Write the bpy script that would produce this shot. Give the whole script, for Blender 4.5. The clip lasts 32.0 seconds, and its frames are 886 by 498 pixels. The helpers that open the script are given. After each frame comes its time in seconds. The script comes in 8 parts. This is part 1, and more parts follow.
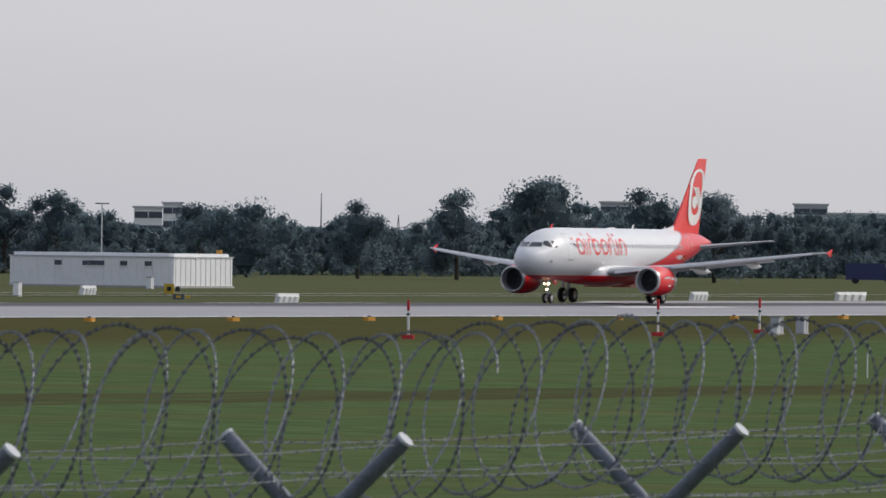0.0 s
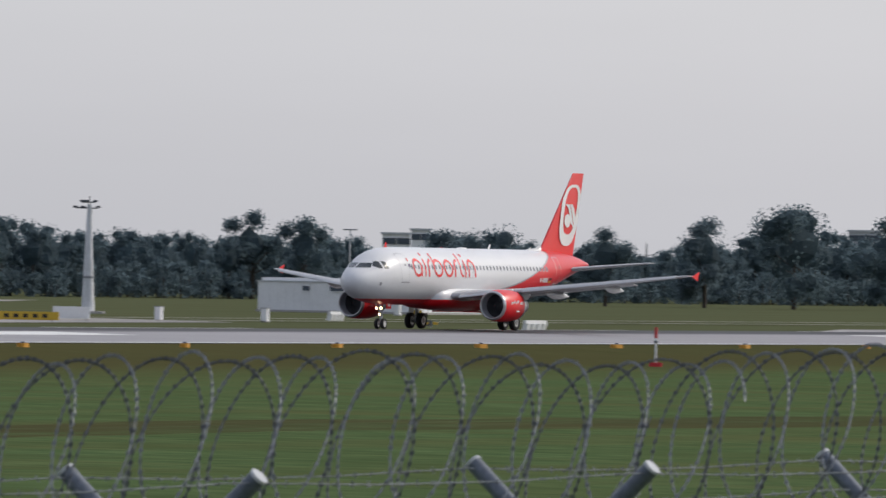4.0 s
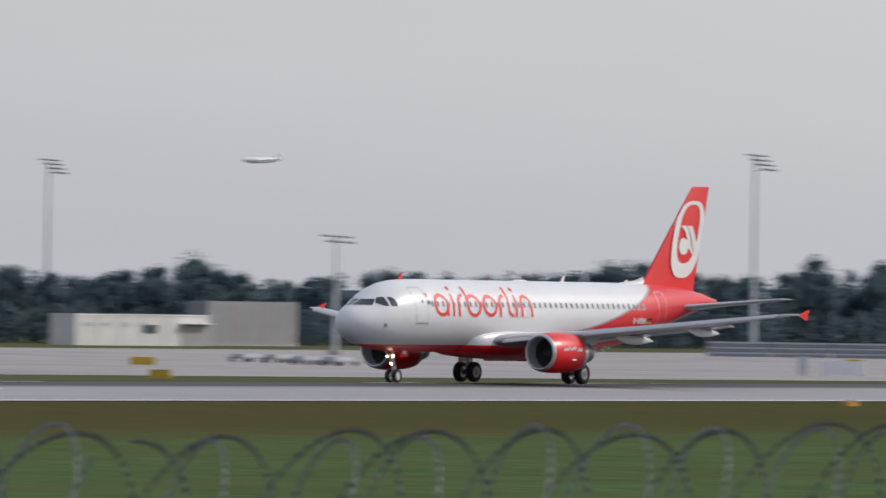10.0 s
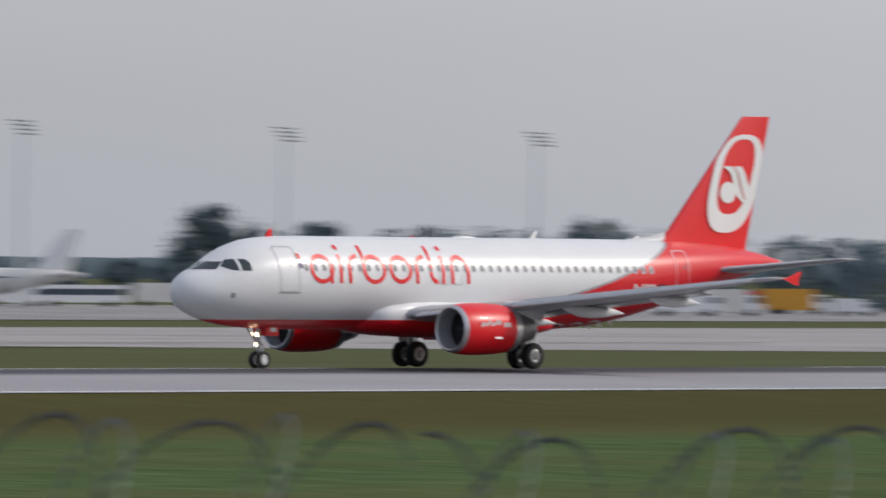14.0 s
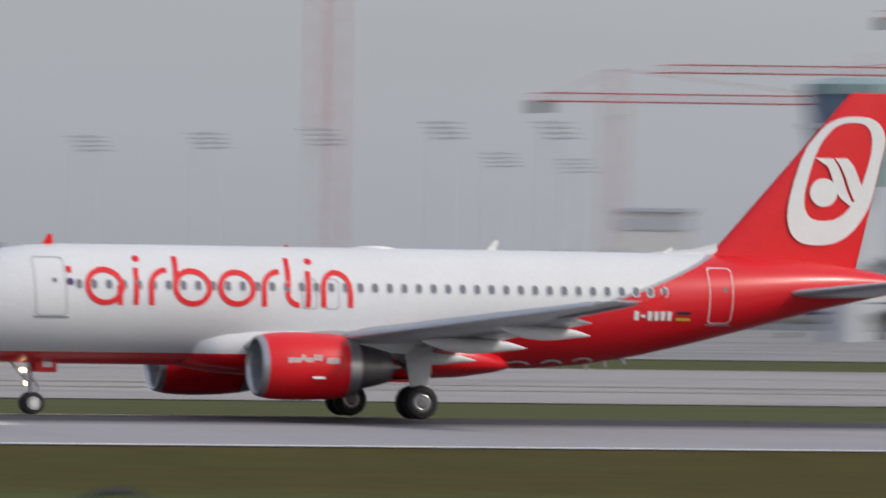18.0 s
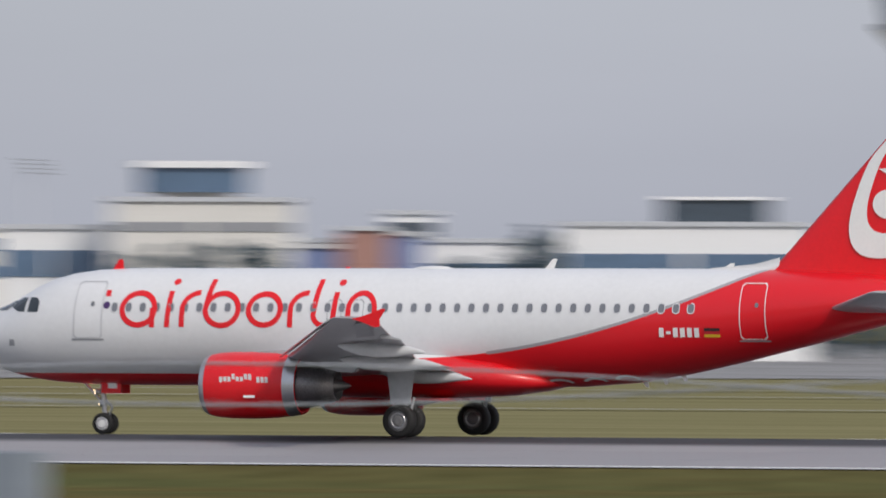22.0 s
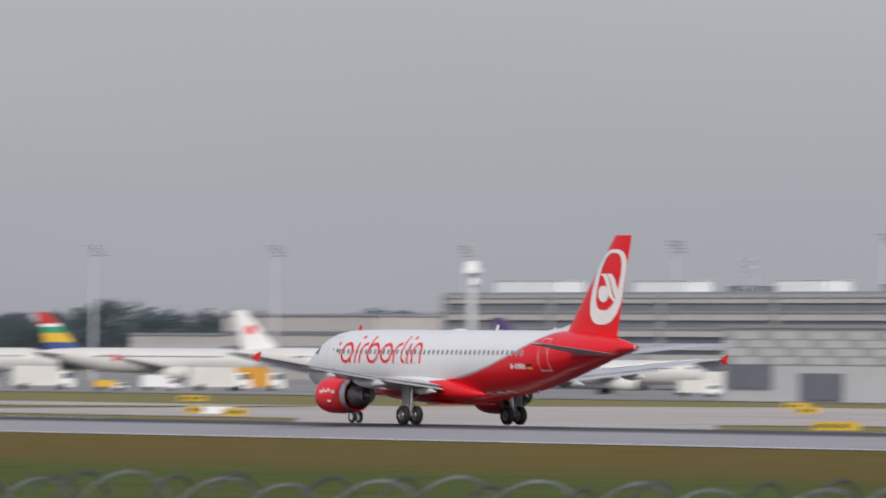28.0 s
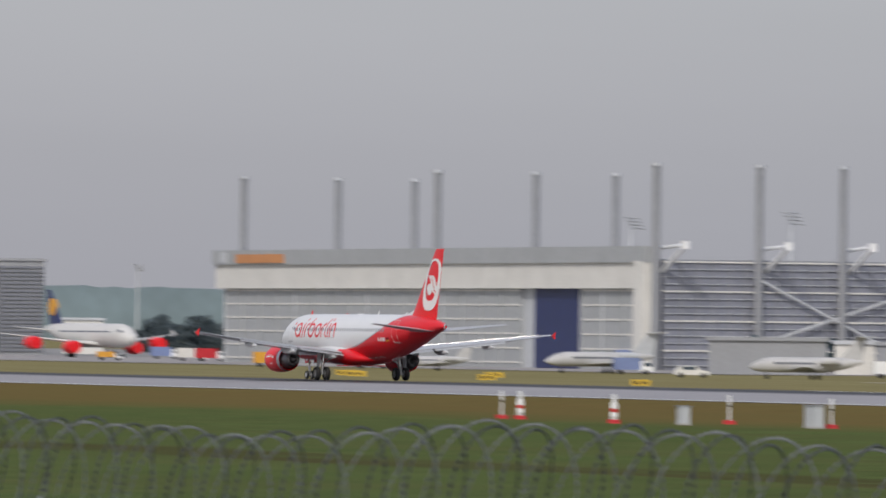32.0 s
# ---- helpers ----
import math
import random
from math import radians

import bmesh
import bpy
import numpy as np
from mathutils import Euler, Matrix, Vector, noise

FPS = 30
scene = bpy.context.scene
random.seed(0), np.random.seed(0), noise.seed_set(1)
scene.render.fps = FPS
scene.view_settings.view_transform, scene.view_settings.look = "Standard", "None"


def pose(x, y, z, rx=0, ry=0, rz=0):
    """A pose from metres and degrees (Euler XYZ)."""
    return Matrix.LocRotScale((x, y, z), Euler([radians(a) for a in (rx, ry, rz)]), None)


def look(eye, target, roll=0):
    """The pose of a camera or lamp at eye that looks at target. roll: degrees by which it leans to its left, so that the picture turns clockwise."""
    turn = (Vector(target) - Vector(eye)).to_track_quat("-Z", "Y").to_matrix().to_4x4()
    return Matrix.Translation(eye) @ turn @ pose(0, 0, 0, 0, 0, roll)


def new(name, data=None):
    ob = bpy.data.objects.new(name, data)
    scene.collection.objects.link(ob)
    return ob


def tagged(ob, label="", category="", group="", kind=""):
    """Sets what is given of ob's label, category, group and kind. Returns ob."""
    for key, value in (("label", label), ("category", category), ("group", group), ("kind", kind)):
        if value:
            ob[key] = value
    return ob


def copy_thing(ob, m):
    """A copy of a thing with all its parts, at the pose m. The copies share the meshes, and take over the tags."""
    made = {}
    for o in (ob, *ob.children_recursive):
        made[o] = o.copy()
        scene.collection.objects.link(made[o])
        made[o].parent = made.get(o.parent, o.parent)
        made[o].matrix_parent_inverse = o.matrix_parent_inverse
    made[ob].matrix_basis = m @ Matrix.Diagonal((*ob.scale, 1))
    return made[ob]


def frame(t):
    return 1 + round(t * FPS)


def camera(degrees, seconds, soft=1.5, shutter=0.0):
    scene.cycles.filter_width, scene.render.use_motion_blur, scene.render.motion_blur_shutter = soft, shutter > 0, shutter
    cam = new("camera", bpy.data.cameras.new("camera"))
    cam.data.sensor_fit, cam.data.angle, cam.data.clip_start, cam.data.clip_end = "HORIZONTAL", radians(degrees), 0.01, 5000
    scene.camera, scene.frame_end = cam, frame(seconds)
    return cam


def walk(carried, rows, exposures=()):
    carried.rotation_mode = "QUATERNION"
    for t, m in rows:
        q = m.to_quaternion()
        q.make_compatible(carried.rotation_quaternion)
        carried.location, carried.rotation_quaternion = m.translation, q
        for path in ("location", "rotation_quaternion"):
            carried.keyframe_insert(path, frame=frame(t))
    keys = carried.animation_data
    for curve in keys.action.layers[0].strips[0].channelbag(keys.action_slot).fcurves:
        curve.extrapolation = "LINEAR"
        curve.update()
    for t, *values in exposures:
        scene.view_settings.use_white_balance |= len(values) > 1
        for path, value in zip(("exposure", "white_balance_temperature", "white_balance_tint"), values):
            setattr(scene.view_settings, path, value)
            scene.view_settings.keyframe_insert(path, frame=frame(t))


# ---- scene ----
"""An airliner accelerates along a runway; a fixed long-lens camera behind a perimeter fence pans after it."""
EYE = Vector((0.0, 0.0, 4.411))
RUNWAY_Y = 316.06
cam = camera(5.2661, 32.0, soft=1.5, shutter=0.75)
# focused on the runway: the fence close by is a little out of focus
cam.data.dof.use_dof, cam.data.dof.focus_distance, cam.data.dof.aperture_fstop = True, 450.0, 40.0


def aim(yaw, pitch, roll):
    """The standing camera turned to a bearing right of the runway's normal, a tilt and a lean, in degrees."""
    y, p = radians(yaw), radians(pitch)
    return look(EYE, EYE + Vector((math.sin(y) * math.cos(p), math.cos(y) * math.cos(p), math.sin(p))), roll)


walk(cam, [
    (0.0, aim(64.417, -0.025, 0.739)),
    (0.5, aim(64.386, 0.024, 0.920)),
    (1.0, aim(64.262, 0.134, 0.805)),
    (1.5, aim(64.183, 0.259, 1.165)),
    (2.0, aim(63.937, 0.251, 1.089)),
    (2.5, aim(63.720, 0.211, 1.308)),
    (4.5, aim(62.603, 0.150, 0.967)),
    (5.0, aim(62.191, 0.203, 1.063)),
    (5.5, aim(61.740, 0.163, 1.044)),
    (6.0, aim(61.332, 0.223, 1.110)),
    (6.5, aim(60.570, 0.206, 1.146)),
    (7.0, aim(59.988, 0.177, 0.907)),
    (7.5, aim(59.502, 0.254, 0.990)),
    (8.0, aim(58.788, 0.311, 1.194)),
    (8.5, aim(58.073, 0.375, 1.385)),
    (9.0, aim(56.946, 0.414, 1.269)),
    (9.5, aim(56.142, 0.345, 1.218)),
    (10.0, aim(54.749, 0.334, 0.834)),
    (10.5, aim(53.616, 0.276, 1.186)),
    (11.0, aim(51.907, 0.189, 0.350)),
    (11.5, aim(51.148, 0.247, 0.497)),
    (12.0, aim(49.979, 0.199, 0.498)),
    (12.5, aim(48.798, 0.138, 0.491)),
    (13.0, aim(47.144, 0.149, 0.404)),
    (13.5, aim(45.496, 0.096, 0.536)),
    (14.0, aim(43.156, 0.124, 0.415)),
    (14.5, aim(40.778, 0.216, 0.514)),
    (15.0, aim(38.718, 0.369, 0.240)),
    (15.5, aim(36.003, 0.349, 0.586)),
    (17.5, aim(22.830, 0.449, 1.045)),
    (18.0, aim(19.260, 0.251, 0.835)),
    (18.5, aim(15.031, 0.225, 0.174)),
    (19.0, aim(10.029, 0.367, 1.059)),
    (19.5, aim(4.580, 0.298, 1.189)),
    (20.0, aim(-0.957, 0.027, 0.891)),
    (20.5, aim(-5.694, 0.166, 0.242)),
    (21.0, aim(-10.303, 0.283, -0.003)),
    (21.5, aim(-15.279, 0.231, 0.017)),
    (22.0, aim(-19.955, 0.363, 0.136)),
    (22.5, aim(-24.654, 0.505, 0.246)),
    (23.0, aim(-28.305, 0.773, 0.512)),
    (23.5, aim(-32.160, 0.874, 0.431)),
    (24.0, aim(-35.887, 0.631, 0.706)),
    (24.5, aim(-40.330, 0.339, 0.946)),
    (26.5, aim(-51.926, 0.610, 0.807)),
    (27.0, aim(-54.455, 0.529, 0.528)),
    (27.5, aim(-56.463, 0.617, 0.188)),
    (28.0, aim(-58.125, 0.621, 0.411)),
    (28.5, aim(-59.639, 0.414, 1.178)),
    (29.0, aim(-61.044, 0.408, 0.803)),
    (29.5, aim(-62.252, 0.441, 1.508)),
    (30.0, aim(-63.351, 0.447, 0.760)),
    (30.5, aim(-64.731, 0.538, 1.164)),
    (31.0, aim(-65.903, 0.499, 0.765)),
    (31.5, aim(-66.999, 0.412, 0.636)),
    (32.0, aim(-67.886, 0.491, 0.615)),
], exposures=())

# seconds, nose station along the runway, heading error
ROLL = [
    (0.0, 673.38, 1.50), (0.5, 666.64, 0.88), (1.0, 659.33, 0.09), (1.5, 651.43, -0.51), (2.0, 642.96, -0.94), (2.5, 634.04, -0.70),
    (4.5, 593.40, -0.17), (5.0, 582.15, 0.18), (5.5, 570.35, 0.19), (6.0, 557.96, 0.06), (6.5, 544.94, 0.05), (7.0, 531.42, -0.01),
    (7.5, 517.31, -0.02), (8.0, 502.56, -0.06), (8.5, 487.18, -0.03), (9.0, 471.18, -0.08), (9.5, 454.59, -0.03), (10.0, 437.46, -0.03),
    (10.5, 419.82, -0.00), (11.0, 401.65, -0.10), (11.5, 382.91, -0.03), (12.0, 363.54, -0.06), (12.5, 343.51, -0.01), (13.0, 322.89, 0.05),
    (13.5, 301.78, 0.03), (14.0, 280.19, 0.04), (14.5, 258.15, -0.03), (15.0, 235.66, 0.03), (15.5, 212.71, -0.03), (17.5, 116.22, 0.01),
    (18.0, 90.51, 0.03), (18.5, 64.14, 0.01), (19.0, 37.16, 0.01), (19.5, 9.68, -0.00), (20.0, -18.21, -0.01), (20.5, -46.39, -0.01),
    (21.0, -74.81, -0.02), (21.5, -103.48, -0.03), (22.0, -132.50, -0.03), (22.5, -162.02, 0.06), (23.0, -192.22, -0.01), (23.5, -223.16, 0.02),
    (24.0, -254.81, -0.07), (24.5, -287.06, -0.01), (26.5, -420.63, -0.00), (27.0, -454.75, -0.00), (27.5, -489.09, -0.01), (28.0, -523.63, -0.03),
    (28.5, -558.38, 0.01), (29.0, -593.44, 0.04), (29.5, -628.91, 0.01), (30.0, -664.87, 0.01), (30.5, -701.40, 0.01), (31.0, -738.53, 0.00),
    (31.5, -776.24, 0.02), (32.0, -814.52, 0.02),
]

SUN_AZ, SUN_EL, SUN_POWER, SKY_POWER = 128.0, 36.0, 1.75, 0.05
# thin cloud from the sky's left end to its right end
CLOUD = ((0.03, (0.312, 0.310, 0.352)), (0.20, (0.292, 0.304, 0.357)), (0.33, (0.358, 0.372, 0.445)), (0.48, (0.320, 0.331, 0.388)), (0.66, (0.325, 0.338, 0.380)), (0.82, (0.366, 0.382, 0.430)), (0.97, (0.526, 0.535, 0.588)))

# ---------- world and light ----------
def overcast_world():
    w = bpy.data.worlds.new("hazy_sky")
    scene.world = w
    w.use_nodes = True
    nt = w.node_tree
    nt.nodes.clear()
    out = nt.nodes.new("ShaderNodeOutputWorld")
    sky = nt.nodes.new("ShaderNodeTexSky")
    sky.sky_type = "NISHITA"
    sky.sun_disc = False
    sky.sun_elevation, sky.sun_rotation = radians(SUN_EL), radians(SUN_AZ)
    sky.dust_density, sky.air_density, sky.altitude = 4.0, 1.0, 450
    bg1 = nt.nodes.new("ShaderNodeBackground")
    bg1.inputs["Strength"].default_value = SKY_POWER
    nt.links.new(sky.outputs[0], bg1.inputs["Color"])
    # thin high cloud: paler towards the sun's side of the sky
    co = nt.nodes.new("ShaderNodeTexCoord")
    sep = nt.nodes.new("ShaderNodeSeparateXYZ")
    nt.links.new(co.outputs["Generated"], sep.inputs[0])
    ramp = nt.nodes.new("ShaderNodeValToRGB")
    mr = nt.nodes.new("ShaderNodeMapRange")
    mr.inputs[1].default_value, mr.inputs[2].default_value = -1.0, 1.0
    nt.links.new(sep.outputs[0], mr.inputs[0])
    nt.links.new(mr.outputs[0], ramp.inputs[0])
    e = ramp.color_ramp.elements
    for k, (p, c) in enumerate(CLOUD):
        q = e[k] if k < 2 else e.new(p)
        q.position, q.color = p, (*c, 1)
    # streaky cloud layer
    no = nt.nodes.new("ShaderNodeTexNoise")
    no.inputs["Scale"].default_value, no.inputs["Detail"].default_value = 5.0, 5.0
    mp = nt.nodes.new("ShaderNodeMapping")
    mp.inputs["Scale"].default_value = (1, 1, 7)
    nt.links.new(co.outputs["Generated"], mp.inputs[0])
    nt.links.new(mp.outputs[0], no.inputs["Vector"])
    r2 = nt.nodes.new("ShaderNodeMapRange")
    r2.inputs[1].default_value, r2.inputs[2].default_value = 0.3, 0.7
    r2.inputs[3].default_value, r2.inputs[4].default_value = 0.95, 1.05
    nt.links.new(no.outputs["Fac"], r2.inputs[0])
    bg2 = nt.nodes.new("ShaderNodeBackground")
    nt.links.new(ramp.outputs[0], bg2.inputs["Color"])
    # the cloud is a little brighter overhead, as under a thin even veil
    r3 = nt.nodes.new("ShaderNodeMapRange")
    r3.inputs[1].default_value, r3.inputs[2].default_value, r3.inputs[3].default_value, r3.inputs[4].default_value = 0.05, 1.0, 1.0, 1.25
    nt.links.new(sep.outputs[2], r3.inputs[0])
    mu = nt.nodes.new("ShaderNodeMath")
    mu.operation = "MULTIPLY"
    nt.links.new(r2.outputs[0], mu.inputs[0])
    nt.links.new(r3.outputs[0], mu.inputs[1])
    nt.links.new(mu.outputs[0], bg2.inputs["Strength"])
    add = nt.nodes.new("ShaderNodeAddShader")
    nt.links.new(bg1.outputs[0], add.inputs[0])
    nt.links.new(bg2.outputs[0], add.inputs[1])
    nt.links.new(add.outputs[0], out.inputs[0])


overcast_world()
sun_data = bpy.data.lights.new("sun", "SUN")
sun_data.energy, sun_data.angle, sun_data.color = SUN_POWER, radians(7.0), (1.0, 0.94, 0.86)
sun = new("sun", sun_data)
sx, sy, sz = (math.sin(radians(SUN_AZ)) * math.cos(radians(SUN_EL)), math.cos(radians(SUN_AZ)) * math.cos(radians(SUN_EL)), math.sin(radians(SUN_EL)))
sun.matrix_world = look((sx * 900, sy * 900, sz * 900), (0, 0, 0))


# ---------- materials ----------
def mat(name, color, rough=0.6, metal=0.0, var=0.12, scale=1.0, bump=0.0, stretch=(1, 1, 1), coat=0.0, spots=None):
    """A surface with colour variation at two scales (metres: 1/scale and a tenth of that) and fine relief."""
    m = bpy.data.materials.new(name)
    m.use_nodes = True
    nt = m.node_tree
    b = nt.nodes["Principled BSDF"]
    b.inputs["Roughness"].default_value, b.inputs["Metallic"].default_value = rough, metal
    if coat:
        b.inputs["Coat Weight"].default_value, b.inputs["Coat Roughness"].default_value = coat, 0.12
    co = nt.nodes.new("ShaderNodeTexCoord")
    mp = nt.nodes.new("ShaderNodeMapping")
    mp.inputs["Scale"].default_value = stretch
    nt.links.new(co.outputs["Object"], mp.inputs[0])
    n1 = nt.nodes.new("ShaderNodeTexNoise")
    n1.inputs["Scale"].default_value, n1.inputs["Detail"].default_value = scale, 4
    n2 = nt.nodes.new("ShaderNodeTexNoise")
    n2.inputs["Scale"].default_value, n2.inputs["Detail"].default_value = scale * 9, 3
    nt.links.new(mp.outputs[0], n1.inputs["Vector"])
    nt.links.new(mp.outputs[0], n2.inputs["Vector"])
    mix = nt.nodes.new("ShaderNodeMath")
    mix.operation = "ADD"
    nt.links.new(n1.outputs["Fac"], mix.inputs[0])
    nt.links.new(n2.outputs["Fac"], mix.inputs[1])
    mr = nt.nodes.new("ShaderNodeMapRange")
    mr.inputs[1].default_value, mr.inputs[2].default_value = 0.7, 1.3
    mr.inputs[3].default_value, mr.inputs[4].default_value = 1 - var, 1 + var
    nt.links.new(mix.outputs[0], mr.inputs[0])
    mul = nt.nodes.new("ShaderNodeMix")
    mul.data_type, mul.blend_type = "RGBA", "MULTIPLY"
    mul.inputs["Factor"].default_value = 1.0
    mul.inputs["A"].default_value = (*color, 1)
    nt.links.new(mr.outputs[0], mul.inputs["B"])
    last = mul.outputs["Result"]
    if spots:
        col, size, lo, hi = spots
        n3 = nt.nodes.new("ShaderNodeTexNoise")
        n3.inputs["Scale"].default_value, n3.inputs["Detail"].default_value = size, 6
        nt.links.new(mp.outputs[0], n3.inputs["Vector"])
        m3 = nt.nodes.new("ShaderNodeMapRange")
        m3.inputs[1].default_value, m3.inputs[2].default_value = lo, hi
        nt.links.new(n3.outputs["Fac"], m3.inputs[0])
        mx = nt.nodes.new("ShaderNodeMix")
        mx.data_type = "RGBA"
        nt.links.new(m3.outputs[0], mx.inputs["Factor"])
        nt.links.new(last, mx.inputs["A"])
        mx.inputs["B"].default_value = (*col, 1)
        last = mx.outputs["Result"]
    nt.links.new(last, b.inputs["Base Color"])
    if bump:
        bp = nt.nodes.new("ShaderNodeBump")
        bp.inputs["Strength"].default_value = bump
        bp.inputs["Distance"].default_value = 0.05
        nt.links.new(n2.outputs["Fac"], bp.inputs["Height"])
        nt.links.new(bp.outputs[0], b.inputs["Normal"])
    return m


def glow(name, color, power):
    m = bpy.data.materials.new(name)
    m.use_nodes = True
    b = m.node_tree.nodes["Principled BSDF"]
    b.inputs["Base Color"].default_value = (*color, 1)
    b.inputs["Emission Color"].default_value = (*color, 1)
    b.inputs["Emission Strength"].default_value = power
    return m


WHITE = mat("white_metal_panels", (0.78, 0.79, 0.80), 0.5, var=0.05, scale=0.3)
OFFWHITE = mat("offwhite_render", (0.66, 0.65, 0.62), 0.8, var=0.08, scale=0.3)
PALE = mat("pale_grey_cladding", (0.48, 0.50, 0.53), 0.6, var=0.07, scale=0.2)
GREY = mat("grey_metal_cladding", (0.27, 0.28, 0.30), 0.55, var=0.1, scale=0.25)
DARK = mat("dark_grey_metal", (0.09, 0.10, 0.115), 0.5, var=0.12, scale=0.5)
GLASS = mat("dark_facade_glass", (0.055, 0.075, 0.10), 0.12, var=0.2, scale=0.2)
BLUEGLASS = mat("blue_facade_glass", (0.10, 0.16, 0.25), 0.15, var=0.15, scale=0.15)
TEAL = mat("green_facade_glass", (0.24, 0.335, 0.335), 0.2, var=0.12, scale=0.1)
TANGREY = mat("beige_grey_louvre_paint", (0.36, 0.345, 0.345), 0.65, var=0.08, scale=0.3)
CONCRETE = mat("pale_concrete", (0.38, 0.37, 0.36), 0.85, var=0.1, scale=0.2)
GALV = mat("galvanised_steel", (0.25, 0.28, 0.33), 0.5, 0.15, var=0.15, scale=3.0)
# mast colour is lifted towards the sky's, with the haze painted in
MAST = mat("pale_painted_mast", (0.58, 0.60, 0.63), 0.5, 0.2, var=0.08, scale=0.4)
GATEWIRE = mat("bright_galvanised_wire", (0.42, 0.43, 0.46), 0.45, 0.2, var=0.3, scale=4.0)
WIRE = mat("dull_grey_wire", (0.17, 0.19, 0.215), 0.55, 0.1, var=0.3, scale=4.0)
POSTBLUE = mat("dull_blue_grey_post_paint", (0.115, 0.135, 0.17), 0.45, 0.1, var=0.25, scale=5.0)
# one wire in two tones: shade and sunlight put into the colour
SHADECOIL = mat("weathered_razor_wire", (0.11, 0.12, 0.135), 0.5, 0.3, var=0.35, scale=4.0)
LITCOIL = mat("pale_galvanised_razor_wire", (0.25, 0.265, 0.29), 0.45, 0.3, var=0.35, scale=4.0)
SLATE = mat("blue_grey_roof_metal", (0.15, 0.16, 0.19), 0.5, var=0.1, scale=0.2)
ENDGLASS = mat("grey_blue_glazing", (0.125, 0.150, 0.195), 0.2, var=0.2, scale=0.15)
FROST = mat("pale_frosted_facade_glass", (0.33, 0.365, 0.37), 0.3, var=0.12, scale=0.1)
DOORGREY = mat("grey_ribbed_door_metal", (0.36, 0.375, 0.39), 0.6, var=0.08, scale=0.2)
# white greyed in its colour for the haze over the apron
JETWHITE = mat("dull_white_aircraft_paint", (0.47, 0.47, 0.475), 0.5, var=0.08, scale=0.4)
YELLOW = mat("yellow_sign_panel", (0.54, 0.36, 0.03), 0.5, var=0.06, scale=1.0)
ORANGE = mat("orange_light_housing", (0.62, 0.30, 0.03), 0.5, var=0.08, scale=2.0)
REDPAINT = mat("red_paint", (0.50, 0.02, 0.03), 0.45, var=0.1, scale=1.0)
CRANERED = mat("faded_red_crane_paint", (0.50, 0.09, 0.09), 0.5, var=0.1, scale=0.2)
BLUE = mat("blue_paint", (0.03, 0.07, 0.24), 0.45, var=0.1, scale=0.5)
NAVY = mat("navy_paint", (0.02, 0.03, 0.11), 0.45, var=0.1, scale=0.5)
GREEN = mat("green_paint", (0.02, 0.28, 0.14), 0.5, var=0.1, scale=0.5)
BLACK = mat("black_rubber", (0.015, 0.015, 0.016), 0.75, var=0.2, scale=3.0)
PURPLE = mat("purple_paint", (0.07, 0.03, 0.14), 0.45, var=0.1, scale=0.5)
GOLD = mat("yellow_paint", (0.68, 0.42, 0.03), 0.45, var=0.08, scale=0.5)


def leaf_mat(name, color, var, scale):
    """Foliage: soft, half translucent leaves with two scales of tint."""
    m = mat(name, color, 0.8, var=var, scale=scale)
    nt = m.node_tree
    b = nt.nodes["Principled BSDF"]
    b.inputs["Specular IOR Level"].default_value = 0.2
    tr = nt.nodes.new("ShaderNodeBsdfTranslucent")
    src = b.inputs["Base Color"].links[0].from_socket
    nt.links.new(src, tr.inputs["Color"])
    mx = nt.nodes.new("ShaderNodeMixShader")
    mx.inputs[0].default_value = 0.72
    nt.links.new(b.outputs[0], mx.inputs[1])
    nt.links.new(tr.outputs[0], mx.inputs[2])
    nt.links.new(mx.outputs[0], nt.nodes["Material Output"].inputs[0])
    return m


# aerial haze is put into these leaf colours: paler and bluer than leaves
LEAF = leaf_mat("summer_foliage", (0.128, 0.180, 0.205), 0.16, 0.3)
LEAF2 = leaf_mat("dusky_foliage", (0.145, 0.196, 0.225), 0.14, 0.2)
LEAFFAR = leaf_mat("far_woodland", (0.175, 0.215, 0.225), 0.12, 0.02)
BARK = mat("bark", (0.06, 0.05, 0.04), 0.9, var=0.2, scale=1.0)


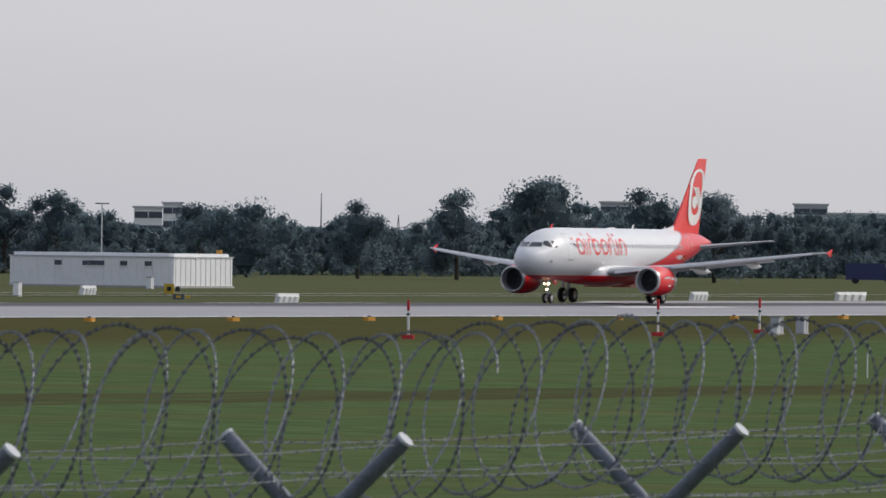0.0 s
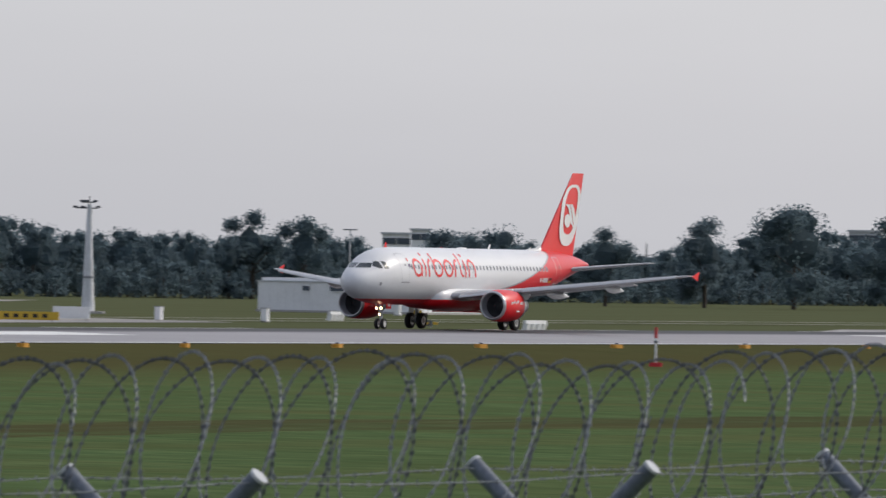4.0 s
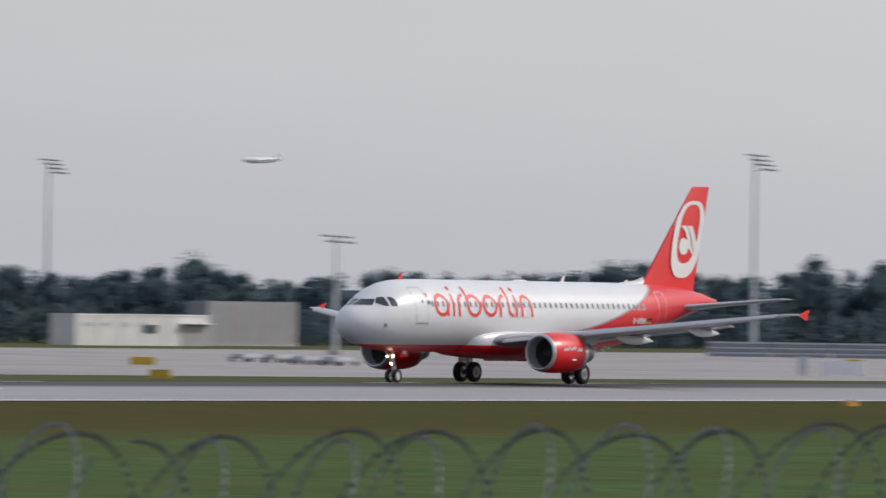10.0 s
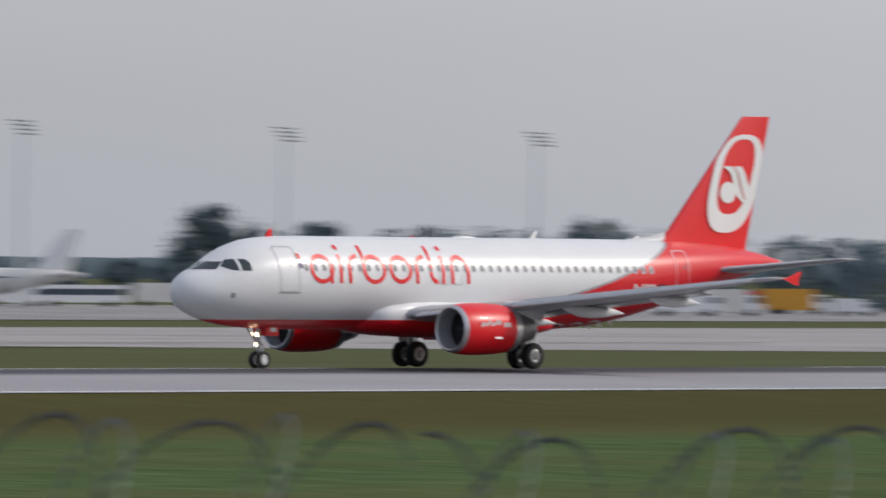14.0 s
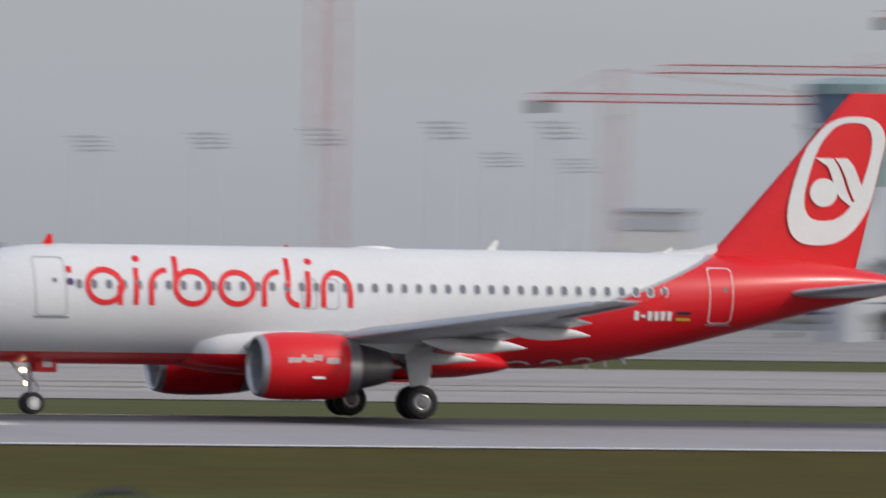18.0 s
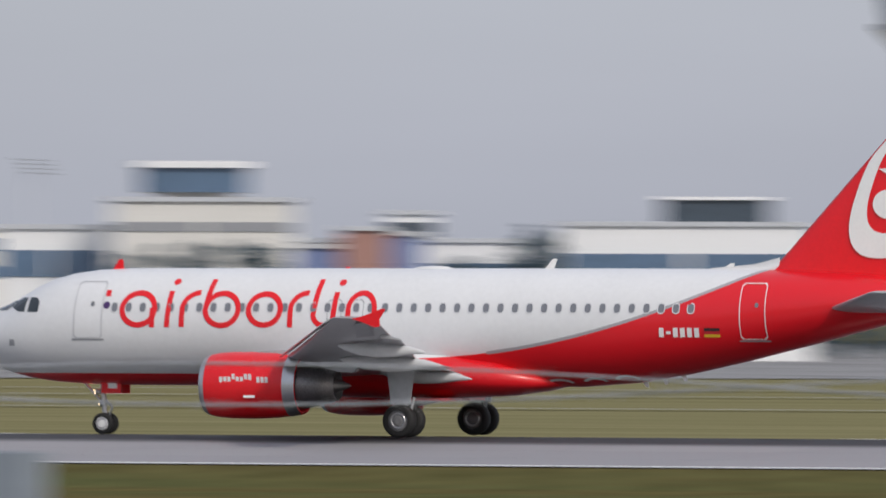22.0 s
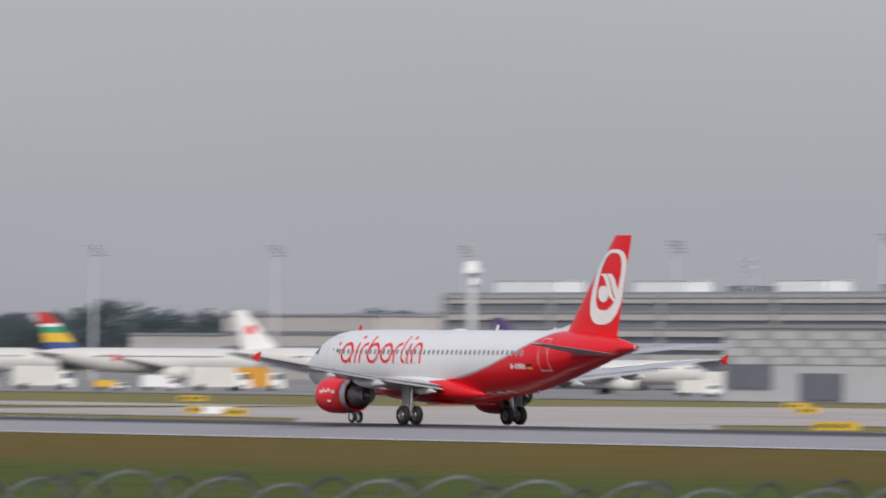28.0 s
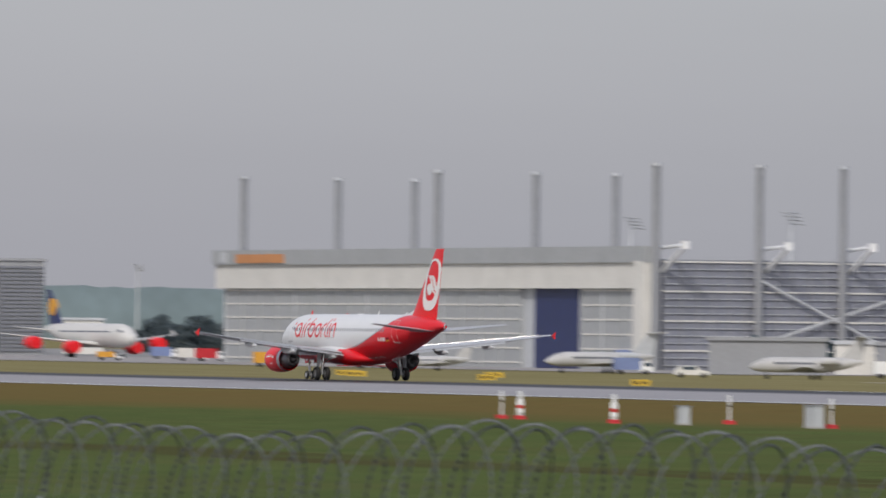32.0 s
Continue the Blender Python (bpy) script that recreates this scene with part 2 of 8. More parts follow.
# ---------- mesh helpers ----------
class Shape:
    """Collects vertices and faces of one mesh."""

    def __init__(self):
        self.v, self.f, self.sm = [], [], []

    def add(self, verts, faces, smooth=False):
        o = len(self.v)
        self.v += [tuple(p) for p in verts]
        self.f += [tuple(i + o for i in f) for f in faces]
        self.sm += [smooth] * len(faces)
        return self

    def box(self, c, s, rz=0.0, m=None, chamfer=0.0):
        x, y, z = (k / 2 for k in s)
        if chamfer:
            q = min(chamfer, x * 0.9, y * 0.9)
            ring = [(-x + q, -y), (x - q, -y), (x, -y + q), (x, y - q), (x - q, y), (-x + q, y), (-x, y - q), (-x, -y + q)]
            pts = [Vector((a, b, d)) for d in (-z, z) for a, b in ring]
            n = 8
            fs = [tuple(range(n))[::-1], tuple(range(n, 2 * n))] + [(i, (i + 1) % n, n + (i + 1) % n, n + i) for i in range(n)]
        else:
            pts = [Vector((a, b, d)) for d in (-z, z) for a, b in ((-x, -y), (x, -y), (x, y), (-x, y))]
            fs = [(3, 2, 1, 0), (4, 5, 6, 7), (0, 1, 5, 4), (1, 2, 6, 5), (2, 3, 7, 6), (3, 0, 4, 7)]
        r = m if m is not None else Matrix.Rotation(rz, 3, "Z")
        return self.add([r @ p + Vector(c) for p in pts], fs)

    def tube(self, p0, p1, r0, r1=None, n=8, caps=True):
        p0, p1 = Vector(p0), Vector(p1)
        r1 = r0 if r1 is None else r1
        d = (p1 - p0).normalized()
        u = d.orthogonal().normalized()
        w = d.cross(u)
        ring = [(math.cos(2 * math.pi * i / n), math.sin(2 * math.pi * i / n)) for i in range(n)]
        vs = [p + r * (a * u + b * w) for p, r in ((p0, r0), (p1, r1)) for a, b in ring]
        self.add(vs, [(i, (i + 1) % n, n + (i + 1) % n, n + i) for i in range(n)], True)
        if caps:
            self.add(vs, [tuple(range(n))[::-1], tuple(range(n, 2 * n))])
        return self

    def loft(self, rings, closed=True, caps=True, smooth=True):
        n = len(rings[0])
        vs = [p for r in rings for p in r]
        fs = []
        for k in range(len(rings) - 1):
            for i in range(n if closed else n - 1):
                j = (i + 1) % n
                fs.append((k * n + i, k * n + j, (k + 1) * n + j, (k + 1) * n + i))
        self.add(vs, fs, smooth)
        if caps:
            self.add(rings[0], [tuple(range(n))[::-1]])
            self.add(rings[-1], [tuple(range(n))])
        return self

    def prism(self, pts, depth):
        """A flat outline (3D points in one plane) given thickness along the vector depth."""
        d = Vector(depth)
        a = [Vector(p) for p in pts]
        n = len(a)
        fs = [tuple(range(n)), tuple(range(n, 2 * n))[::-1]] + [(i, n + i, n + (i + 1) % n, (i + 1) % n) for i in range(n)]
        return self.add(a + [p + d for p in a], fs)

    def mesh(self, name, fix=True):
        me = bpy.data.meshes.new(name)
        me.from_pydata(self.v, [], self.f)
        me.polygons.foreach_set("use_smooth", self.sm)
        if fix and len(self.f) < 20000:
            bm = bmesh.new()
            bm.from_mesh(me)
            bmesh.ops.recalc_face_normals(bm, faces=bm.faces)
            bm.to_mesh(me)
            bm.free()
        me.update()
        return me


def part(name, sh, material, parent=None, label="", loc=None, rz=0.0):
    """Links a Shape (or a mesh) as one object, under a thing or a part."""
    me = sh.mesh(name) if isinstance(sh, Shape) else sh
    if not me.materials:
        me.materials.append(material)
    ob = new(name, me)
    if parent:
        ob.parent = parent
    if loc is not None:
        ob.matrix_basis = Matrix.Translation(loc) @ Matrix.Rotation(rz, 4, "Z")
    if label:
        tagged(ob, label)
    return ob


def thing(name, label, category, loc=(0, 0, 0), rz=0.0, group="", kind=""):
    ob = new(name)
    ob.empty_display_size = 0.3
    ob.matrix_basis = Matrix.Translation(loc) @ Matrix.Rotation(rz, 4, "Z")
    return tagged(ob, label, category, group, kind)


def polar(az, d):
    """Ground place at a compass angle from the runway's normal (degrees, to the right) and a distance from the viewing point."""
    return d * math.sin(radians(az)), d * math.cos(radians(az))


GROUND = -1.0

# ---------- ground, runway, taxiways ----------
def ground_height(x, y):
    if y < 12:
        k = max(0.0, 1 - math.hypot(x, y) / 12)
        return 0.6 + 2.2 * k * k * (3 - 2 * k)
    if y < 60:
        return 0.6 - 1.6 * (y - 12) / 48
    k = abs(y - RUNWAY_Y)
    if k < 30:
        return -1.2
    if k < 40:
        return -0.53 - (k - 30) * 0.047
    return GROUND


def build_ground():
    xs = sorted(set([-6000, -4000, -2500, -1600] + list(range(-1200, 1201, 100)) + [-12, -8, -4, 0, 4, 8, 12] + [1600, 2500, 4000, 6000]))
    ys = [-6000, -2000, -600, -200, -80, -40, -20, -12, -8, -4, 0, 4, 8, 12, 16, 30, 60, 110, 170, 230, 270, RUNWAY_Y - 40, RUNWAY_Y - 30.3, RUNWAY_Y - 29.9, 300, 316, 332, RUNWAY_Y + 29.9, RUNWAY_Y + 30.3, RUNWAY_Y + 40, 380, 430, 500, 600, 750, 900, 1100, 1400, 1800, 2400, 3200, 4400, 6000]
    vs = [(x, y, ground_height(x, y)) for y in ys for x in xs]
    n = len(xs)
    fs = [(j * n + i, j * n + i + 1, (j + 1) * n + i + 1, (j + 1) * n + i) for j in range(len(ys) - 1) for i in range(n - 1)]
    sh = Shape().add(vs, fs, False)
    me = sh.mesh("ground", fix=False)
    grass = grass_material()
    me.materials.append(grass)
    return tagged(new("ground", me), "mown airfield grass with dry brown patches", "ground", kind="structure")


def grass_material():
    m = bpy.data.materials.new("airfield_grass")
    m.use_nodes = True
    nt = m.node_tree
    b = nt.nodes["Principled BSDF"]
    b.inputs["Roughness"].default_value = 0.9
    b.inputs["Specular IOR Level"].default_value = 0.0
    co = nt.nodes.new("ShaderNodeTexCoord")
    sep = nt.nodes.new("ShaderNodeSeparateXYZ")
    nt.links.new(co.outputs["Object"], sep.inputs[0])

    def noise_at(sx, sy, detail=5):
        mp = nt.nodes.new("ShaderNodeMapping")
        mp.inputs["Scale"].default_value = (sx, sy, 1)
        nt.links.new(co.outputs["Object"], mp.inputs[0])
        n = nt.nodes.new("ShaderNodeTexNoise")
        n.inputs["Scale"].default_value, n.inputs["Detail"].default_value = 1.0, detail
        nt.links.new(mp.outputs[0], n.inputs["Vector"])
        return n.outputs["Fac"]

    def ranged(src, a, b_, lo=0.0, hi=1.0):
        r = nt.nodes.new("ShaderNodeMapRange")
        r.inputs[1].default_value, r.inputs[2].default_value, r.inputs[3].default_value, r.inputs[4].default_value = a, b_, lo, hi
        nt.links.new(src, r.inputs[0])
        return r.outputs[0]

    def mixed(fac, a, b_):
        x = nt.nodes.new("ShaderNodeMix")
        x.data_type = "RGBA"
        nt.links.new(fac, x.inputs["Factor"])
        for key, v in (("A", a), ("B", b_)):
            if isinstance(v, tuple):
                x.inputs[key].default_value = (*v, 1)
            else:
                nt.links.new(v, x.inputs[key])
        return x.outputs["Result"]

    def mult(a, b_):
        x = nt.nodes.new("ShaderNodeMath")
        x.operation = "MULTIPLY"
        nt.links.new(a, x.inputs[0])
        nt.links.new(b_, x.inputs[1])
        return x.outputs[0]

    # extra blue in the lush green carries haze over the grass
    hazed_lush = mixed(ranged(noise_at(0.9, 0.35), 0.32, 0.68), (0.056, 0.092, 0.038), (0.108, 0.154, 0.068))
    dry = mixed(ranged(noise_at(0.9, 0.35), 0.32, 0.68), (0.062, 0.090, 0.031), (0.120, 0.149, 0.056))
    fine = mixed(ranged(sep.outputs[0], -320, -60), dry, hazed_lush)
    fine = mixed(ranged(noise_at(0.16, 0.07), 0.42, 0.66, 0.0, 0.45), fine, (0.064, 0.080, 0.031))
    fine = mixed(ranged(noise_at(0.10, 0.05, 8), 0.52, 0.66, 0.0, 0.32), fine, (0.130, 0.118, 0.052))
    fine = mixed(ranged(noise_at(0.02, 0.09), 0.45, 0.65, 0.0, 0.35), fine, (0.098, 0.100, 0.042))
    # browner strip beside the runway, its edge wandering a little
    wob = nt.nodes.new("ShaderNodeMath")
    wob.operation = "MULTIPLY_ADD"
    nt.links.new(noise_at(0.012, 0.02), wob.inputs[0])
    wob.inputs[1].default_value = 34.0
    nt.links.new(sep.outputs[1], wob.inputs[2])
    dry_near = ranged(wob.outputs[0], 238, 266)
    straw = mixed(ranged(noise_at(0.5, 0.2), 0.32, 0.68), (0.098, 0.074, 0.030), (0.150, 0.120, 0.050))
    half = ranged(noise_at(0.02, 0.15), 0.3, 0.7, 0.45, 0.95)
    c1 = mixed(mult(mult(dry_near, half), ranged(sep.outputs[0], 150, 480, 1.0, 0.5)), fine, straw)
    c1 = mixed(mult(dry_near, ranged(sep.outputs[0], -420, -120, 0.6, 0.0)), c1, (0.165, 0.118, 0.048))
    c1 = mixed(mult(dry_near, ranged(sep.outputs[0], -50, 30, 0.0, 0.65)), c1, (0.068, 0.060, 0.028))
    # beyond the runway: sun-bleached yellow-green, greener towards the runway's far right end, with haze greying that
    # end's colour
    far = ranged(sep.outputs[1], 346, 352, 0.0, 0.85)
    bleach = mixed(ranged(sep.outputs[0], -40, 90), (0.275, 0.256, 0.138), (0.112, 0.130, 0.074))
    c2 = mixed(mult(far, half), c1, bleach)
    # worn vehicle track in the grass
    trk = nt.nodes.new("ShaderNodeMath")
    trk.operation = "COMPARE"
    nt.links.new(wob.outputs[0], trk.inputs[0])
    trk.inputs[1].default_value, trk.inputs[2].default_value = 165.0, 5.0
    c3 = mixed(mult(trk.outputs[0], ranged(noise_at(0.03, 0.4), 0.3, 0.55, 0.1, 0.65)), c2, (0.066, 0.050, 0.028))
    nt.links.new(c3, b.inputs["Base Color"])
    bp = nt.nodes.new("ShaderNodeBump")
    bp.inputs["Strength"].default_value, bp.inputs["Distance"].default_value = 0.6, 0.1
    nt.links.new(noise_at(2.0, 2.0), bp.inputs["Height"])
    nt.links.new(bp.outputs[0], b.inputs["Normal"])
    return m


def runway_material():
    m = bpy.data.materials.new("runway_concrete")
    m.use_nodes = True
    nt = m.node_tree
    b = nt.nodes["Principled BSDF"]
    b.inputs["Roughness"].default_value = 0.8
    co = nt.nodes.new("ShaderNodeTexCoord")
    sep = nt.nodes.new("ShaderNodeSeparateXYZ")
    nt.links.new(co.outputs["Object"], sep.inputs[0])
    mp = nt.nodes.new("ShaderNodeMapping")
    mp.inputs["Scale"].default_value = (0.02, 0.5, 1)
    nt.links.new(co.outputs["Object"], mp.inputs[0])
    n = nt.nodes.new("ShaderNodeTexNoise")
    n.inputs["Scale"].default_value, n.inputs["Detail"].default_value = 1.0, 6
    nt.links.new(mp.outputs[0], n.inputs["Vector"])
    # rubber laid down along the centre line
    ab = nt.nodes.new("ShaderNodeMath")
    ab.operation = "ABSOLUTE"
    nt.links.new(sep.outputs[1], ab.inputs[0])
    ad = nt.nodes.new("ShaderNodeMath")
    ad.operation = "MULTIPLY_ADD"
    nt.links.new(n.outputs["Fac"], ad.inputs[0])
    ad.inputs[1].default_value = 4.0
    nt.links.new(ab.outputs[0], ad.inputs[2])
    r = nt.nodes.new("ShaderNodeMapRange")
    r.inputs[1].default_value, r.inputs[2].default_value = 8.0, 12.0
    nt.links.new(ad.outputs[0], r.inputs[0])
    mx = nt.nodes.new("ShaderNodeMix")
    mx.data_type = "RGBA"
    nt.links.new(r.outputs[0], mx.inputs["Factor"])
    mx.inputs["A"].default_value = (0.040, 0.040, 0.047, 1)
    mx.inputs["B"].default_value = (0.31, 0.30, 0.31, 1)
    # slab joints and stains
    br = nt.nodes.new("ShaderNodeTexBrick")
    br.inputs["Scale"].default_value = 1.0
    br.inputs["Brick Width"].default_value, br.inputs["Row Height"].default_value, br.inputs["Mortar Size"].default_value = 7.5, 7.5, 0.06
    br.offset = 0.0
    br.inputs["Color1"].default_value, br.inputs["Color2"].default_value, br.inputs["Mortar"].default_value = (1, 1, 1, 1), (0.92, 0.92, 0.93, 1), (0.7, 0.7, 0.7, 1)
    nt.links.new(co.outputs["Object"], br.inputs["Vector"])
    mu = nt.nodes.new("ShaderNodeMix")
    mu.data_type, mu.blend_type = "RGBA", "MULTIPLY"
    mu.inputs["Factor"].default_value = 1.0
    nt.links.new(mx.outputs["Result"], mu.inputs["A"])
    nt.links.new(br.outputs["Color"], mu.inputs["B"])
    nt.links.new(mu.outputs["Result"], b.inputs["Base Color"])
    return m


def build_runway():
    crown = 0.0169
    ys = [-30.4, -30, -20, -12, -6, 0, 6, 12, 20, 30, 30.4]
    sh = Shape()
    for k in range(-13, 14):
        x0, x1 = k * 150, k * 150 + 150
        for a, c in zip(ys, ys[1:]):
            sh.add([(x0, a, -abs(a) * crown), (x1, a, -abs(a) * crown), (x1, c, -abs(c) * crown), (x0, c, -abs(c) * crown)], [(0, 1, 2, 3)])
    rw = tagged(part("runway", sh, runway_material(), None, loc=(0, RUNWAY_Y, 0)), "crowned grey concrete runway with dark rubber along its centre", "runway", kind="structure")
    paint = mat("runway_paint", (0.72, 0.72, 0.70), 0.7, var=0.12, scale=0.3)
    edge = Shape().add([(-1900, -30, -30 * crown + 0.012), (2000, -30, -30 * crown + 0.012), (2000, -29.1, -29.1 * crown + 0.012), (-1900, -29.1, -29.1 * crown + 0.012)], [(0, 1, 2, 3)])
    part("edge_line", edge, paint, rw, "worn white edge line")
    def bar(x0, x1, y0, y1):
        z0, z1 = -abs(y0) * crown + 0.012, -abs(y1) * crown + 0.012
        part("runway_marking", Shape().add([(x0, y0, z0), (x1, y0, z0), (x1, y1, z1), (x0, y1, z1)], [(0, 1, 2, 3)]), paint, rw, "white painted touchdown bar")
    for s in (-1, 1):
        for x0, x1 in ((-232, -209.5), (-82, -59.5), (68, 91.5), (217.5, 241), (368, 391), (668, 691), (818, 841)):
            bar(x0, x1, s * 9.3 if s > 0 else -12.3, s * 12.3 if s > 0 else -9.3)
        bar(488, 545, *((9.3, 15.8) if s > 0 else (-15.8, -9.3)))
    for k in range(-12, 13):
        bar(k * 60 + 20, k * 60 + 50, -0.45, 0.45)
    return rw


build_ground()
build_runway()

# ---------- airliner ----------
# fuselage stations: distance aft of the nose, top, bottom, half width (metres)
HULL = [(0.0, 3.38, 3.32, 0.03), (0.06, 3.66, 3.05, 0.31), (0.2, 3.88, 2.84, 0.55), (0.45, 4.10, 2.62, 0.80), (0.8, 4.30, 2.43, 1.03),
        (1.2, 4.47, 2.28, 1.22), (1.7, 4.68, 2.13, 1.42), (2.2, 4.98, 2.01, 1.57), (2.7, 5.26, 1.92, 1.69), (3.3, 5.50, 1.85, 1.79),
        (4.0, 5.69, 1.80, 1.87), (4.9, 5.81, 1.76, 1.93), (6.0, 5.86, 1.74, 1.97), (7.5, 5.87, 1.74, 1.975), (12, 5.87, 1.74, 1.975), (18, 5.87, 1.74, 1.975),
        (23.0, 5.87, 1.75, 1.975), (25, 5.87, 1.90, 1.96), (27, 5.86, 2.22, 1.90), (29, 5.84, 2.66, 1.78), (31, 5.80, 3.16, 1.58), (33, 5.70, 3.68, 1.27),
        (34.5, 5.56, 4.05, 0.98), (36, 5.32, 4.38, 0.62), (37.0, 5.10, 4.58, 0.38), (37.5, 4.97, 4.68, 0.25)]


def hull(a):
    for (a0, *p), (a1, *q) in zip(HULL, HULL[1:]):
        if a0 <= a <= a1:
            k = (a - a0) / (a1 - a0)
            return [u + (v - u) * k for u, v in zip(p, q)]
    return HULL[-1][1:]


def skin(a, z, side=-1, lift=0.0):
    """The point of the fuselage skin at a station and height; side -1 is the port side."""
    top, bot, w = hull(a)
    zc, hh = (top + bot) / 2, (top - bot) / 2
    k = max(-0.98, min(0.98, (z - zc) / hh))
    r = math.sqrt(1 - k * k)
    return Vector((a, side * (w * r + lift * r), z + lift * k))


def livery():
    """White above, red belly and red tail sweep edged with a grey line."""
    m = mat("airliner_paint", (0.72, 0.73, 0.74), 0.34, var=0.03, scale=0.6, coat=0.12)
    nt = m.node_tree
    b = nt.nodes["Principled BSDF"]
    white = b.inputs["Base Color"].links[0].from_socket
    co = nt.nodes.new("ShaderNodeTexCoord")
    sep = nt.nodes.new("ShaderNodeSeparateXYZ")
    nt.links.new(co.outputs["Object"], sep.inputs[0])

    def op(kind, a, c, d=None):
        n = nt.nodes.new("ShaderNodeMath")
        n.operation = kind
        for i, v in enumerate((a, c, d)):
            if v is None:
                continue
            if isinstance(v, (int, float)):
                n.inputs[i].default_value = v
            else:
                nt.links.new(v, n.inputs[i])
        return n.outputs[0]

    x, z = sep.outputs[0], sep.outputs[2]
    u = op("SUBTRACT", x, 18.6)
    curve = op("ADD", op("MULTIPLY_ADD", op("MULTIPLY", u, u), 0.0181, 2.79), op("MULTIPLY", u, 0.0716))
    rear = op("GREATER_THAN", x, 17.2)
    d = op("SUBTRACT", z, curve)
    red = op("MAXIMUM", op("MULTIPLY", op("LESS_THAN", d, 0.0), rear), op("LESS_THAN", z, 2.16))
    line = op("MULTIPLY", op("LESS_THAN", op("ABSOLUTE", d, 0), 0.055), op("GREATER_THAN", x, 20.0))

    def over(fac, base, col):
        n = nt.nodes.new("ShaderNodeMix")
        n.data_type = "RGBA"
        nt.links.new(fac, n.inputs["Factor"])
        nt.links.new(base, n.inputs["A"])
        n.inputs["B"].default_value = (*col, 1)
        return n.outputs["Result"]

    c = over(red, white, (0.70, 0.008, 0.016))
    c = over(line, c, (0.36, 0.36, 0.38))
    nt.links.new(c, b.inputs["Base Color"])
    return m


PAINT = livery()
ACRED = mat("airliner_red_paint", (0.76, 0.006, 0.012), 0.36, var=0.05, scale=1.0, coat=0.1)
ACWHITE = mat("airliner_white_marking", (0.80, 0.80, 0.79), 0.35, var=0.03, scale=1.0, coat=0.4)
WINGGREY = mat("wing_grey_paint", (0.45, 0.46, 0.48), 0.35, 0.1, var=0.08, scale=0.8, coat=0.2)
FAIRING = mat("pale_fairing_paint", (0.58, 0.59, 0.60), 0.4, var=0.06, scale=0.8)
ALLOY = mat("bare_metal", (0.55, 0.55, 0.56), 0.3, 0.9, var=0.08, scale=2.0)
NOZZLE = mat("heat_stained_nozzle", (0.20, 0.19, 0.19), 0.4, 0.85, var=0.25, scale=2.0)
FANDARK = mat("fan_blades", (0.05, 0.05, 0.055), 0.4, 0.6, var=0.3, scale=3.0)
HUBGREY = mat("dull_hub_metal", (0.20, 0.20, 0.21), 0.5, 0.3, var=0.1, scale=4.0)
COCKPIT = mat("cockpit_glass", (0.035, 0.045, 0.055), 0.14, var=0.1, scale=2.0)
WINDOW = mat("cabin_window", (0.18, 0.19, 0.215), 0.2, var=0.1, scale=2.0)
PANE_RIM = mat("window_rim", (0.60, 0.61, 0.63), 0.4, var=0.05, scale=2.0)
DOORLINE = mat("pale_grey_door_line", (0.50, 0.51, 0.53), 0.5, var=0.05, scale=2.0)
SEAL = mat("grey_door_seal", (0.30, 0.31, 0.33), 0.5, var=0.1, scale=2.0)
LAMP = glow("landing_lamp", (1.0, 0.72, 0.42), 9.0)


def ellipse_ring(a, n=40):
    top, bot, w = hull(a)
    zc, hh = (top + bot) / 2, (top - bot) / 2
    return [(a, w * math.cos(2 * math.pi * i / n), zc + hh * math.sin(2 * math.pi * i / n)) for i in range(n)]


def foil(chord, thick, n=9):
    """Airfoil outline: along the chord 0..1 and thickness, closed."""
    up, lo = [], []
    for i in range(n + 1):
        t = 0.5 - 0.5 * math.cos(math.pi * i / n)
        y = 5 * thick * (0.2969 * math.sqrt(t) - 0.126 * t - 0.3516 * t * t + 0.2843 * t ** 3 - 0.1015 * t ** 4)
        up.append((t * chord, y * chord))
        lo.append((t * chord, -y * chord * 0.75))
    return up + lo[-2:0:-1]


def wing_shape(stations, side, upright=False):
    """Stations: span, leading edge, trailing edge, height, thickness. Upright makes a fin (span is the height)."""
    rings = []
    for s, le, te, z, th in stations:
        o = foil(te - le, th)
        rings.append([(le + p, q, s) for p, q in o] if upright else [(le + p, side * s, z + q) for p, q in o])
    return Shape().loft(rings)


def decal(points, side, lift=0.012):
    """A thin sheet on the fuselage skin from an outline in station and height, fanned from its middle."""
    ca, cz = sum(p[0] for p in points) / len(points), sum(p[1] for p in points) / len(points)
    vs = [skin(ca, cz, side, lift)] + [skin(a, z, side, lift) for a, z in points] + [skin((a + ca) / 2, (z + cz) / 2, side, lift) for a, z in points]
    n = len(points)
    fs = [(1 + i, 1 + (i + 1) % n, 1 + n + (i + 1) % n, 1 + n + i) for i in range(n)] + [(0, 1 + n + i, 1 + n + (i + 1) % n) for i in range(n)]
    return Shape().add(vs, fs, True)


def skin_band(outer, inner, side, lift=0.012):
    vs = [skin(a, z, side, lift) for a, z in outer] + [skin(a, z, side, lift) for a, z in inner]
    n = len(outer)
    return Shape().add(vs, [(i, (i + 1) % n, n + (i + 1) % n, n + i) for i in range(n)], True)


def ring_pts(ca, cz, ra, rz, n=28, slant=0.0, sq=2.0):
    out = []
    for i in range(n):
        t = 2 * math.pi * i / n
        c, s = math.cos(t), math.sin(t)
        x = ra * math.copysign(abs(c) ** (2 / sq), c)
        z = rz * math.copysign(abs(s) ** (2 / sq), s)
        out.append((ca + x + slant * z, cz + z))
    return out


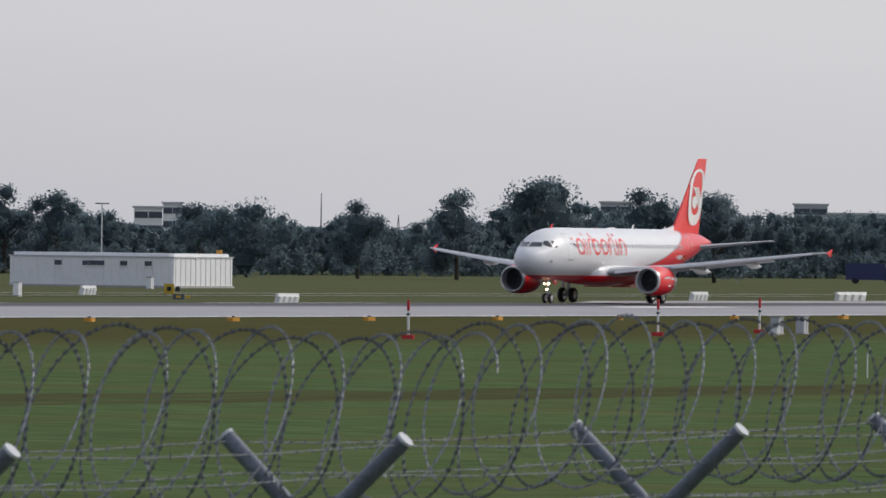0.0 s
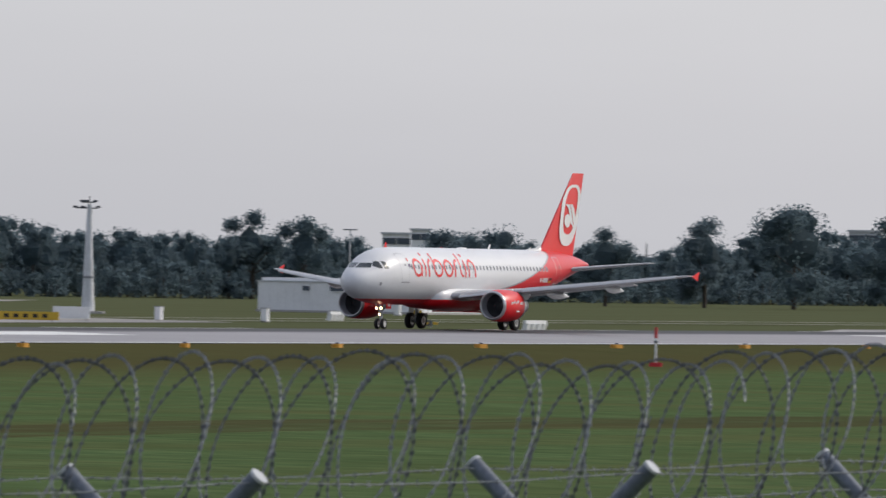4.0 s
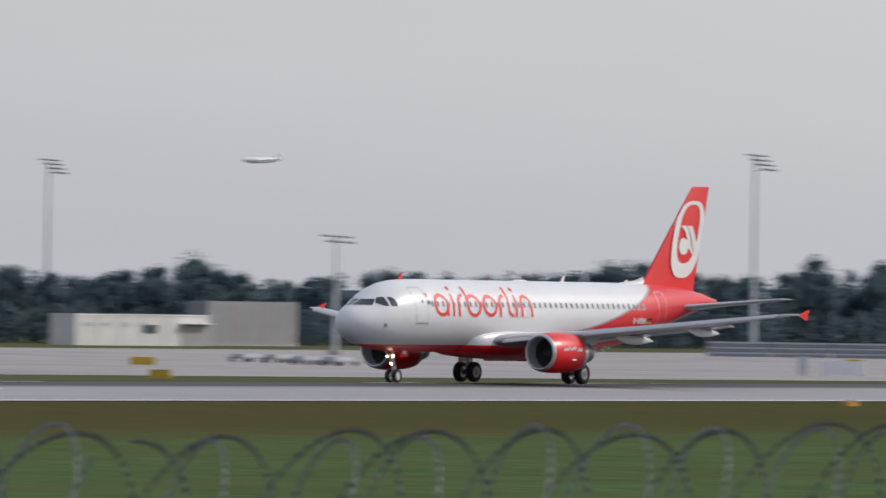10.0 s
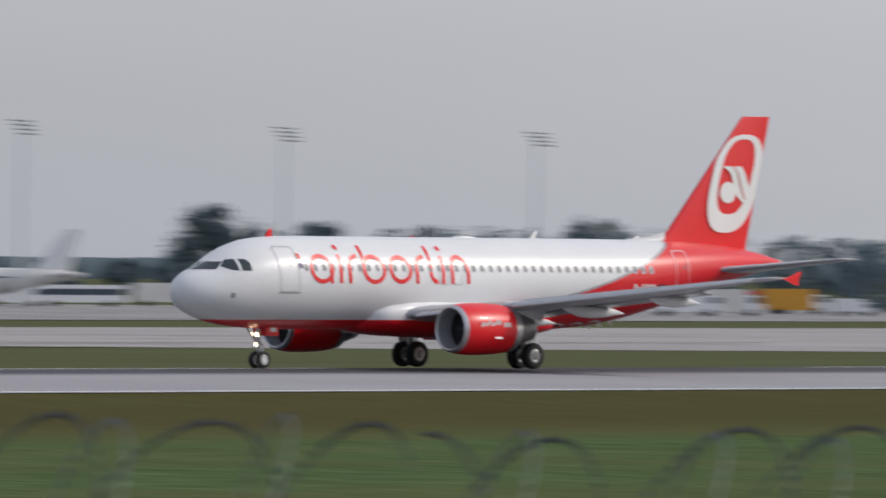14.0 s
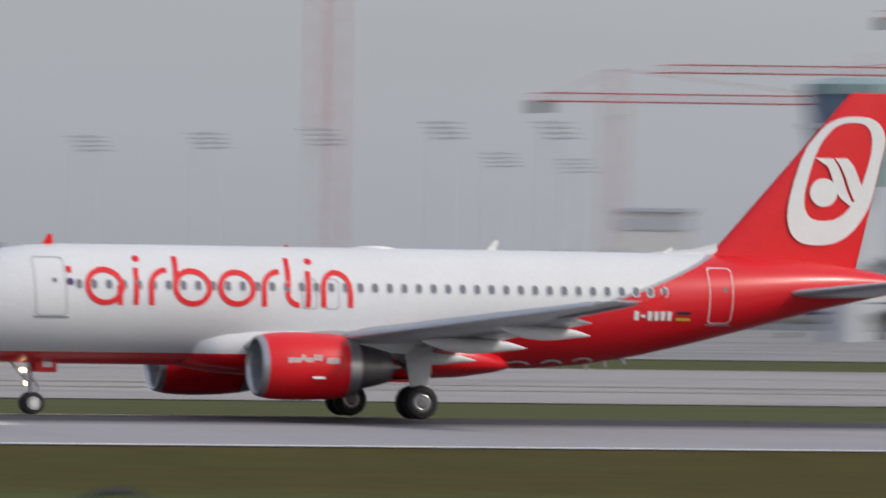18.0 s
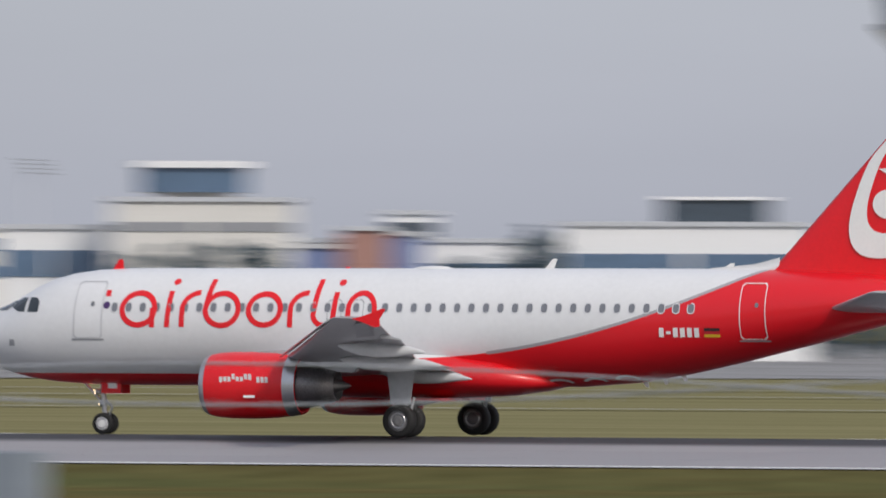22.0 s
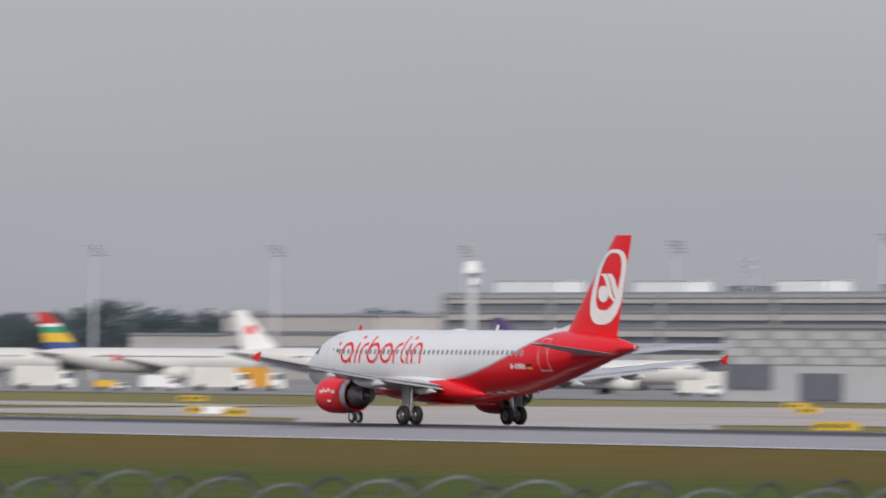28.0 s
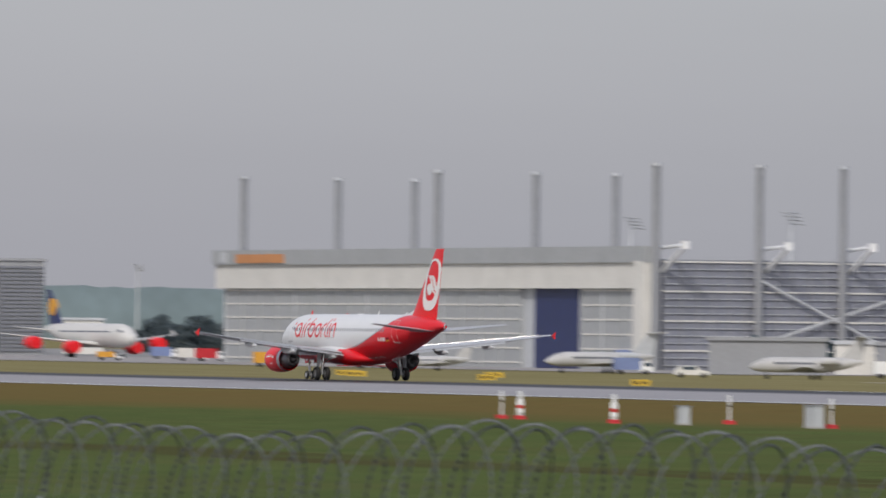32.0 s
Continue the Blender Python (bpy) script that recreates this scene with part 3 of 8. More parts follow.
def box_pts(a0, a1, z0, z1, n=4):
    t = [i / n for i in range(n)]
    return ([(a0 + (a1 - a0) * k, z0) for k in t] + [(a1, z0 + (z1 - z0) * k) for k in t] + [(a1 - (a1 - a0) * k, z1) for k in t] + [(a0, z1 - (z1 - z0) * k) for k in t])


def rounded(a0, a1, z0, z1, n=9):
    """A closed outline with softened corners, densely stepped so that it follows the skin."""
    out = []
    c = 0.09
    for x0, y0, x1, y1 in ((a0 + c, z0, a1 - c, z0), (a1, z0 + c, a1, z1 - c), (a1 - c, z1, a0 + c, z1), (a0, z1 - c, a0, z0 + c)):
        out += [(x0 + (x1 - x0) * k / n, y0 + (y1 - y0) * k / n) for k in range(n + 1)]
    return out


def wheel(parent, name, c, r, width, hub):
    n = 28
    prof = [(-width / 2, r * 0.62), (-width / 2, r * 0.86), (-width * 0.38, r * 0.97), (-width * 0.15, r), (width * 0.15, r), (width * 0.38, r * 0.97), (width / 2, r * 0.86), (width / 2, r * 0.62)]
    rings = [[(c[0] + q * math.cos(2 * math.pi * i / n), c[1] + p, c[2] + q * math.sin(2 * math.pi * i / n)) for i in range(n)] for p, q in prof]
    tyre = part(name, Shape().loft(rings, caps=False), BLACK, parent, "black tyre on a pale metal hub")
    h = Shape()
    hp = [(-width * 0.42, 0.05), (-width * 0.44, r * 0.3), (-width * 0.34, r * 0.42), (-width * 0.40, r * 0.50), (-width * 0.38, r * 0.64), (width * 0.38, r * 0.64), (width * 0.40, r * 0.50), (width * 0.34, r * 0.42), (width * 0.44, r * 0.3), (width * 0.42, 0.05)]
    h.loft([[(c[0] + q * math.cos(2 * math.pi * i / 20), c[1] + p, c[2] + q * math.sin(2 * math.pi * i / 20)) for i in range(20)] for p, q in hp])
    hb = part("hub", h, hub, tyre, "pale metal hub")
    for e in (-1, 1):
        rim = [[(c[0] + q * math.cos(2 * math.pi * i / 20), c[1] + e * p * width, c[2] + q * math.sin(2 * math.pi * i / 20)) for i in range(20)] for p, q in ((0.40, r * 0.36), (0.455, r * 0.38), (0.455, r * 0.47), (0.40, r * 0.49))]
        part("rim_ring", Shape().loft(rim, caps=False), ALLOY, hb, "bright rim ring")


def build_airliner():
    ac = thing("airliner", "white and red twin-engine airliner rolling on the runway", "airplane", (ROLL[0][1] + 17.7, RUNWAY_Y, 0))
    off = Matrix.Translation((-17.7, 0, 0))
    made = []

    def put(name, sh, material, parent=None, label=""):
        ob = part(name, sh, material, parent or ac, label)
        if parent is None:
            ob.matrix_basis = off
        made.append(ob)
        return ob

    sts = sorted({a for a, *_ in HULL} | {0.02, 0.12, 0.3, 0.6, 1.0, 1.45, 1.95, 2.45, 3.0, 9.0, 15.0, 20.5, 24, 26, 28, 30, 32, 35.2, 36.5})
    fus = put("fuselage", Shape().loft([ellipse_ring(a) for a in sts]), PAINT, None, "white fuselage with red belly and red tail sweep")
    # belly fairing
    fr = []
    for a, w, zt, zb in ((10.1, 0.5, 2.5, 1.8), (10.6, 1.7, 2.9, 1.66), (11.4, 1.94, 3.12, 1.52), (12.4, 2.01, 3.28, 1.44), (13.8, 2.06, 3.32, 1.38), (16, 2.22, 3.2, 1.32), (18.5, 2.26, 3.0, 1.34), (20.3, 2.1, 2.7, 1.42), (21.6, 1.5, 2.3, 1.6), (22.3, 0.5, 2.0, 1.75)):
        zc, hh = (zt + zb) / 2, (zt - zb) / 2
        fr.append([(a, w * math.copysign(abs(math.cos(t)) ** 0.7, math.cos(t)), zc + hh * math.copysign(abs(math.sin(t)) ** 0.8, math.sin(t))) for t in [2 * math.pi * i / 32 for i in range(32)]])
    put("belly_fairing", Shape().loft(fr), PAINT, None, "white and red wing root fairing")
    put("tail_cone", Shape().loft([[(a, r * math.cos(2 * math.pi * i / 20), 4.825 + dz + r * math.sin(2 * math.pi * i / 20)) for i in range(20)] for a, r, dz in ((37.42, 0.20, 0.01), (37.6, 0.19, -0.01), (37.6, 0.13, -0.01), (37.45, 0.12, 0))]), ALLOY, None, "bare metal exhaust of the auxiliary unit")

    # wings with flaps, fairings and tip fences
    for side in (-1, 1):
        w = put("wing", wing_shape([(1.2, 11.5, 19.0, 2.32, 0.13), (2.2, 12.15, 18.85, 2.42, 0.13), (6.4, 14.45, 18.75, 2.85, 0.115), (11.5, 17.15, 20.15, 3.45, 0.11), (16.6, 19.85, 21.35, 4.12, 0.10), (16.9, 20.1, 21.4, 4.16, 0.06)], side), WINGGREY, None, "light grey swept wing")
        for s0, s1, d in ((2.3, 6.3, 0.55), (6.6, 12.6, 0.42)):
            def te(s):
                return (18.75 if s < 6.4 else 18.75 + (s - 6.4) * 0.267), 2.42 + (s - 2.2) * 0.1185
            (a0, z0), (a1, z1) = te(s0), te(s1)
            fl = Shape().loft([[(a0 - 0.35, side * s0, z0 - 0.02), (a0 + d, side * s0, z0 - 0.24), (a0 + d, side * s0, z0 - 0.28), (a0 - 0.3, side * s0, z0 - 0.2)],
                               [(a1 - 0.35, side * s1, z1 - 0.02), (a1 + d, side * s1, z1 - 0.22), (a1 + d, side * s1, z1 - 0.26), (a1 - 0.3, side * s1, z1 - 0.18)]], smooth=False)
            part("flap", fl, WINGGREY, w, "partly lowered grey flap")
        for s0, s1 in ((2.6, 5.0), (6.6, 16.2)):
            def le(s):
                return 11.95 + (s - 1.9) * 0.537, 2.40 + (s - 2.2) * 0.1185
            (a0, z0), (a1, z1) = le(s0), le(s1)
            sl = Shape().loft([[(a0 - 0.32, side * s0, z0 - 0.16), (a0 - 0.18, side * s0, z0 + 0.0), (a0 + 0.3, side * s0, z0 + 0.2), (a0 + 0.22, side * s0, z0 + 0.12), (a0 - 0.2, side * s0, z0 - 0.14)],
                               [(a1 - 0.22, side * s1, z1 - 0.10), (a1 - 0.12, side * s1, z1 + 0.0), (a1 + 0.2, side * s1, z1 + 0.12), (a1 + 0.14, side * s1, z1 + 0.07), (a1 - 0.14, side * s1, z1 - 0.09)]])
            part("slat", sl, ALLOY, w, "bare metal leading-edge slat")
        for s, l, big in ((3.3, 3.4, 0.85), (7.3, 3.8, 0.98), (11.3, 3.2, 0.85)):
            a0 = (18.75 if s < 6.4 else 18.75 + (s - 6.4) * 0.267) - l * 0.62
            z0 = 2.42 + (s - 2.2) * 0.1185 - 0.30
            rr = [[(a0 + l * t, side * s + 0.20 * big * r * math.cos(q), z0 - 0.14 * math.sin(math.pi * min(1.0, t * 1.3)) - 0.34 * max(0.0, t - 0.35) + 0.27 * big * r * math.sin(q)) for q in [2 * math.pi * i / 14 for i in range(14)]] for t, r in ((0, 0.08), (0.08, 0.5), (0.25, 0.92), (0.45, 1.0), (0.65, 0.9), (0.82, 0.62), (0.94, 0.28), (1.0, 0.04))]
            part("flap_track_fairing", Shape().loft(rr), FAIRING, w, "pale canoe-shaped flap track fairing")
        # darker hinge gap ahead of the flaps, aileron seam
        for s0, s1 in ((2.3, 6.2), (6.6, 12.5), (12.8, 16.2)):
            q0, q1 = ((18.75 if s < 6.4 else 18.75 + (s - 6.4) * 0.267) for s in (s0, s1))
            z0, z1 = (2.42 + (s - 2.2) * 0.1185 for s in (s0, s1))
            part("hinge_gap", Shape().add([(q0 - 1.15, side * s0, z0 - 0.20), (q0 - 0.50, side * s0, z0 - 0.135), (q1 - 0.40, side * s1, z1 - 0.085), (q1 - 0.85, side * s1, z1 - 0.125)], [(0, 1, 2, 3)]), SEAL, w)
        yt = side * 16.95
        fence = Shape().prism([(20.7, yt, 4.11), (21.1, yt, 4.2), (21.78, yt, 4.45), (21.9, yt, 4.44), (21.68, yt, 4.10), (21.70, yt, 3.86), (21.52, yt, 3.83), (21.05, yt, 4.02)], (0, side * 0.07, 0))
        f = part("wingtip_fence", fence, ACRED, w, "red wingtip fence")
        part("lettering_bar", Shape().box((21.45, yt - 0.01 * 1 if side < 0 else yt + 0.08, 4.24), (0.6, 0.006, 0.07), m=Matrix.Rotation(-0.5, 3, "Y")), ACWHITE, f)

        # engine
        yc, zc = side * 5.75, 1.80
        def ring(a, r, n=36, sq=0.0):
            return [(a, yc + r * math.cos(2 * math.pi * i / n), zc + r * (math.sin(2 * math.pi * i / n) if math.sin(2 * math.pi * i / n) > 0 else math.sin(2 * math.pi * i / n) * (1 - sq))) for i in range(n)]
        eng = put("engine", Shape().loft([ring(a, r) for a, r in ((11.42, 1.06), (11.7, 1.115), (12.2, 1.15), (13.0, 1.155), (13.8, 1.12), (14.4, 1.05), (14.75, 0.99), (14.75, 0.93), (14.3, 0.92))], caps=False), ACRED, None, "red engine nacelle")
        part("inlet_lip", Shape().loft([ring(a, r) for a, r in ((11.42, 1.062), (11.3, 1.03), (11.22, 0.98), (11.20, 0.93), (11.25, 0.885), (11.36, 0.865))], caps=False), ALLOY, eng, "polished metal inlet lip")
        part("inlet_duct", Shape().loft([ring(a, r) for a, r in ((11.36, 0.863), (11.6, 0.86), (12.1, 0.87))], caps=False), SEAL, eng, "dull grey inlet duct")
        part("fan", Shape().loft([ring(a, r) for a, r in ((12.1, 0.87), (12.12, 0.3), (11.75, 0.12), (11.65, 0.02))], caps=False), FANDARK, eng, "dark fan behind the inlet")
        part("nozzle", Shape().loft([ring(a, r) for a, r in ((14.3, 0.86), (14.8, 0.80), (15.4, 0.68), (16.0, 0.52), (16.0, 0.46), (15.6, 0.44), (15.7, 0.34), (16.35, 0.10), (16.5, 0.02))], caps=False), NOZZLE, eng, "heat-stained metal nozzle")
        part("reverser_band", Shape().loft([ring(a, r) for a, r in ((14.32, 1.072), (14.45, 1.05), (14.74, 0.998))], caps=False), ALLOY, eng, "bare metal band")
        py = Shape().prism([(12.3, yc - 0.16, zc + 1.05), (13.3, yc - 0.16, 2.98), (14.2, yc - 0.16, 3.02), (17.0, yc - 0.16, 2.65), (16.6, yc - 0.16, 2.25), (15.0, yc - 0.16, zc + 0.55)], (0, 0.32, 0))
        part("pylon", py, WINGGREY, eng, "grey engine pylon")
        for k in range(12):
            a0 = 12.12 + k * 0.152
            zz = 2.0 + (0.05 if k in (3, 6, 7) else 0)
            rr = math.sqrt(max(0.1, 1.158 ** 2 - (zz - zc) ** 2))
            if k != 8:
                part("lettering_bar", Shape().box((a0, yc + side * (rr + 0.003), zz), (0.115, 0.012, 0.30 if k in (3, 6, 7) else 0.2), m=Matrix.Rotation(side * -0.16, 3, "X")), ACWHITE, eng)
        part("lettering_bar", Shape().box((13.15, yc + side * 1.105, 1.42), (0.42, 0.012, 0.09), m=Matrix.Rotation(side * 0.33, 3, "X")), ACWHITE, eng)

        # tailplane
        put("tailplane", wing_shape([(0.4, 31.7, 35.9, 4.42, 0.10), (1.0, 32.2, 35.95, 4.48, 0.10), (6.1, 35.25, 36.75, 5.03, 0.09), (6.22, 35.45, 36.75, 5.04, 0.05)], side), WINGGREY, None, "grey tailplane with a pale leading edge")

    # fin with its emblem
    fin = put("fin", wing_shape([(5.2, 28.9, 35.3, 0, 0.09), (5.95, 29.95, 35.48, 0, 0.09), (6.6, 30.55, 35.64, 0, 0.09), (11.5, 34.98, 36.86, 0, 0.09), (11.62, 35.15, 36.9, 0, 0.06)], 1, True), ACRED, None, "red fin with a white looped emblem")
    put("fin_fillet", Shape().loft([[(27.6, -0.05, 5.75), (27.6, 0.05, 5.75), (27.6, 0, 5.88)], [(29.2, -0.12, 5.7), (29.2, 0.12, 5.7), (29.2, 0, 6.02)], [(30.1, -0.13, 5.7), (30.1, 0.13, 5.7), (30.1, 0, 6.25)]]), ACWHITE, fin, "white dorsal fillet")

    def fin_y(x, z, lift=0.012):
        k = (z - 5.95) / 5.55
        le, te = 29.95 + k * 5.03, 35.48 + k * 1.38
        t = max(0.01, min(0.99, (x - le) / (te - le)))
        th = 0.09
        return 5 * th * (0.2969 * math.sqrt(t) - 0.126 * t - 0.3516 * t * t + 0.2843 * t ** 3 - 0.1015 * t ** 4) * (te - le) + lift

    def fin_x(z):
        k = (z - 5.95) / 5.55
        return 29.95 + k * 5.03, 35.48 + k * 1.38

    for side in (-1, 1):
        def fp(x, z, lift=0.012):
            return (x, side * abs(fin_y(x, z, lift) if side > 0 else fin_y(x, z, lift) * 1.0), z)
        # white loop: a slanted rounded frame, cut off by the rudder's trailing edge
        n = 64
        outer, inner = [], []
        for i in range(n):
            t = 2 * math.pi * i / n
            c, s = math.cos(t), math.sin(t)
            e = 2.6
            ox, oz = 1.62 * math.copysign(abs(c) ** (2 / e), c), 2.28 * math.copysign(abs(s) ** (2 / e), s)
            z = 8.50 + oz
            lo, hi = fin_x(z)
            x = 34.55 + ox + 0.325 * oz
            outer.append((max(lo + 0.08, min(hi - 0.03, x)), z))
            ox, oz = 1.08 * math.copysign(abs(c) ** (2 / e), c), 1.74 * math.copysign(abs(s) ** (2 / e), s)
            z = 8.82 + oz
            inner.append((34.60 + ox + 0.325 * oz, z))
        vs = [fp(x, z) for x, z in outer] + [fp(x * 0.5 + u * 0.5, z * 0.5 + v * 0.5) for (x, z), (u, v) in zip(outer, inner)] + [fp(x, z) for x, z in inner]
        fs = [(i, (i + 1) % n, n + (i + 1) % n, n + i) for i in range(n)] + [(n + i, n + (i + 1) % n, 2 * n + (i + 1) % n, 2 * n + i) for i in range(n)]
        part("emblem_loop", Shape().add(vs, fs, True), ACWHITE, fin, "white rounded loop emblem")
        disc = [fp(34.04 + 0.53 * math.cos(2 * math.pi * i / 28), 8.08 + 0.50 * math.sin(2 * math.pi * i / 28), 0.016) for i in range(28)]
        part("emblem_disc", Shape().add([fp(34.04, 8.08, 0.016)] + disc, [(0, 1 + i, 1 + (i + 1) % 28) for i in range(28)]), ACWHITE, fin, "white disc of the emblem")
        levels = (9.30, 9.0, 8.6, 8.2, 7.9, 7.6)
        for fore, aft in (((33.71, 34.20, 34.36, 34.48, 34.68, 35.10), (34.38, 34.60, 34.78, 34.92, 35.06, 35.31)), ((34.46, 34.70, 34.89, 35.04, 35.18, 35.42), (34.95, 35.22, 35.40, 35.57, 35.62, 35.62))):
            zs = [9.30 - 1.70 * k / 12 for k in range(13)]
            xf = [float(np.interp(-z, [-q for q in levels], fore)) for z in zs]
            xa = [float(np.interp(-z, [-q for q in levels], aft)) for z in zs]
            vs = [fp(x, z, 0.018) for x, z in zip(xf, zs)] + [fp(x, z, 0.018) for x, z in zip(xa, zs)]
            part("emblem_stripe", Shape().add(vs, [(k, k + 1, 14 + k, 13 + k) for k in range(12)]), ACWHITE, fin, "white curved stripe of the emblem")

    # cabin windows, doors, titles
    for side in (-1, 1):
        rows = [6.15 + k * 0.5333 for k in range(41)]
        # window meshes are set against the constant cabin section
        m1 = Shape().add([skin(12 + a, z, side, 0.014) - Vector((12.0, 0, 0)) for a, z in [(0, 4.48)] + ring_pts(0, 4.48, 0.11, 0.155, 12, sq=2.8)], [(0, 1 + i, 1 + (i + 1) % 12) for i in range(12)])
        me = m1.mesh("cabin_window")
        me.materials.append(WINDOW)
        fm = skin_band([(12 + a, z) for a, z in ring_pts(0, 4.48, 0.145, 0.195, 12, sq=2.8)], [(12 + a, z) for a, z in ring_pts(0, 4.48, 0.11, 0.155, 12, sq=2.8)], side, 0.012)
        fm.v = [(p[0] - 12, p[1], p[2]) for p in fm.v]
        fme = fm.mesh("window_surround")
        fme.materials.append(PANE_RIM)
        for a in rows:
            o = new("cabin_window", me)
            o.parent = fus
            o.location = (a, (skin(a, 4.48, side).y - skin(12, 4.48, side).y), 0)
            o2 = new("window_surround", fme)
            o2.parent = fus
            o2.location = o.location
        for a0, a1, z0, z1 in ((4.60, 5.70, 3.40, 5.40), (29.2, 30.12, 3.42, 5.36)):
            fr_ = skin_band(rounded(a0, a1, z0, z1), rounded(a0 + 0.03, a1 - 0.03, z0 + 0.03, z1 - 0.03), side, 0.016)
            dr = part("door_outline", fr_, DOORLINE if a0 < 10 else ACWHITE, fus, "outlined passenger door")
            part("door_window", decal(ring_pts((a0 + a1) / 2 + 0.15, 4.6, 0.07, 0.09, 10), side, 0.016), WINDOW, dr)
            part("door_sill", decal(box_pts(a0 - 0.06, a1 + 0.06, z0 - 0.07, z0 - 0.02), side, 0.02), SEAL, dr)
        for a0 in (14.15, 14.95):
            part("exit_outline", skin_band(rounded(a0, a0 + 0.54, 3.73, 4.77), rounded(a0 + 0.022, a0 + 0.518, 3.752, 4.748), side), SEAL, fus, "outlined overwing exit")
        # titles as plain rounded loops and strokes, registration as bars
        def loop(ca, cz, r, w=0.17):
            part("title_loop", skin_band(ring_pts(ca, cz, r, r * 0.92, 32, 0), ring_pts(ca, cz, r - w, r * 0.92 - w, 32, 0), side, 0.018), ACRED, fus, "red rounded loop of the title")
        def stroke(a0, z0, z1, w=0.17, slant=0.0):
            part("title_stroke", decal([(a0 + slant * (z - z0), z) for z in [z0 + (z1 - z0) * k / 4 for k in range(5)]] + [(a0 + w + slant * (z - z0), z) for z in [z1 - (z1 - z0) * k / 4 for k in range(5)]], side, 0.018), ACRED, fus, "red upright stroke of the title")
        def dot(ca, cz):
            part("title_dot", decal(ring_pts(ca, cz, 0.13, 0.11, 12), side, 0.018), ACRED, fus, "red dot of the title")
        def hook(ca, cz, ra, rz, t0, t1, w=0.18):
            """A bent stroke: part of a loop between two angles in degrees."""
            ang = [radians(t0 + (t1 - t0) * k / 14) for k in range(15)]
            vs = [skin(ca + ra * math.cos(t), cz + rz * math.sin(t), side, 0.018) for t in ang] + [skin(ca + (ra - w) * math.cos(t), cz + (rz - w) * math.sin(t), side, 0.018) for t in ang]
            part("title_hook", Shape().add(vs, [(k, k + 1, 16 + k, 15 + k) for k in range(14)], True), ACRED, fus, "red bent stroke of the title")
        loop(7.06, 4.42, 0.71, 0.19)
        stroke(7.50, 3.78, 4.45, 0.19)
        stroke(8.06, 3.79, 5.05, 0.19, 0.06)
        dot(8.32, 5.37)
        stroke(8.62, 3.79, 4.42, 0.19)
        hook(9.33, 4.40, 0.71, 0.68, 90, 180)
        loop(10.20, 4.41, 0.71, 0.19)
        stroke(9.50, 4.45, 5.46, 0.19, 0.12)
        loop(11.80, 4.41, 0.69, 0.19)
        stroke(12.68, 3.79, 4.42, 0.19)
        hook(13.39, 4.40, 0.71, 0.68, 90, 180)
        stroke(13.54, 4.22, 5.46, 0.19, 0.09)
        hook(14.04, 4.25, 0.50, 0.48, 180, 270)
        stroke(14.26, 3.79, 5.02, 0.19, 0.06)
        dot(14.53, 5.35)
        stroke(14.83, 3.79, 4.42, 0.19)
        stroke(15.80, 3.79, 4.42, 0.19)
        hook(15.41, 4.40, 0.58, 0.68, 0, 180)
        # upper curves of the large pale title under the belly
        for ca, ra in ((22.4, 0.55), (23.7, 0.47), (24.85, 0.46)):
            ang = [radians(20 + 140 * k / 10) for k in range(11)]
            zb = hull(ca)[1] + 0.10
            vs = [skin(ca + ra * math.cos(t), zb + 0.20 * math.sin(t), side, 0.016) for t in ang] + [skin(ca + (ra - 0.13) * math.cos(t), zb + 0.13 * math.sin(t), side, 0.016) for t in ang]
            part("belly_title_curve", Shape().add(vs, [(k, k + 1, 12 + k, 11 + k) for k in range(10)], True), ACWHITE, fus, "white curve of the title under the belly")
        for k in range(6):
            part("registration_bar", decal(box_pts(26.35 + k * 0.25, 26.35 + k * 0.25 + 0.17, 3.50 if k != 1 else 3.6, 3.82 if k != 1 else 3.70), side, 0.018), ACWHITE, fus)
        for k, c in enumerate((GOLD, REDPAINT, BLACK)):
            part("flag_stripe", decal(box_pts(27.95, 28.5, 3.50 + k * 0.107, 3.60 + k * 0.107), side, 0.018), c, fus)
        part("badge", decal(box_pts(5.75, 5.93, 4.86, 5.08), side, 0.016), ACRED, fus)
        part("badge", decal(ring_pts(5.84, 4.55, 0.13, 0.13, 14), side, 0.016), PURPLE, fus)
        part("static_port", decal(box_pts(2.0, 2.22, 3.12, 3.34), side, 0.014), SEAL, fus)
        # side cockpit panes
        part("cockpit_window", decal([(1.90, 4.49), (2.05, 4.64), (2.20, 4.78), (2.38, 4.81), (2.55, 4.82), (2.55, 4.57), (2.55, 4.32), (2.40, 4.32), (2.25, 4.33), (2.05, 4.41)], side, 0.014), COCKPIT, fus, "dark cockpit side window")
        part("cockpit_window", decal([(2.69, 4.82), (2.84, 4.82), (2.99, 4.81), (3.08, 4.73), (3.14, 4.64), (3.14, 4.47), (3.13, 4.31), (2.91, 4.31), (2.69, 4.31), (2.69, 4.56)], side, 0.014), COCKPIT, fus, "dark square cockpit side window")
        # front pane lies across the nose
        def nose_pt(b, z):
            lo, hi = 0.3, 3.0
            for _ in range(24):
                mid = (lo + hi) / 2
                t_, b_, w_ = hull(mid)
                k = (z - (t_ + b_) / 2) / ((t_ - b_) / 2)
                ins = abs(k) < 1 and w_ * math.sqrt(1 - k * k) > b
                lo, hi = (lo, mid) if ins else (mid, hi)
            return Vector((hi - 0.012, side * b, z + 0.012))
        g = [[nose_pt(0.06 + (q1 - 0.06) * i / 5, 4.36 + (zt - 4.36) * j / 4) for i in range(6)] for j in range(5) for q1, zt in [(0.92 - 0.10 * j / 4, 4.70)]]
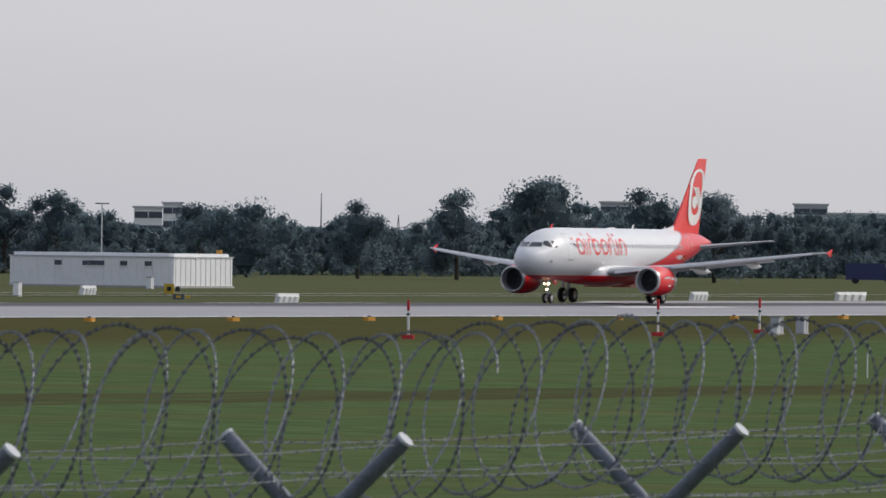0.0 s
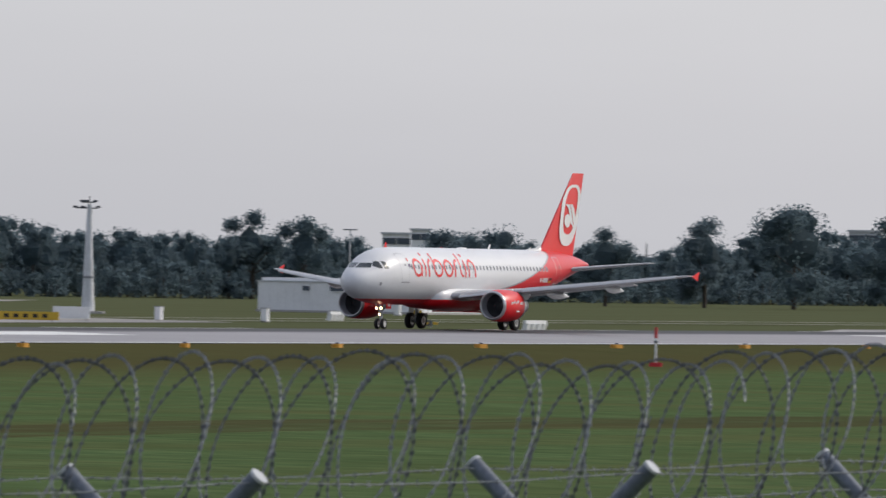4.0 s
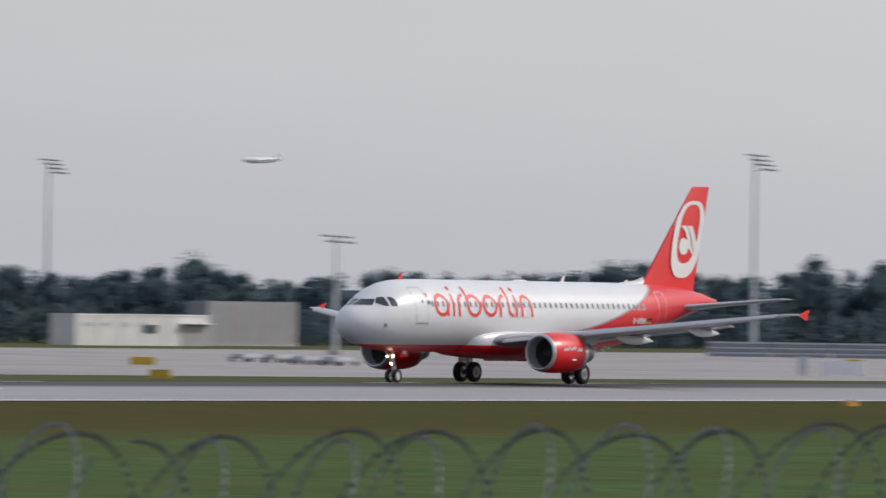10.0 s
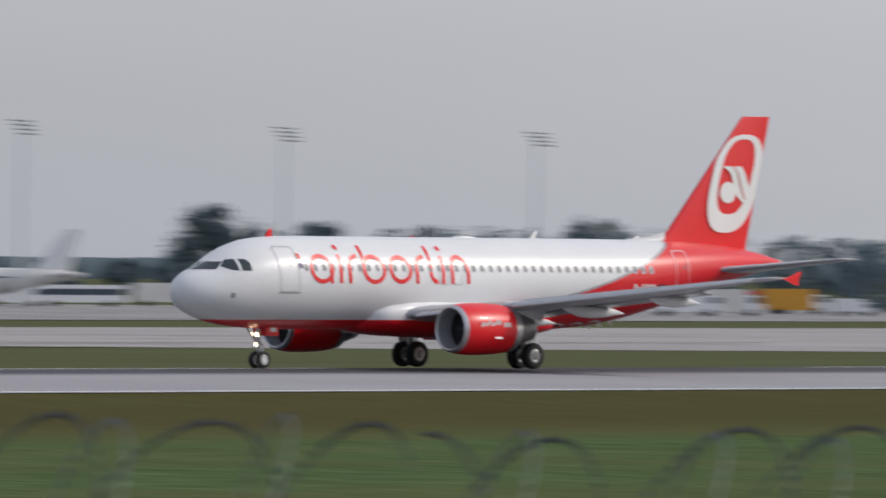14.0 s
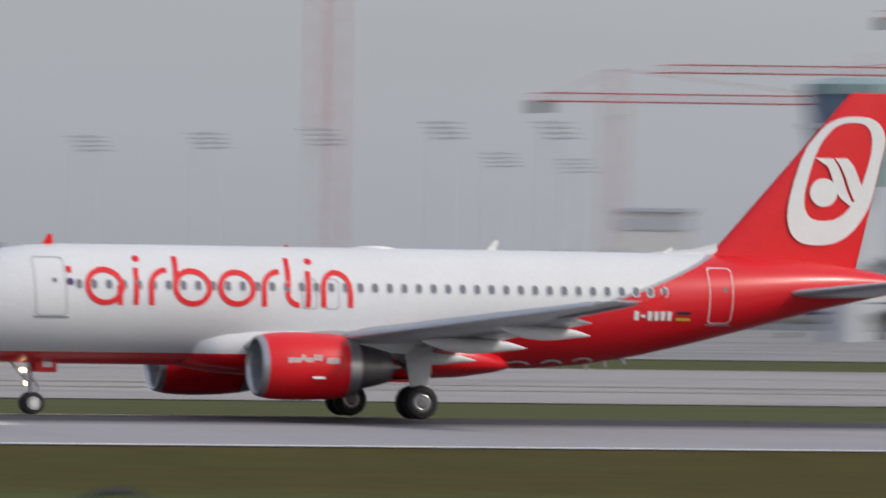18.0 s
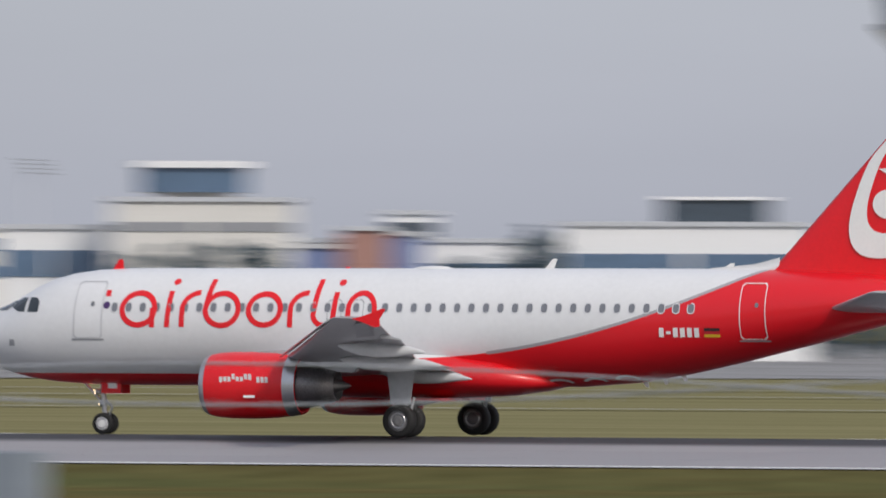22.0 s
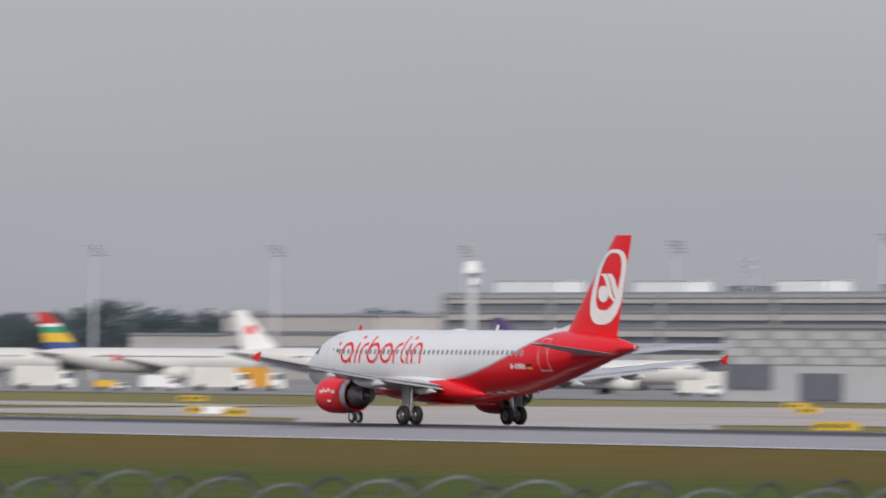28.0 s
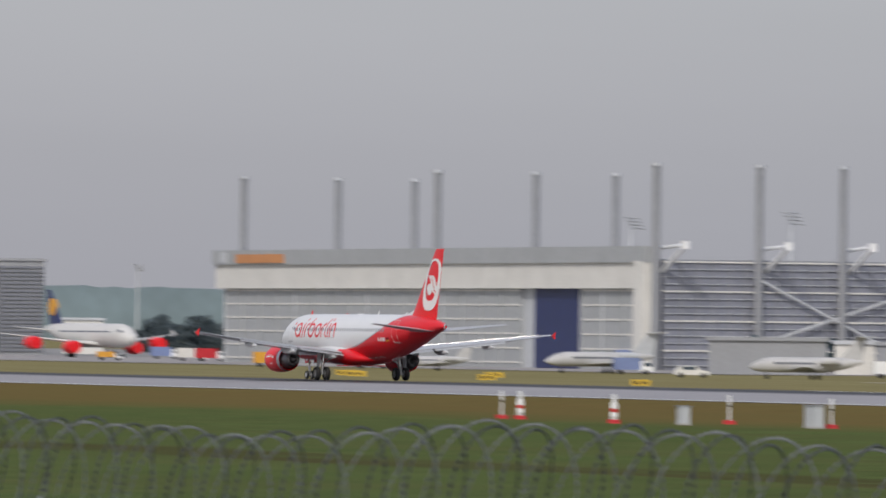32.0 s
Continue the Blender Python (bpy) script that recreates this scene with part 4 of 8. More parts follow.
        part("windscreen", Shape().add([p for r in g for p in r], [(j * 6 + i, j * 6 + i + 1, j * 6 + i + 7, j * 6 + i + 6) for j in range(4) for i in range(5)], True), COCKPIT, fus, "dark windscreen pane")

    # aerials and beacon
    put("blade_aerial", Shape().prism([(5.35, -0.02, 5.82), (5.75, -0.02, 5.84), (5.72, -0.02, 6.18), (5.58, -0.02, 6.18)], (0, 0.04, 0)), ACRED, None, "red blade aerial")
    for a in (21.7, 28.2):
        put("blade_aerial", Shape().prism([(a - 0.2, -0.02, 5.84), (a + 0.15, -0.02, 5.84), (a + 0.28, -0.02, 6.2 if a < 25 else 6.05), (a + 0.12, -0.02, 6.2 if a < 25 else 6.05)], (0, 0.04, 0)), ACWHITE, None, "white blade aerial")
    put("satellite_hump", Shape().loft([[(16.6 + t * 1.6, 0.25 * r * math.cos(q), 5.86 + 0.09 * r * math.sin(q)) for q in [2 * math.pi * i / 12 for i in range(12)]] for t, r in ((0, 0.1), (0.2, 0.8), (0.5, 1), (0.8, 0.8), (1, 0.1))]), ACWHITE, None, "low white hump")
    put("beacon", Shape().tube((14.2, 0, 5.83), (14.2, 0, 5.92), 0.08), ACRED, None, "red beacon")
    for a in (25.2, 25.9, 26.6):
        put("drain_mast", Shape().prism([(a - 0.1, -0.015, 1.95 + (a - 25) * 0.15), (a + 0.1, -0.015, 1.97 + (a - 25) * 0.15), (a + 0.16, -0.015, 1.72 + (a - 25) * 0.15), (a + 0.05, -0.015, 1.72 + (a - 25) * 0.15)], (0, 0.03, 0)), ACWHITE, None)

    # undercarriage
    ng = put("nose_gear", Shape().tube((5.07, 0, 0.4), (4.95, 0, 1.95), 0.085, 0.11).tube((5.07, -0.3, 0.38), (5.07, 0.3, 0.38), 0.07).tube((5.05, 0, 1.0), (4.2, 0, 1.9), 0.05).tube((5.2, 0, 0.62), (5.32, 0, 0.95), 0.04).tube((5.32, 0, 0.95), (5.06, 0, 1.25), 0.04), ALLOY, None, "nose wheel leg")
    for s in (-1, 1):
        wheel(ng, "nose_wheel", (5.07, s * 0.25, 0.38), 0.38, 0.22, ACWHITE)
        part("gear_door", Shape().box((5.45, s * 0.42, 1.72), (0.75, 0.03, 0.55)), ACRED, ng, "red gear door")
        part("lettering_bar", Shape().box((5.5, s * 0.438, 1.72), (0.34, 0.006, 0.2)), ACWHITE, ng)
        lh = part("lamp_housing", Shape().tube((4.92, s * 0.17, 1.5), (4.76, s * 0.17, 1.5), 0.07, 0.11, 12), ALLOY, ng)
        part("taxi_lamp", Shape().tube((4.758, s * 0.17, 1.5), (4.74, s * 0.17, 1.5), 0.095, 0.085, 12), LAMP, lh, "lit landing lamp")
    lh = part("lamp_housing", Shape().tube((5.0, 0, 1.05), (4.86, 0, 1.05), 0.06, 0.10, 12), ALLOY, ng)
    part("turnoff_lamp", Shape().tube((4.858, 0, 1.05), (4.84, 0, 1.05), 0.085, 0.075, 12), LAMP, lh, "lit taxi lamp")
    for s in (-1, 1):
        mg = put("main_gear", Shape().tube((17.71, s * 3.79, 0.5), (17.6, s * 3.55, 2.6), 0.13, 0.17).tube((17.71, s * 3.25, 0.58), (17.71, s * 4.33, 0.58), 0.10).tube((17.6, s * 3.6, 1.5), (17.3, s * 2.2, 2.3), 0.08).tube((17.95, s * 3.79, 0.9), (18.05, s * 3.7, 1.4), 0.06), ALLOY, None, "main wheel leg")
        for q in (-0.46, 0.46):
            wheel(mg, "main_wheel", (17.71, s * (3.79 + q), 0.585), 0.585, 0.42, HUBGREY)
        part("gear_door", Shape().prism([(17.1, s * 4.02, 2.75), (18.25, s * 4.02, 2.75), (18.05, s * 4.14, 1.15), (17.35, s * 4.14, 1.15)], (0, 0.04, 0)), WINGGREY, mg, "grey gear door")
        part("bay_door", Shape().box((17.7, s * 1.2, 1.30), (1.8, 1.6, 0.1)), ACRED, mg, "red bay door")
    return ac


AIRLINER = build_airliner()

# ---------- taxiways and markings beyond the runway ----------
def pavement(name, pts, label, z=GROUND + 0.03, material=None):
    z += 0.006 * len([o for o in bpy.data.objects if o.name.startswith(name)])
    sh = Shape().add([(x, y, z) for x, y in pts], [tuple(range(len(pts)))])
    return tagged(part(name, sh, material or APRON), label, "pavement", kind="structure")


APRON = mat("apron_concrete", (0.315, 0.295, 0.285), 0.85, var=0.12, scale=0.03, spots=((0.22, 0.21, 0.205), 0.05, 0.52, 0.68))
APRONTAN = mat("sandy_apron_concrete", (0.42, 0.375, 0.345), 0.85, var=0.12, scale=0.03, spots=((0.30, 0.275, 0.26), 0.05, 0.52, 0.70))
APRONDARK = mat("weathered_apron_concrete", (0.25, 0.245, 0.24), 0.85, var=0.15, scale=0.03, spots=((0.16, 0.155, 0.15), 0.05, 0.5, 0.66))
LINEWHITE = mat("taxiway_line_paint", (0.30, 0.29, 0.24), 0.8, var=0.1, scale=0.3)
pavement("pavement", [(400, 512), (520, 425), (640, 400), (790, 425), (860, 520), (1160, 655), (400, 652)], "pale concrete apron with darker stains")
pavement("pavement", [(830, 384), (960, 384), (1300, 384), (1300, 400), (1000, 402), (870, 400)], "pale concrete taxiway entry")
pavement("pavement", [(300, 640), (560, 560), (640, 560), (700, 600), (400, 652)], "pale concrete taxiway bend")
pavement("pavement", [(120, 440), (215, 440), (330, 640), (190, 640)], "pale concrete runway exit")
pavement("pavement", [(-200, 420), (-330, 455), (-560, 470), (-620, 405), (-760, 405), (-830, 520), (-830, 560), (-420, 545)], "sandy concrete taxiway", material=APRONTAN)
pavement("pavement", [(-600, 352), (-642, 386), (-745, 448), (-835, 505), (-800, 521), (-727, 472), (-627, 415), (-563, 373), (-530, 352)], "sandy concrete runway exit", material=APRONTAN)
pavement("pavement", [(-1010, 462), (-820, 462), (-820, 500), (-1010, 500)], "sandy concrete taxiway strip", material=APRONTAN)
pavement("pavement", [(-2300, 620), (-420, 620), (-200, 740), (900, 740), (1000, 900), (600, 1500), (-2300, 1500)], "wide concrete apron of the terminal", material=APRONDARK)
pavement("pavement", [(-1900, 520), (-1180, 520), (-1180, 620), (-1900, 620)], "concrete apron before the hangar")
for y0, x0, x1 in ((490, -260, 430), (517, -20, 520), (560, -300, 120), (605, -420, 200), (430, 700, 1000), (448, 760, 1100)):
    pavement("pavement", [(x0, y0), (x1, y0), (x1, y0 + 2.6), (x0, y0 + 2.6)], "narrow pale service path in the grass", GROUND + 0.05, LINEWHITE)


# ---------- floodlight masts ----------
LAMPGREY = mat("weathered_lamp_housing", (0.33, 0.34, 0.36), 0.5, 0.2, var=0.1, scale=1.0)


def floodlight_mast(height=24.5, rows=4, width=3.0, thick=0.28, label="pale steel floodlight mast with rows of lamps"):
    m = thing("floodlight_mast", label, "light mast", group="apron floodlight masts")
    part("pole", Shape().tube((0, 0, 0), (0, 0, height * 0.45), thick * 1.25, thick, 10).tube((0, 0, height * 0.45), (0, 0, height), thick, thick * 0.55, 10), MAST, m)
    part("foot", Shape().box((0, 0, 0.25), (1.4, 1.4, 0.5), chamfer=0.2), CONCRETE, m)
    for k in range(rows):
        z, dy, sx = height - 0.15 - k * 0.58, -0.25 - 0.30 * k, 0.42 * k
        half = width / 2 * (1.0 - 0.10 * k)
        bar = part("crossbar", Shape().tube((sx - half, dy, z + 0.10), (sx + half, dy, z - 0.10), 0.055, n=6).tube((0, 0, z - 0.15), (sx * 0.6, dy, z), 0.05, n=6), MAST, m)
        for i in range(5):
            x = -half + 0.28 + i * (2 * half - 0.56) / 4
            part("lamp", Shape().box((x + sx, dy - 0.16, z + 0.02 - 0.10 * x / half), (0.42, 0.30, 0.17), m=Matrix.Rotation(0.35, 3, "X")), LAMPGREY, bar)
    return m


def pylon_mast(height):
    """The stout tapered concrete mast with a small lamp head."""
    m = thing("concrete_light_pylon", "tapered pale concrete mast with lamp arms", "light mast", group="concrete masts")
    part("shaft", Shape().loft([[(r * math.cos(2 * math.pi * i / 12), r * math.sin(2 * math.pi * i / 12), z) for i in range(12)] for z, r in ((0, 0.72), (0.3 * height, 0.55), (0.7 * height, 0.36), (height * 0.93, 0.22))]), MAST, m)
    part("foot", Shape().box((0, 0, 0.12), (3.6, 3.6, 0.24), chamfer=0.3), CONCRETE, m)
    for z, a, b in ((height * 0.90, -1.5, 0.9), (height * 0.95, -0.8, 0.6)):
        bar = part("arm", Shape().tube((a, 0, z), (b, 0, z), 0.07, n=6), DARK, m)
        for x in (a, (a * 2 + b) / 3, b):
            part("lamp", Shape().box((x, 0, z + 0.12), (0.5, 0.45, 0.22), chamfer=0.1), DARK, bar)
    part("finial", Shape().tube((0, 0, height * 0.9), (0, 0, height), 0.05, n=6), DARK, m)
    part("band", Shape().tube((0, 0, height * 0.30), (0, 0, height * 0.32), 0.60, n=12), GREY, m)
    return m


flood = floodlight_mast()
flood.matrix_basis = Matrix.Translation((*polar(56.6, 1185), GROUND))
flood.rotation_euler.z = radians(-30)


def mast_at(az, el, src=None, base=24.5):
    d = (GROUND + base - EYE.z) / math.tan(radians(el))
    x, y = polar(az, d)
    return copy_thing(src or flood, Matrix.Translation((x, y, GROUND)) @ Matrix.Rotation(radians(-az + ((az * 37) % 50) - 25), 4, "Z"))


for az, el in ((52.4, 0.835), (43.71, 0.824), (42.21, 0.843), (40.65, 0.875), (39.01, 0.894), (38.87, 0.732), (37.8, 0.694), (37.3, 0.915), (36.76, 0.664), (35.8, 0.653), (35.67, 0.93), (34.9, 0.637), (34.0, 0.627), (33.91, 0.952)):
    mast_at(az, el)
for az, el in ((24.25, 1.016), (24.89, 1.02), (17.12, 0.895), (17.84, 0.923), (18.5, 0.956), (19.24, 1.01), (19.57, 0.83), (19.89, 1.02), (20.01, 0.80)):
    mast_at(az, el)
for az, el in ((-22.4, 0.894), (-22.77, 0.684), (-23.1, 0.918), (-23.81, 0.942), (-24.62, 0.969), (-25.05, 0.742), (-25.95, 1.023), (-26.68, 1.06), (-27.22, 0.71), (-27.63, 1.108), (-28.64, 1.126), (-29.0, 0.777), (-29.54, 0.799), (-30.23, 1.18), (-30.36, 0.81)):
    mast_at(az, el)
for az, el in ((-31.3, 0.834), (-31.39, 1.219), (-32.22, 0.86), (-32.66, 1.284), (-32.78, 0.883), (-33.05, 0.988), (-35.28, 0.944), (-36.43, 0.971), (-37.62, 1.016), (-37.84, 1.164), (-39.08, 1.042), (-39.7, 0.50), (-40.39, 1.081), (-41.25, 1.1), (-41.44, 0.526), (-42.66, 0.539)):
    mast_at(az, el)
for az, el in ((-52.7, 0.785), (-54.1, 0.77), (-54.5, 0.83), (-55.5, 0.731), (-56.74, 0.68), (-57.99, 0.642), (-59.12, 0.635), (-60.2, 0.63), (-60.96, 0.89), (-61.31, 0.605), (-62.35, 0.838), (-63.6, 0.805), (-64.77, 0.768), (-65.82, 0.732), (-66.77, 0.692), (-69.7, 0.381)):
    mast_at(az, el)
short = floodlight_mast(12.6, 2, 3.4, 0.22, "short pale floodlight mast with a wide flat head")
short.matrix_basis = Matrix.Translation((*polar(57.795, 905), GROUND)) @ Matrix.Rotation(radians(-60), 4, "Z")
copy_thing(short, Matrix.Translation((*polar(54.115, 1010), GROUND + 0.0)) @ Matrix.Rotation(radians(-56), 4, "Z"))
pyl = pylon_mast(12.3)
pyl.matrix_basis = Matrix.Translation((*polar(60.835, 1012), GROUND)) @ Matrix.Rotation(radians(-60), 4, "Z")
copy_thing(pyl, Matrix.Translation((*polar(49.585, 716), GROUND)) @ Matrix.Rotation(radians(-30), 4, "Z"))


# ---------- buildings ----------
def face_building(name, label, category, x0, x1, y0, depth, z1, wall, z0=GROUND, kind=""):
    """A block with its front along the runway's direction at distance y0; returns the thing, for its parts."""
    b = thing(name, label, category, ((x0 + x1) / 2, y0, z0), kind=kind)
    part("wall", Shape().box((0, depth / 2, (z1 - z0) / 2), (abs(x1 - x0), depth, z1 - z0)), wall, b)
    part("roof", Shape().box((0, depth / 2, z1 - z0 + 0.2), (abs(x1 - x0) + 0.6, depth + 0.6, 0.4)), GREY, b)
    b["half"] = abs(x1 - x0) / 2
    return b


def band(b, name, za, zb, material, x0=None, x1=None, proud=0.15, label=""):
    h = b["half"]
    x0, x1 = -h if x0 is None else x0, h if x1 is None else x1
    return part(name, Shape().box(((x0 + x1) / 2, -proud / 2, (za + zb) / 2), (x1 - x0, proud, zb - za)), material, b, label)


def window_row(b, za, zb, x0, x1, n, gap=0.25, material=None, proud=0.08):
    w = (x1 - x0) / n
    for i in range(n):
        win = part("window", Shape().box((x0 + w * (i + 0.5), -proud / 2, (za + zb) / 2), (w * (1 - gap), proud, zb - za)), material or GLASS, b)
        part("sill", Shape().box((x0 + w * (i + 0.5), -proud - 0.05, za - 0.06), (w * (1 - gap) + 0.1, 0.2, 0.1)), PALE, win)


def low_hut():
    """The long white hut beside the runway: ribbed walls, a row of small high windows."""
    x0, x1, y0, y1, zt = 992.0, 1007.3, 509.5, 531.0, 3.0
    h = thing("equipment_hut", "long white metal hut with small high windows", "hut", ((x0 + x1) / 2, (y0 + y1) / 2, GROUND))
    w, d, t = (x1 - x0), (y1 - y0), zt - GROUND
    part("shell", Shape().box((0, 0, (t - 0.35) / 2), (w, d, t - 0.35), chamfer=0.15).box((0, 0, t - 0.25), (w - 0.5, d - 0.5, 0.5), chamfer=0.4), WHITE, h)
    part("eaves", Shape().box((0, 0, t - 0.42), (w + 0.25, d + 0.25, 0.14), chamfer=0.1), PALE, h)
    part("plinth", Shape().box((0, 0, 0.12), (w + 0.3, d + 0.3, 0.24)), CONCRETE, h)
    for i in range(20):
        part("rib", Shape().box((-w / 2 - 0.03, -d / 2 + (i + 0.5) * d / 20, t / 2 - 0.1), (0.06, 0.08, t - 0.75)), WHITE, h)
    for i in range(12):
        part("rib", Shape().box((-w / 2 + (i + 0.5) * w / 12, -d / 2 - 0.03, t / 2 - 0.1), (0.08, 0.06, t - 0.75)), WHITE, h)
    for f in (0.13, 0.28, 0.42, 0.465, 0.51, 0.68):
        wn = part("window", Shape().box((-w / 2 - 0.05, -d / 2 + (f + 0.02) * d, t * 0.70), (0.1, 0.9, 0.55)), GLASS, h)
        part("frame", Shape().box((-w / 2 - 0.07, -d / 2 + (f + 0.02) * d, t * 0.70 - 0.32), (0.14, 1.0, 0.07)), WHITE, wn)
    part("roof_lamp", Shape().box((w / 2 - 2.6, -d / 2 + 0.5, t + 0.2), (0.6, 0.6, 0.5), chamfer=0.15), ORANGE, h, "small orange lamp on the roof")


low_hut()


def far_block(az0, az1, el, d, material, label, rows=3, name="office_building", glass=None, sill=1.6, tall=1.5):
    """A distant block turned square to the view."""
    az = (az0 + az1) / 2
    w = d * radians(az1 - az0)
    top = EYE.z + d * math.tan(radians(el))
    b = thing(name, label, "building", (*polar(az, d), GROUND), radians(-az))
    t = top - GROUND
    dep = min(30, max(8, w * 0.5))
    part("wall", Shape().box((0, dep / 2, t / 2), (w, dep, t)), material, b)
    part("roof", Shape().box((0, dep / 2, t + 0.25), (w + 0.8, dep + 0.8, 0.5)), material if material in (DARK, GREY) else PALE, b)
    for k in range(rows):
        z = t - sill - k * 3.3
        n = max(2, int(w / 11))
        if z > 1:
            for i in range(n):
                part("window", Shape().box((-w / 2 + (i + 0.5) * w / n, -0.06, z), (w / n * 0.94, 0.14, tall)), glass or GLASS, b)
    b["half"] = w / 2
    b["top"] = t
    return b


far_block(62.578, 62.746, 0.196, 2300, WHITE, "distant pale office block above the trees")
far_block(62.75, 62.863, 0.222, 2350, WHITE, "distant white office block above the trees")
far_block(65.35, 65.55, 0.26, 2400, PALE, "distant grey block behind the trees")
far_block(66.5, 66.7, 0.262, 2500, PALE, "distant grey hall behind the trees")
far_block(66.7, 67.15, 0.21, 2500, PALE, "distant pale hall behind the trees")
lampp = thing("street_lamp", "tall thin grey lamp post behind the hut", "street lamp", (*polar(62.387, 1210), GROUND), radians(-62))
part("pole", Shape().tube((0, 0, 0), (0, 0, 10.0), 0.12, 0.07, 8), MAST, lampp)
part("head", Shape().box((0, 0, 10.05), (1.8, 0.4, 0.16), chamfer=0.1), GREY, lampp)
trmast = thing("radio_mast", "thin distant radio mast", "radio mast", (*polar(63.69, 2600), GROUND))
part("lattice_mast", Shape().tube((0, 0, 0), (0, 0, 19), 0.35, 0.12, 6), GREY, trmast)
for az in (64.05, 64.15):
    q = thing("power_pylon", "distant steel power pylon", "pylon", (*polar(az, 2500), GROUND), radians(-64))
    part("tower", Shape().tube((-1, 0, 0), (0, 0, 13), 0.16, 0.1, 5).tube((1, 0, 0), (0, 0, 13), 0.16, 0.1, 5), GREY, q)
    part("arm", Shape().tube((-2.2, 0, 9.2), (2.2, 0, 10.0), 0.12, n=5), GREY, q)

# blast walls, containers and the louvred housing on the apron
for az0, az1, e in ((56.33, 56.70, -0.19), (56.71, 57.06, -0.19), (57.07, 57.60, -0.19), (57.36, 57.57, -0.2)):
    d = 1100 if az0 != 57.36 else 1130
    az = (az0 + az1) / 2
    w = d * radians(az1 - az0) * 0.985
    t = EYE.z + d * math.tan(radians(e)) - GROUND
    bw = thing("blast_wall", "grey slatted jet blast deflector on the apron", "blast wall", (*polar(az, d), GROUND), radians(-az), group="jet blast deflectors")
    part("frame", Shape().prism([(-w / 2, 0.0, 0), (-w / 2, 1.2, 0), (-w / 2, 0.5, t * 0.98)], (w, 0, 0)), GREY, bw)
    for k in range(6):
        part("slat", Shape().box((0, 0.02 + k * 0.07, (k + 0.5) * t / 6), (w + 0.1, 0.12, t / 6 * 0.7)), PALE if k % 2 else GREY, bw)


def cabin(az0, az1, el, d, wall, label, depth=4.0):
    az = (az0 + az1) / 2
    w = d * radians(az1 - az0)
    t = EYE.z + d * math.tan(radians(el)) - GROUND
    b = thing("site_cabin", label, "cabin", (*polar(az, d), GROUND), radians(-az))
    part("body", Shape().box((0, depth / 2, t / 2), (w, depth, t), chamfer=0.1), wall, b)
    part("roof_edge", Shape().box((0, depth / 2, t + 0.06), (w + 0.15, depth + 0.15, 0.12)), PALE, b)
    for i in range(max(1, int(w / 3.2))):
        part("window", Shape().box((-w / 2 + 1.6 + i * 3.2, -0.03, t * 0.6), (1.0, 0.08, 0.9)), GLASS, b)
    part("door", Shape().box((w / 2 - 1.0, -0.03, t * 0.36), (0.95, 0.08, t * 0.68)), PALE, b)
    return b


def long_cabin():
    """Row cabin on the apron, its long front along the runway's direction."""
    x, y = polar(52.57, 1150)
    L, D, t = 26.6, 3.8, 3.66
    b = thing("site_cabin", "long offwhite site cabin on the apron", "cabin", (x, y, GROUND))
    part("body", Shape().box((L / 2, D / 2, t / 2), (L, D, t), chamfer=0.05), OFFWHITE, b)
    part("roof_edge", Shape().box((L / 2, D / 2, t + 0.06), (L + 0.15, D + 0.15, 0.12)), WHITE, b)
    part("window", Shape().box((L * 0.56, -0.03, t * 0.55), (2.6, 0.08, 1.0)), GLASS, b)
    for u in (0.06, 0.20, 0.34, 0.47):
        part("top_window", Shape().box((L * u + 0.9, -0.03, t * 0.70), (1.7, 0.08, 0.45)), PALE, b, "narrow frosted window")
    part("entrance", Shape().box((L * 0.89, -0.04, t * 0.36), (L * 0.20, 0.1, t * 0.72)), TANGREY, b, "beige recessed entrance")
    part("canopy", Shape().box((L * 0.89, -0.5, t * 0.74), (L * 0.21, 1.0, 0.12)), WHITE, b)
    for k in range(4):
        part("joint_strip", Shape().box((L * (k + 1) / 6, -0.03, t / 2), (0.12, 0.06, t * 0.96)), PALE, b)


long_cabin()
lv = thing("louvred_housing", "tall grey louvred plant housing", "plant housing", (*polar(53.62, 1195), GROUND))
part("body", Shape().box((0, 1.5, 2.75), (18.8, 3, 5.5)), GREY, lv)
part("plinth", Shape().box((0, 1.5, 0.12), (19.1, 3.3, 0.24)), CONCRETE, lv)
for i in range(16):
    part("louvre", Shape().box((-8.8 + i * 1.175, -0.06, 2.85), (0.80 + 0.12 * math.sin(i * 2.7), 0.14, 5.2)), DOORGREY if i % 5 in (1, 3) else TANGREY, lv)


def equipment_trailer(az, d, turn):
    """Low flat trailer parked on the apron."""
    e = thing("flat_trailer", "low grey flat trailer parked on the apron", "trailer", (*polar(az, d), GROUND), turn, group="apron trailers")
    part("deck", Shape().box((0, 0, 0.42), (4.4, 1.7, 0.14), chamfer=0.03), GREY, e)
    part("load", Shape().box((-0.2, 0, 0.64), (3.2, 1.4, 0.3), chamfer=0.08), PALE, e)
    part("tow_bar", Shape().tube((2.2, 0, 0.38), (3.3, 0, 0.25), 0.05, n=6), DARK, e)
    for a in (-1.5, 1.5):
        for b in (-0.7, 0.7):
            part("wheel", Shape().tube((a, b - 0.1, 0.24), (a, b + 0.1, 0.24), 0.24, n=10), BLACK, e)


for az, d, turn in ((53.60, 868, 0.05), (53.80, 862, 0.0), (53.97, 842, -0.05), (54.14, 835, 0.08)):
    equipment_trailer(az, d, turn)


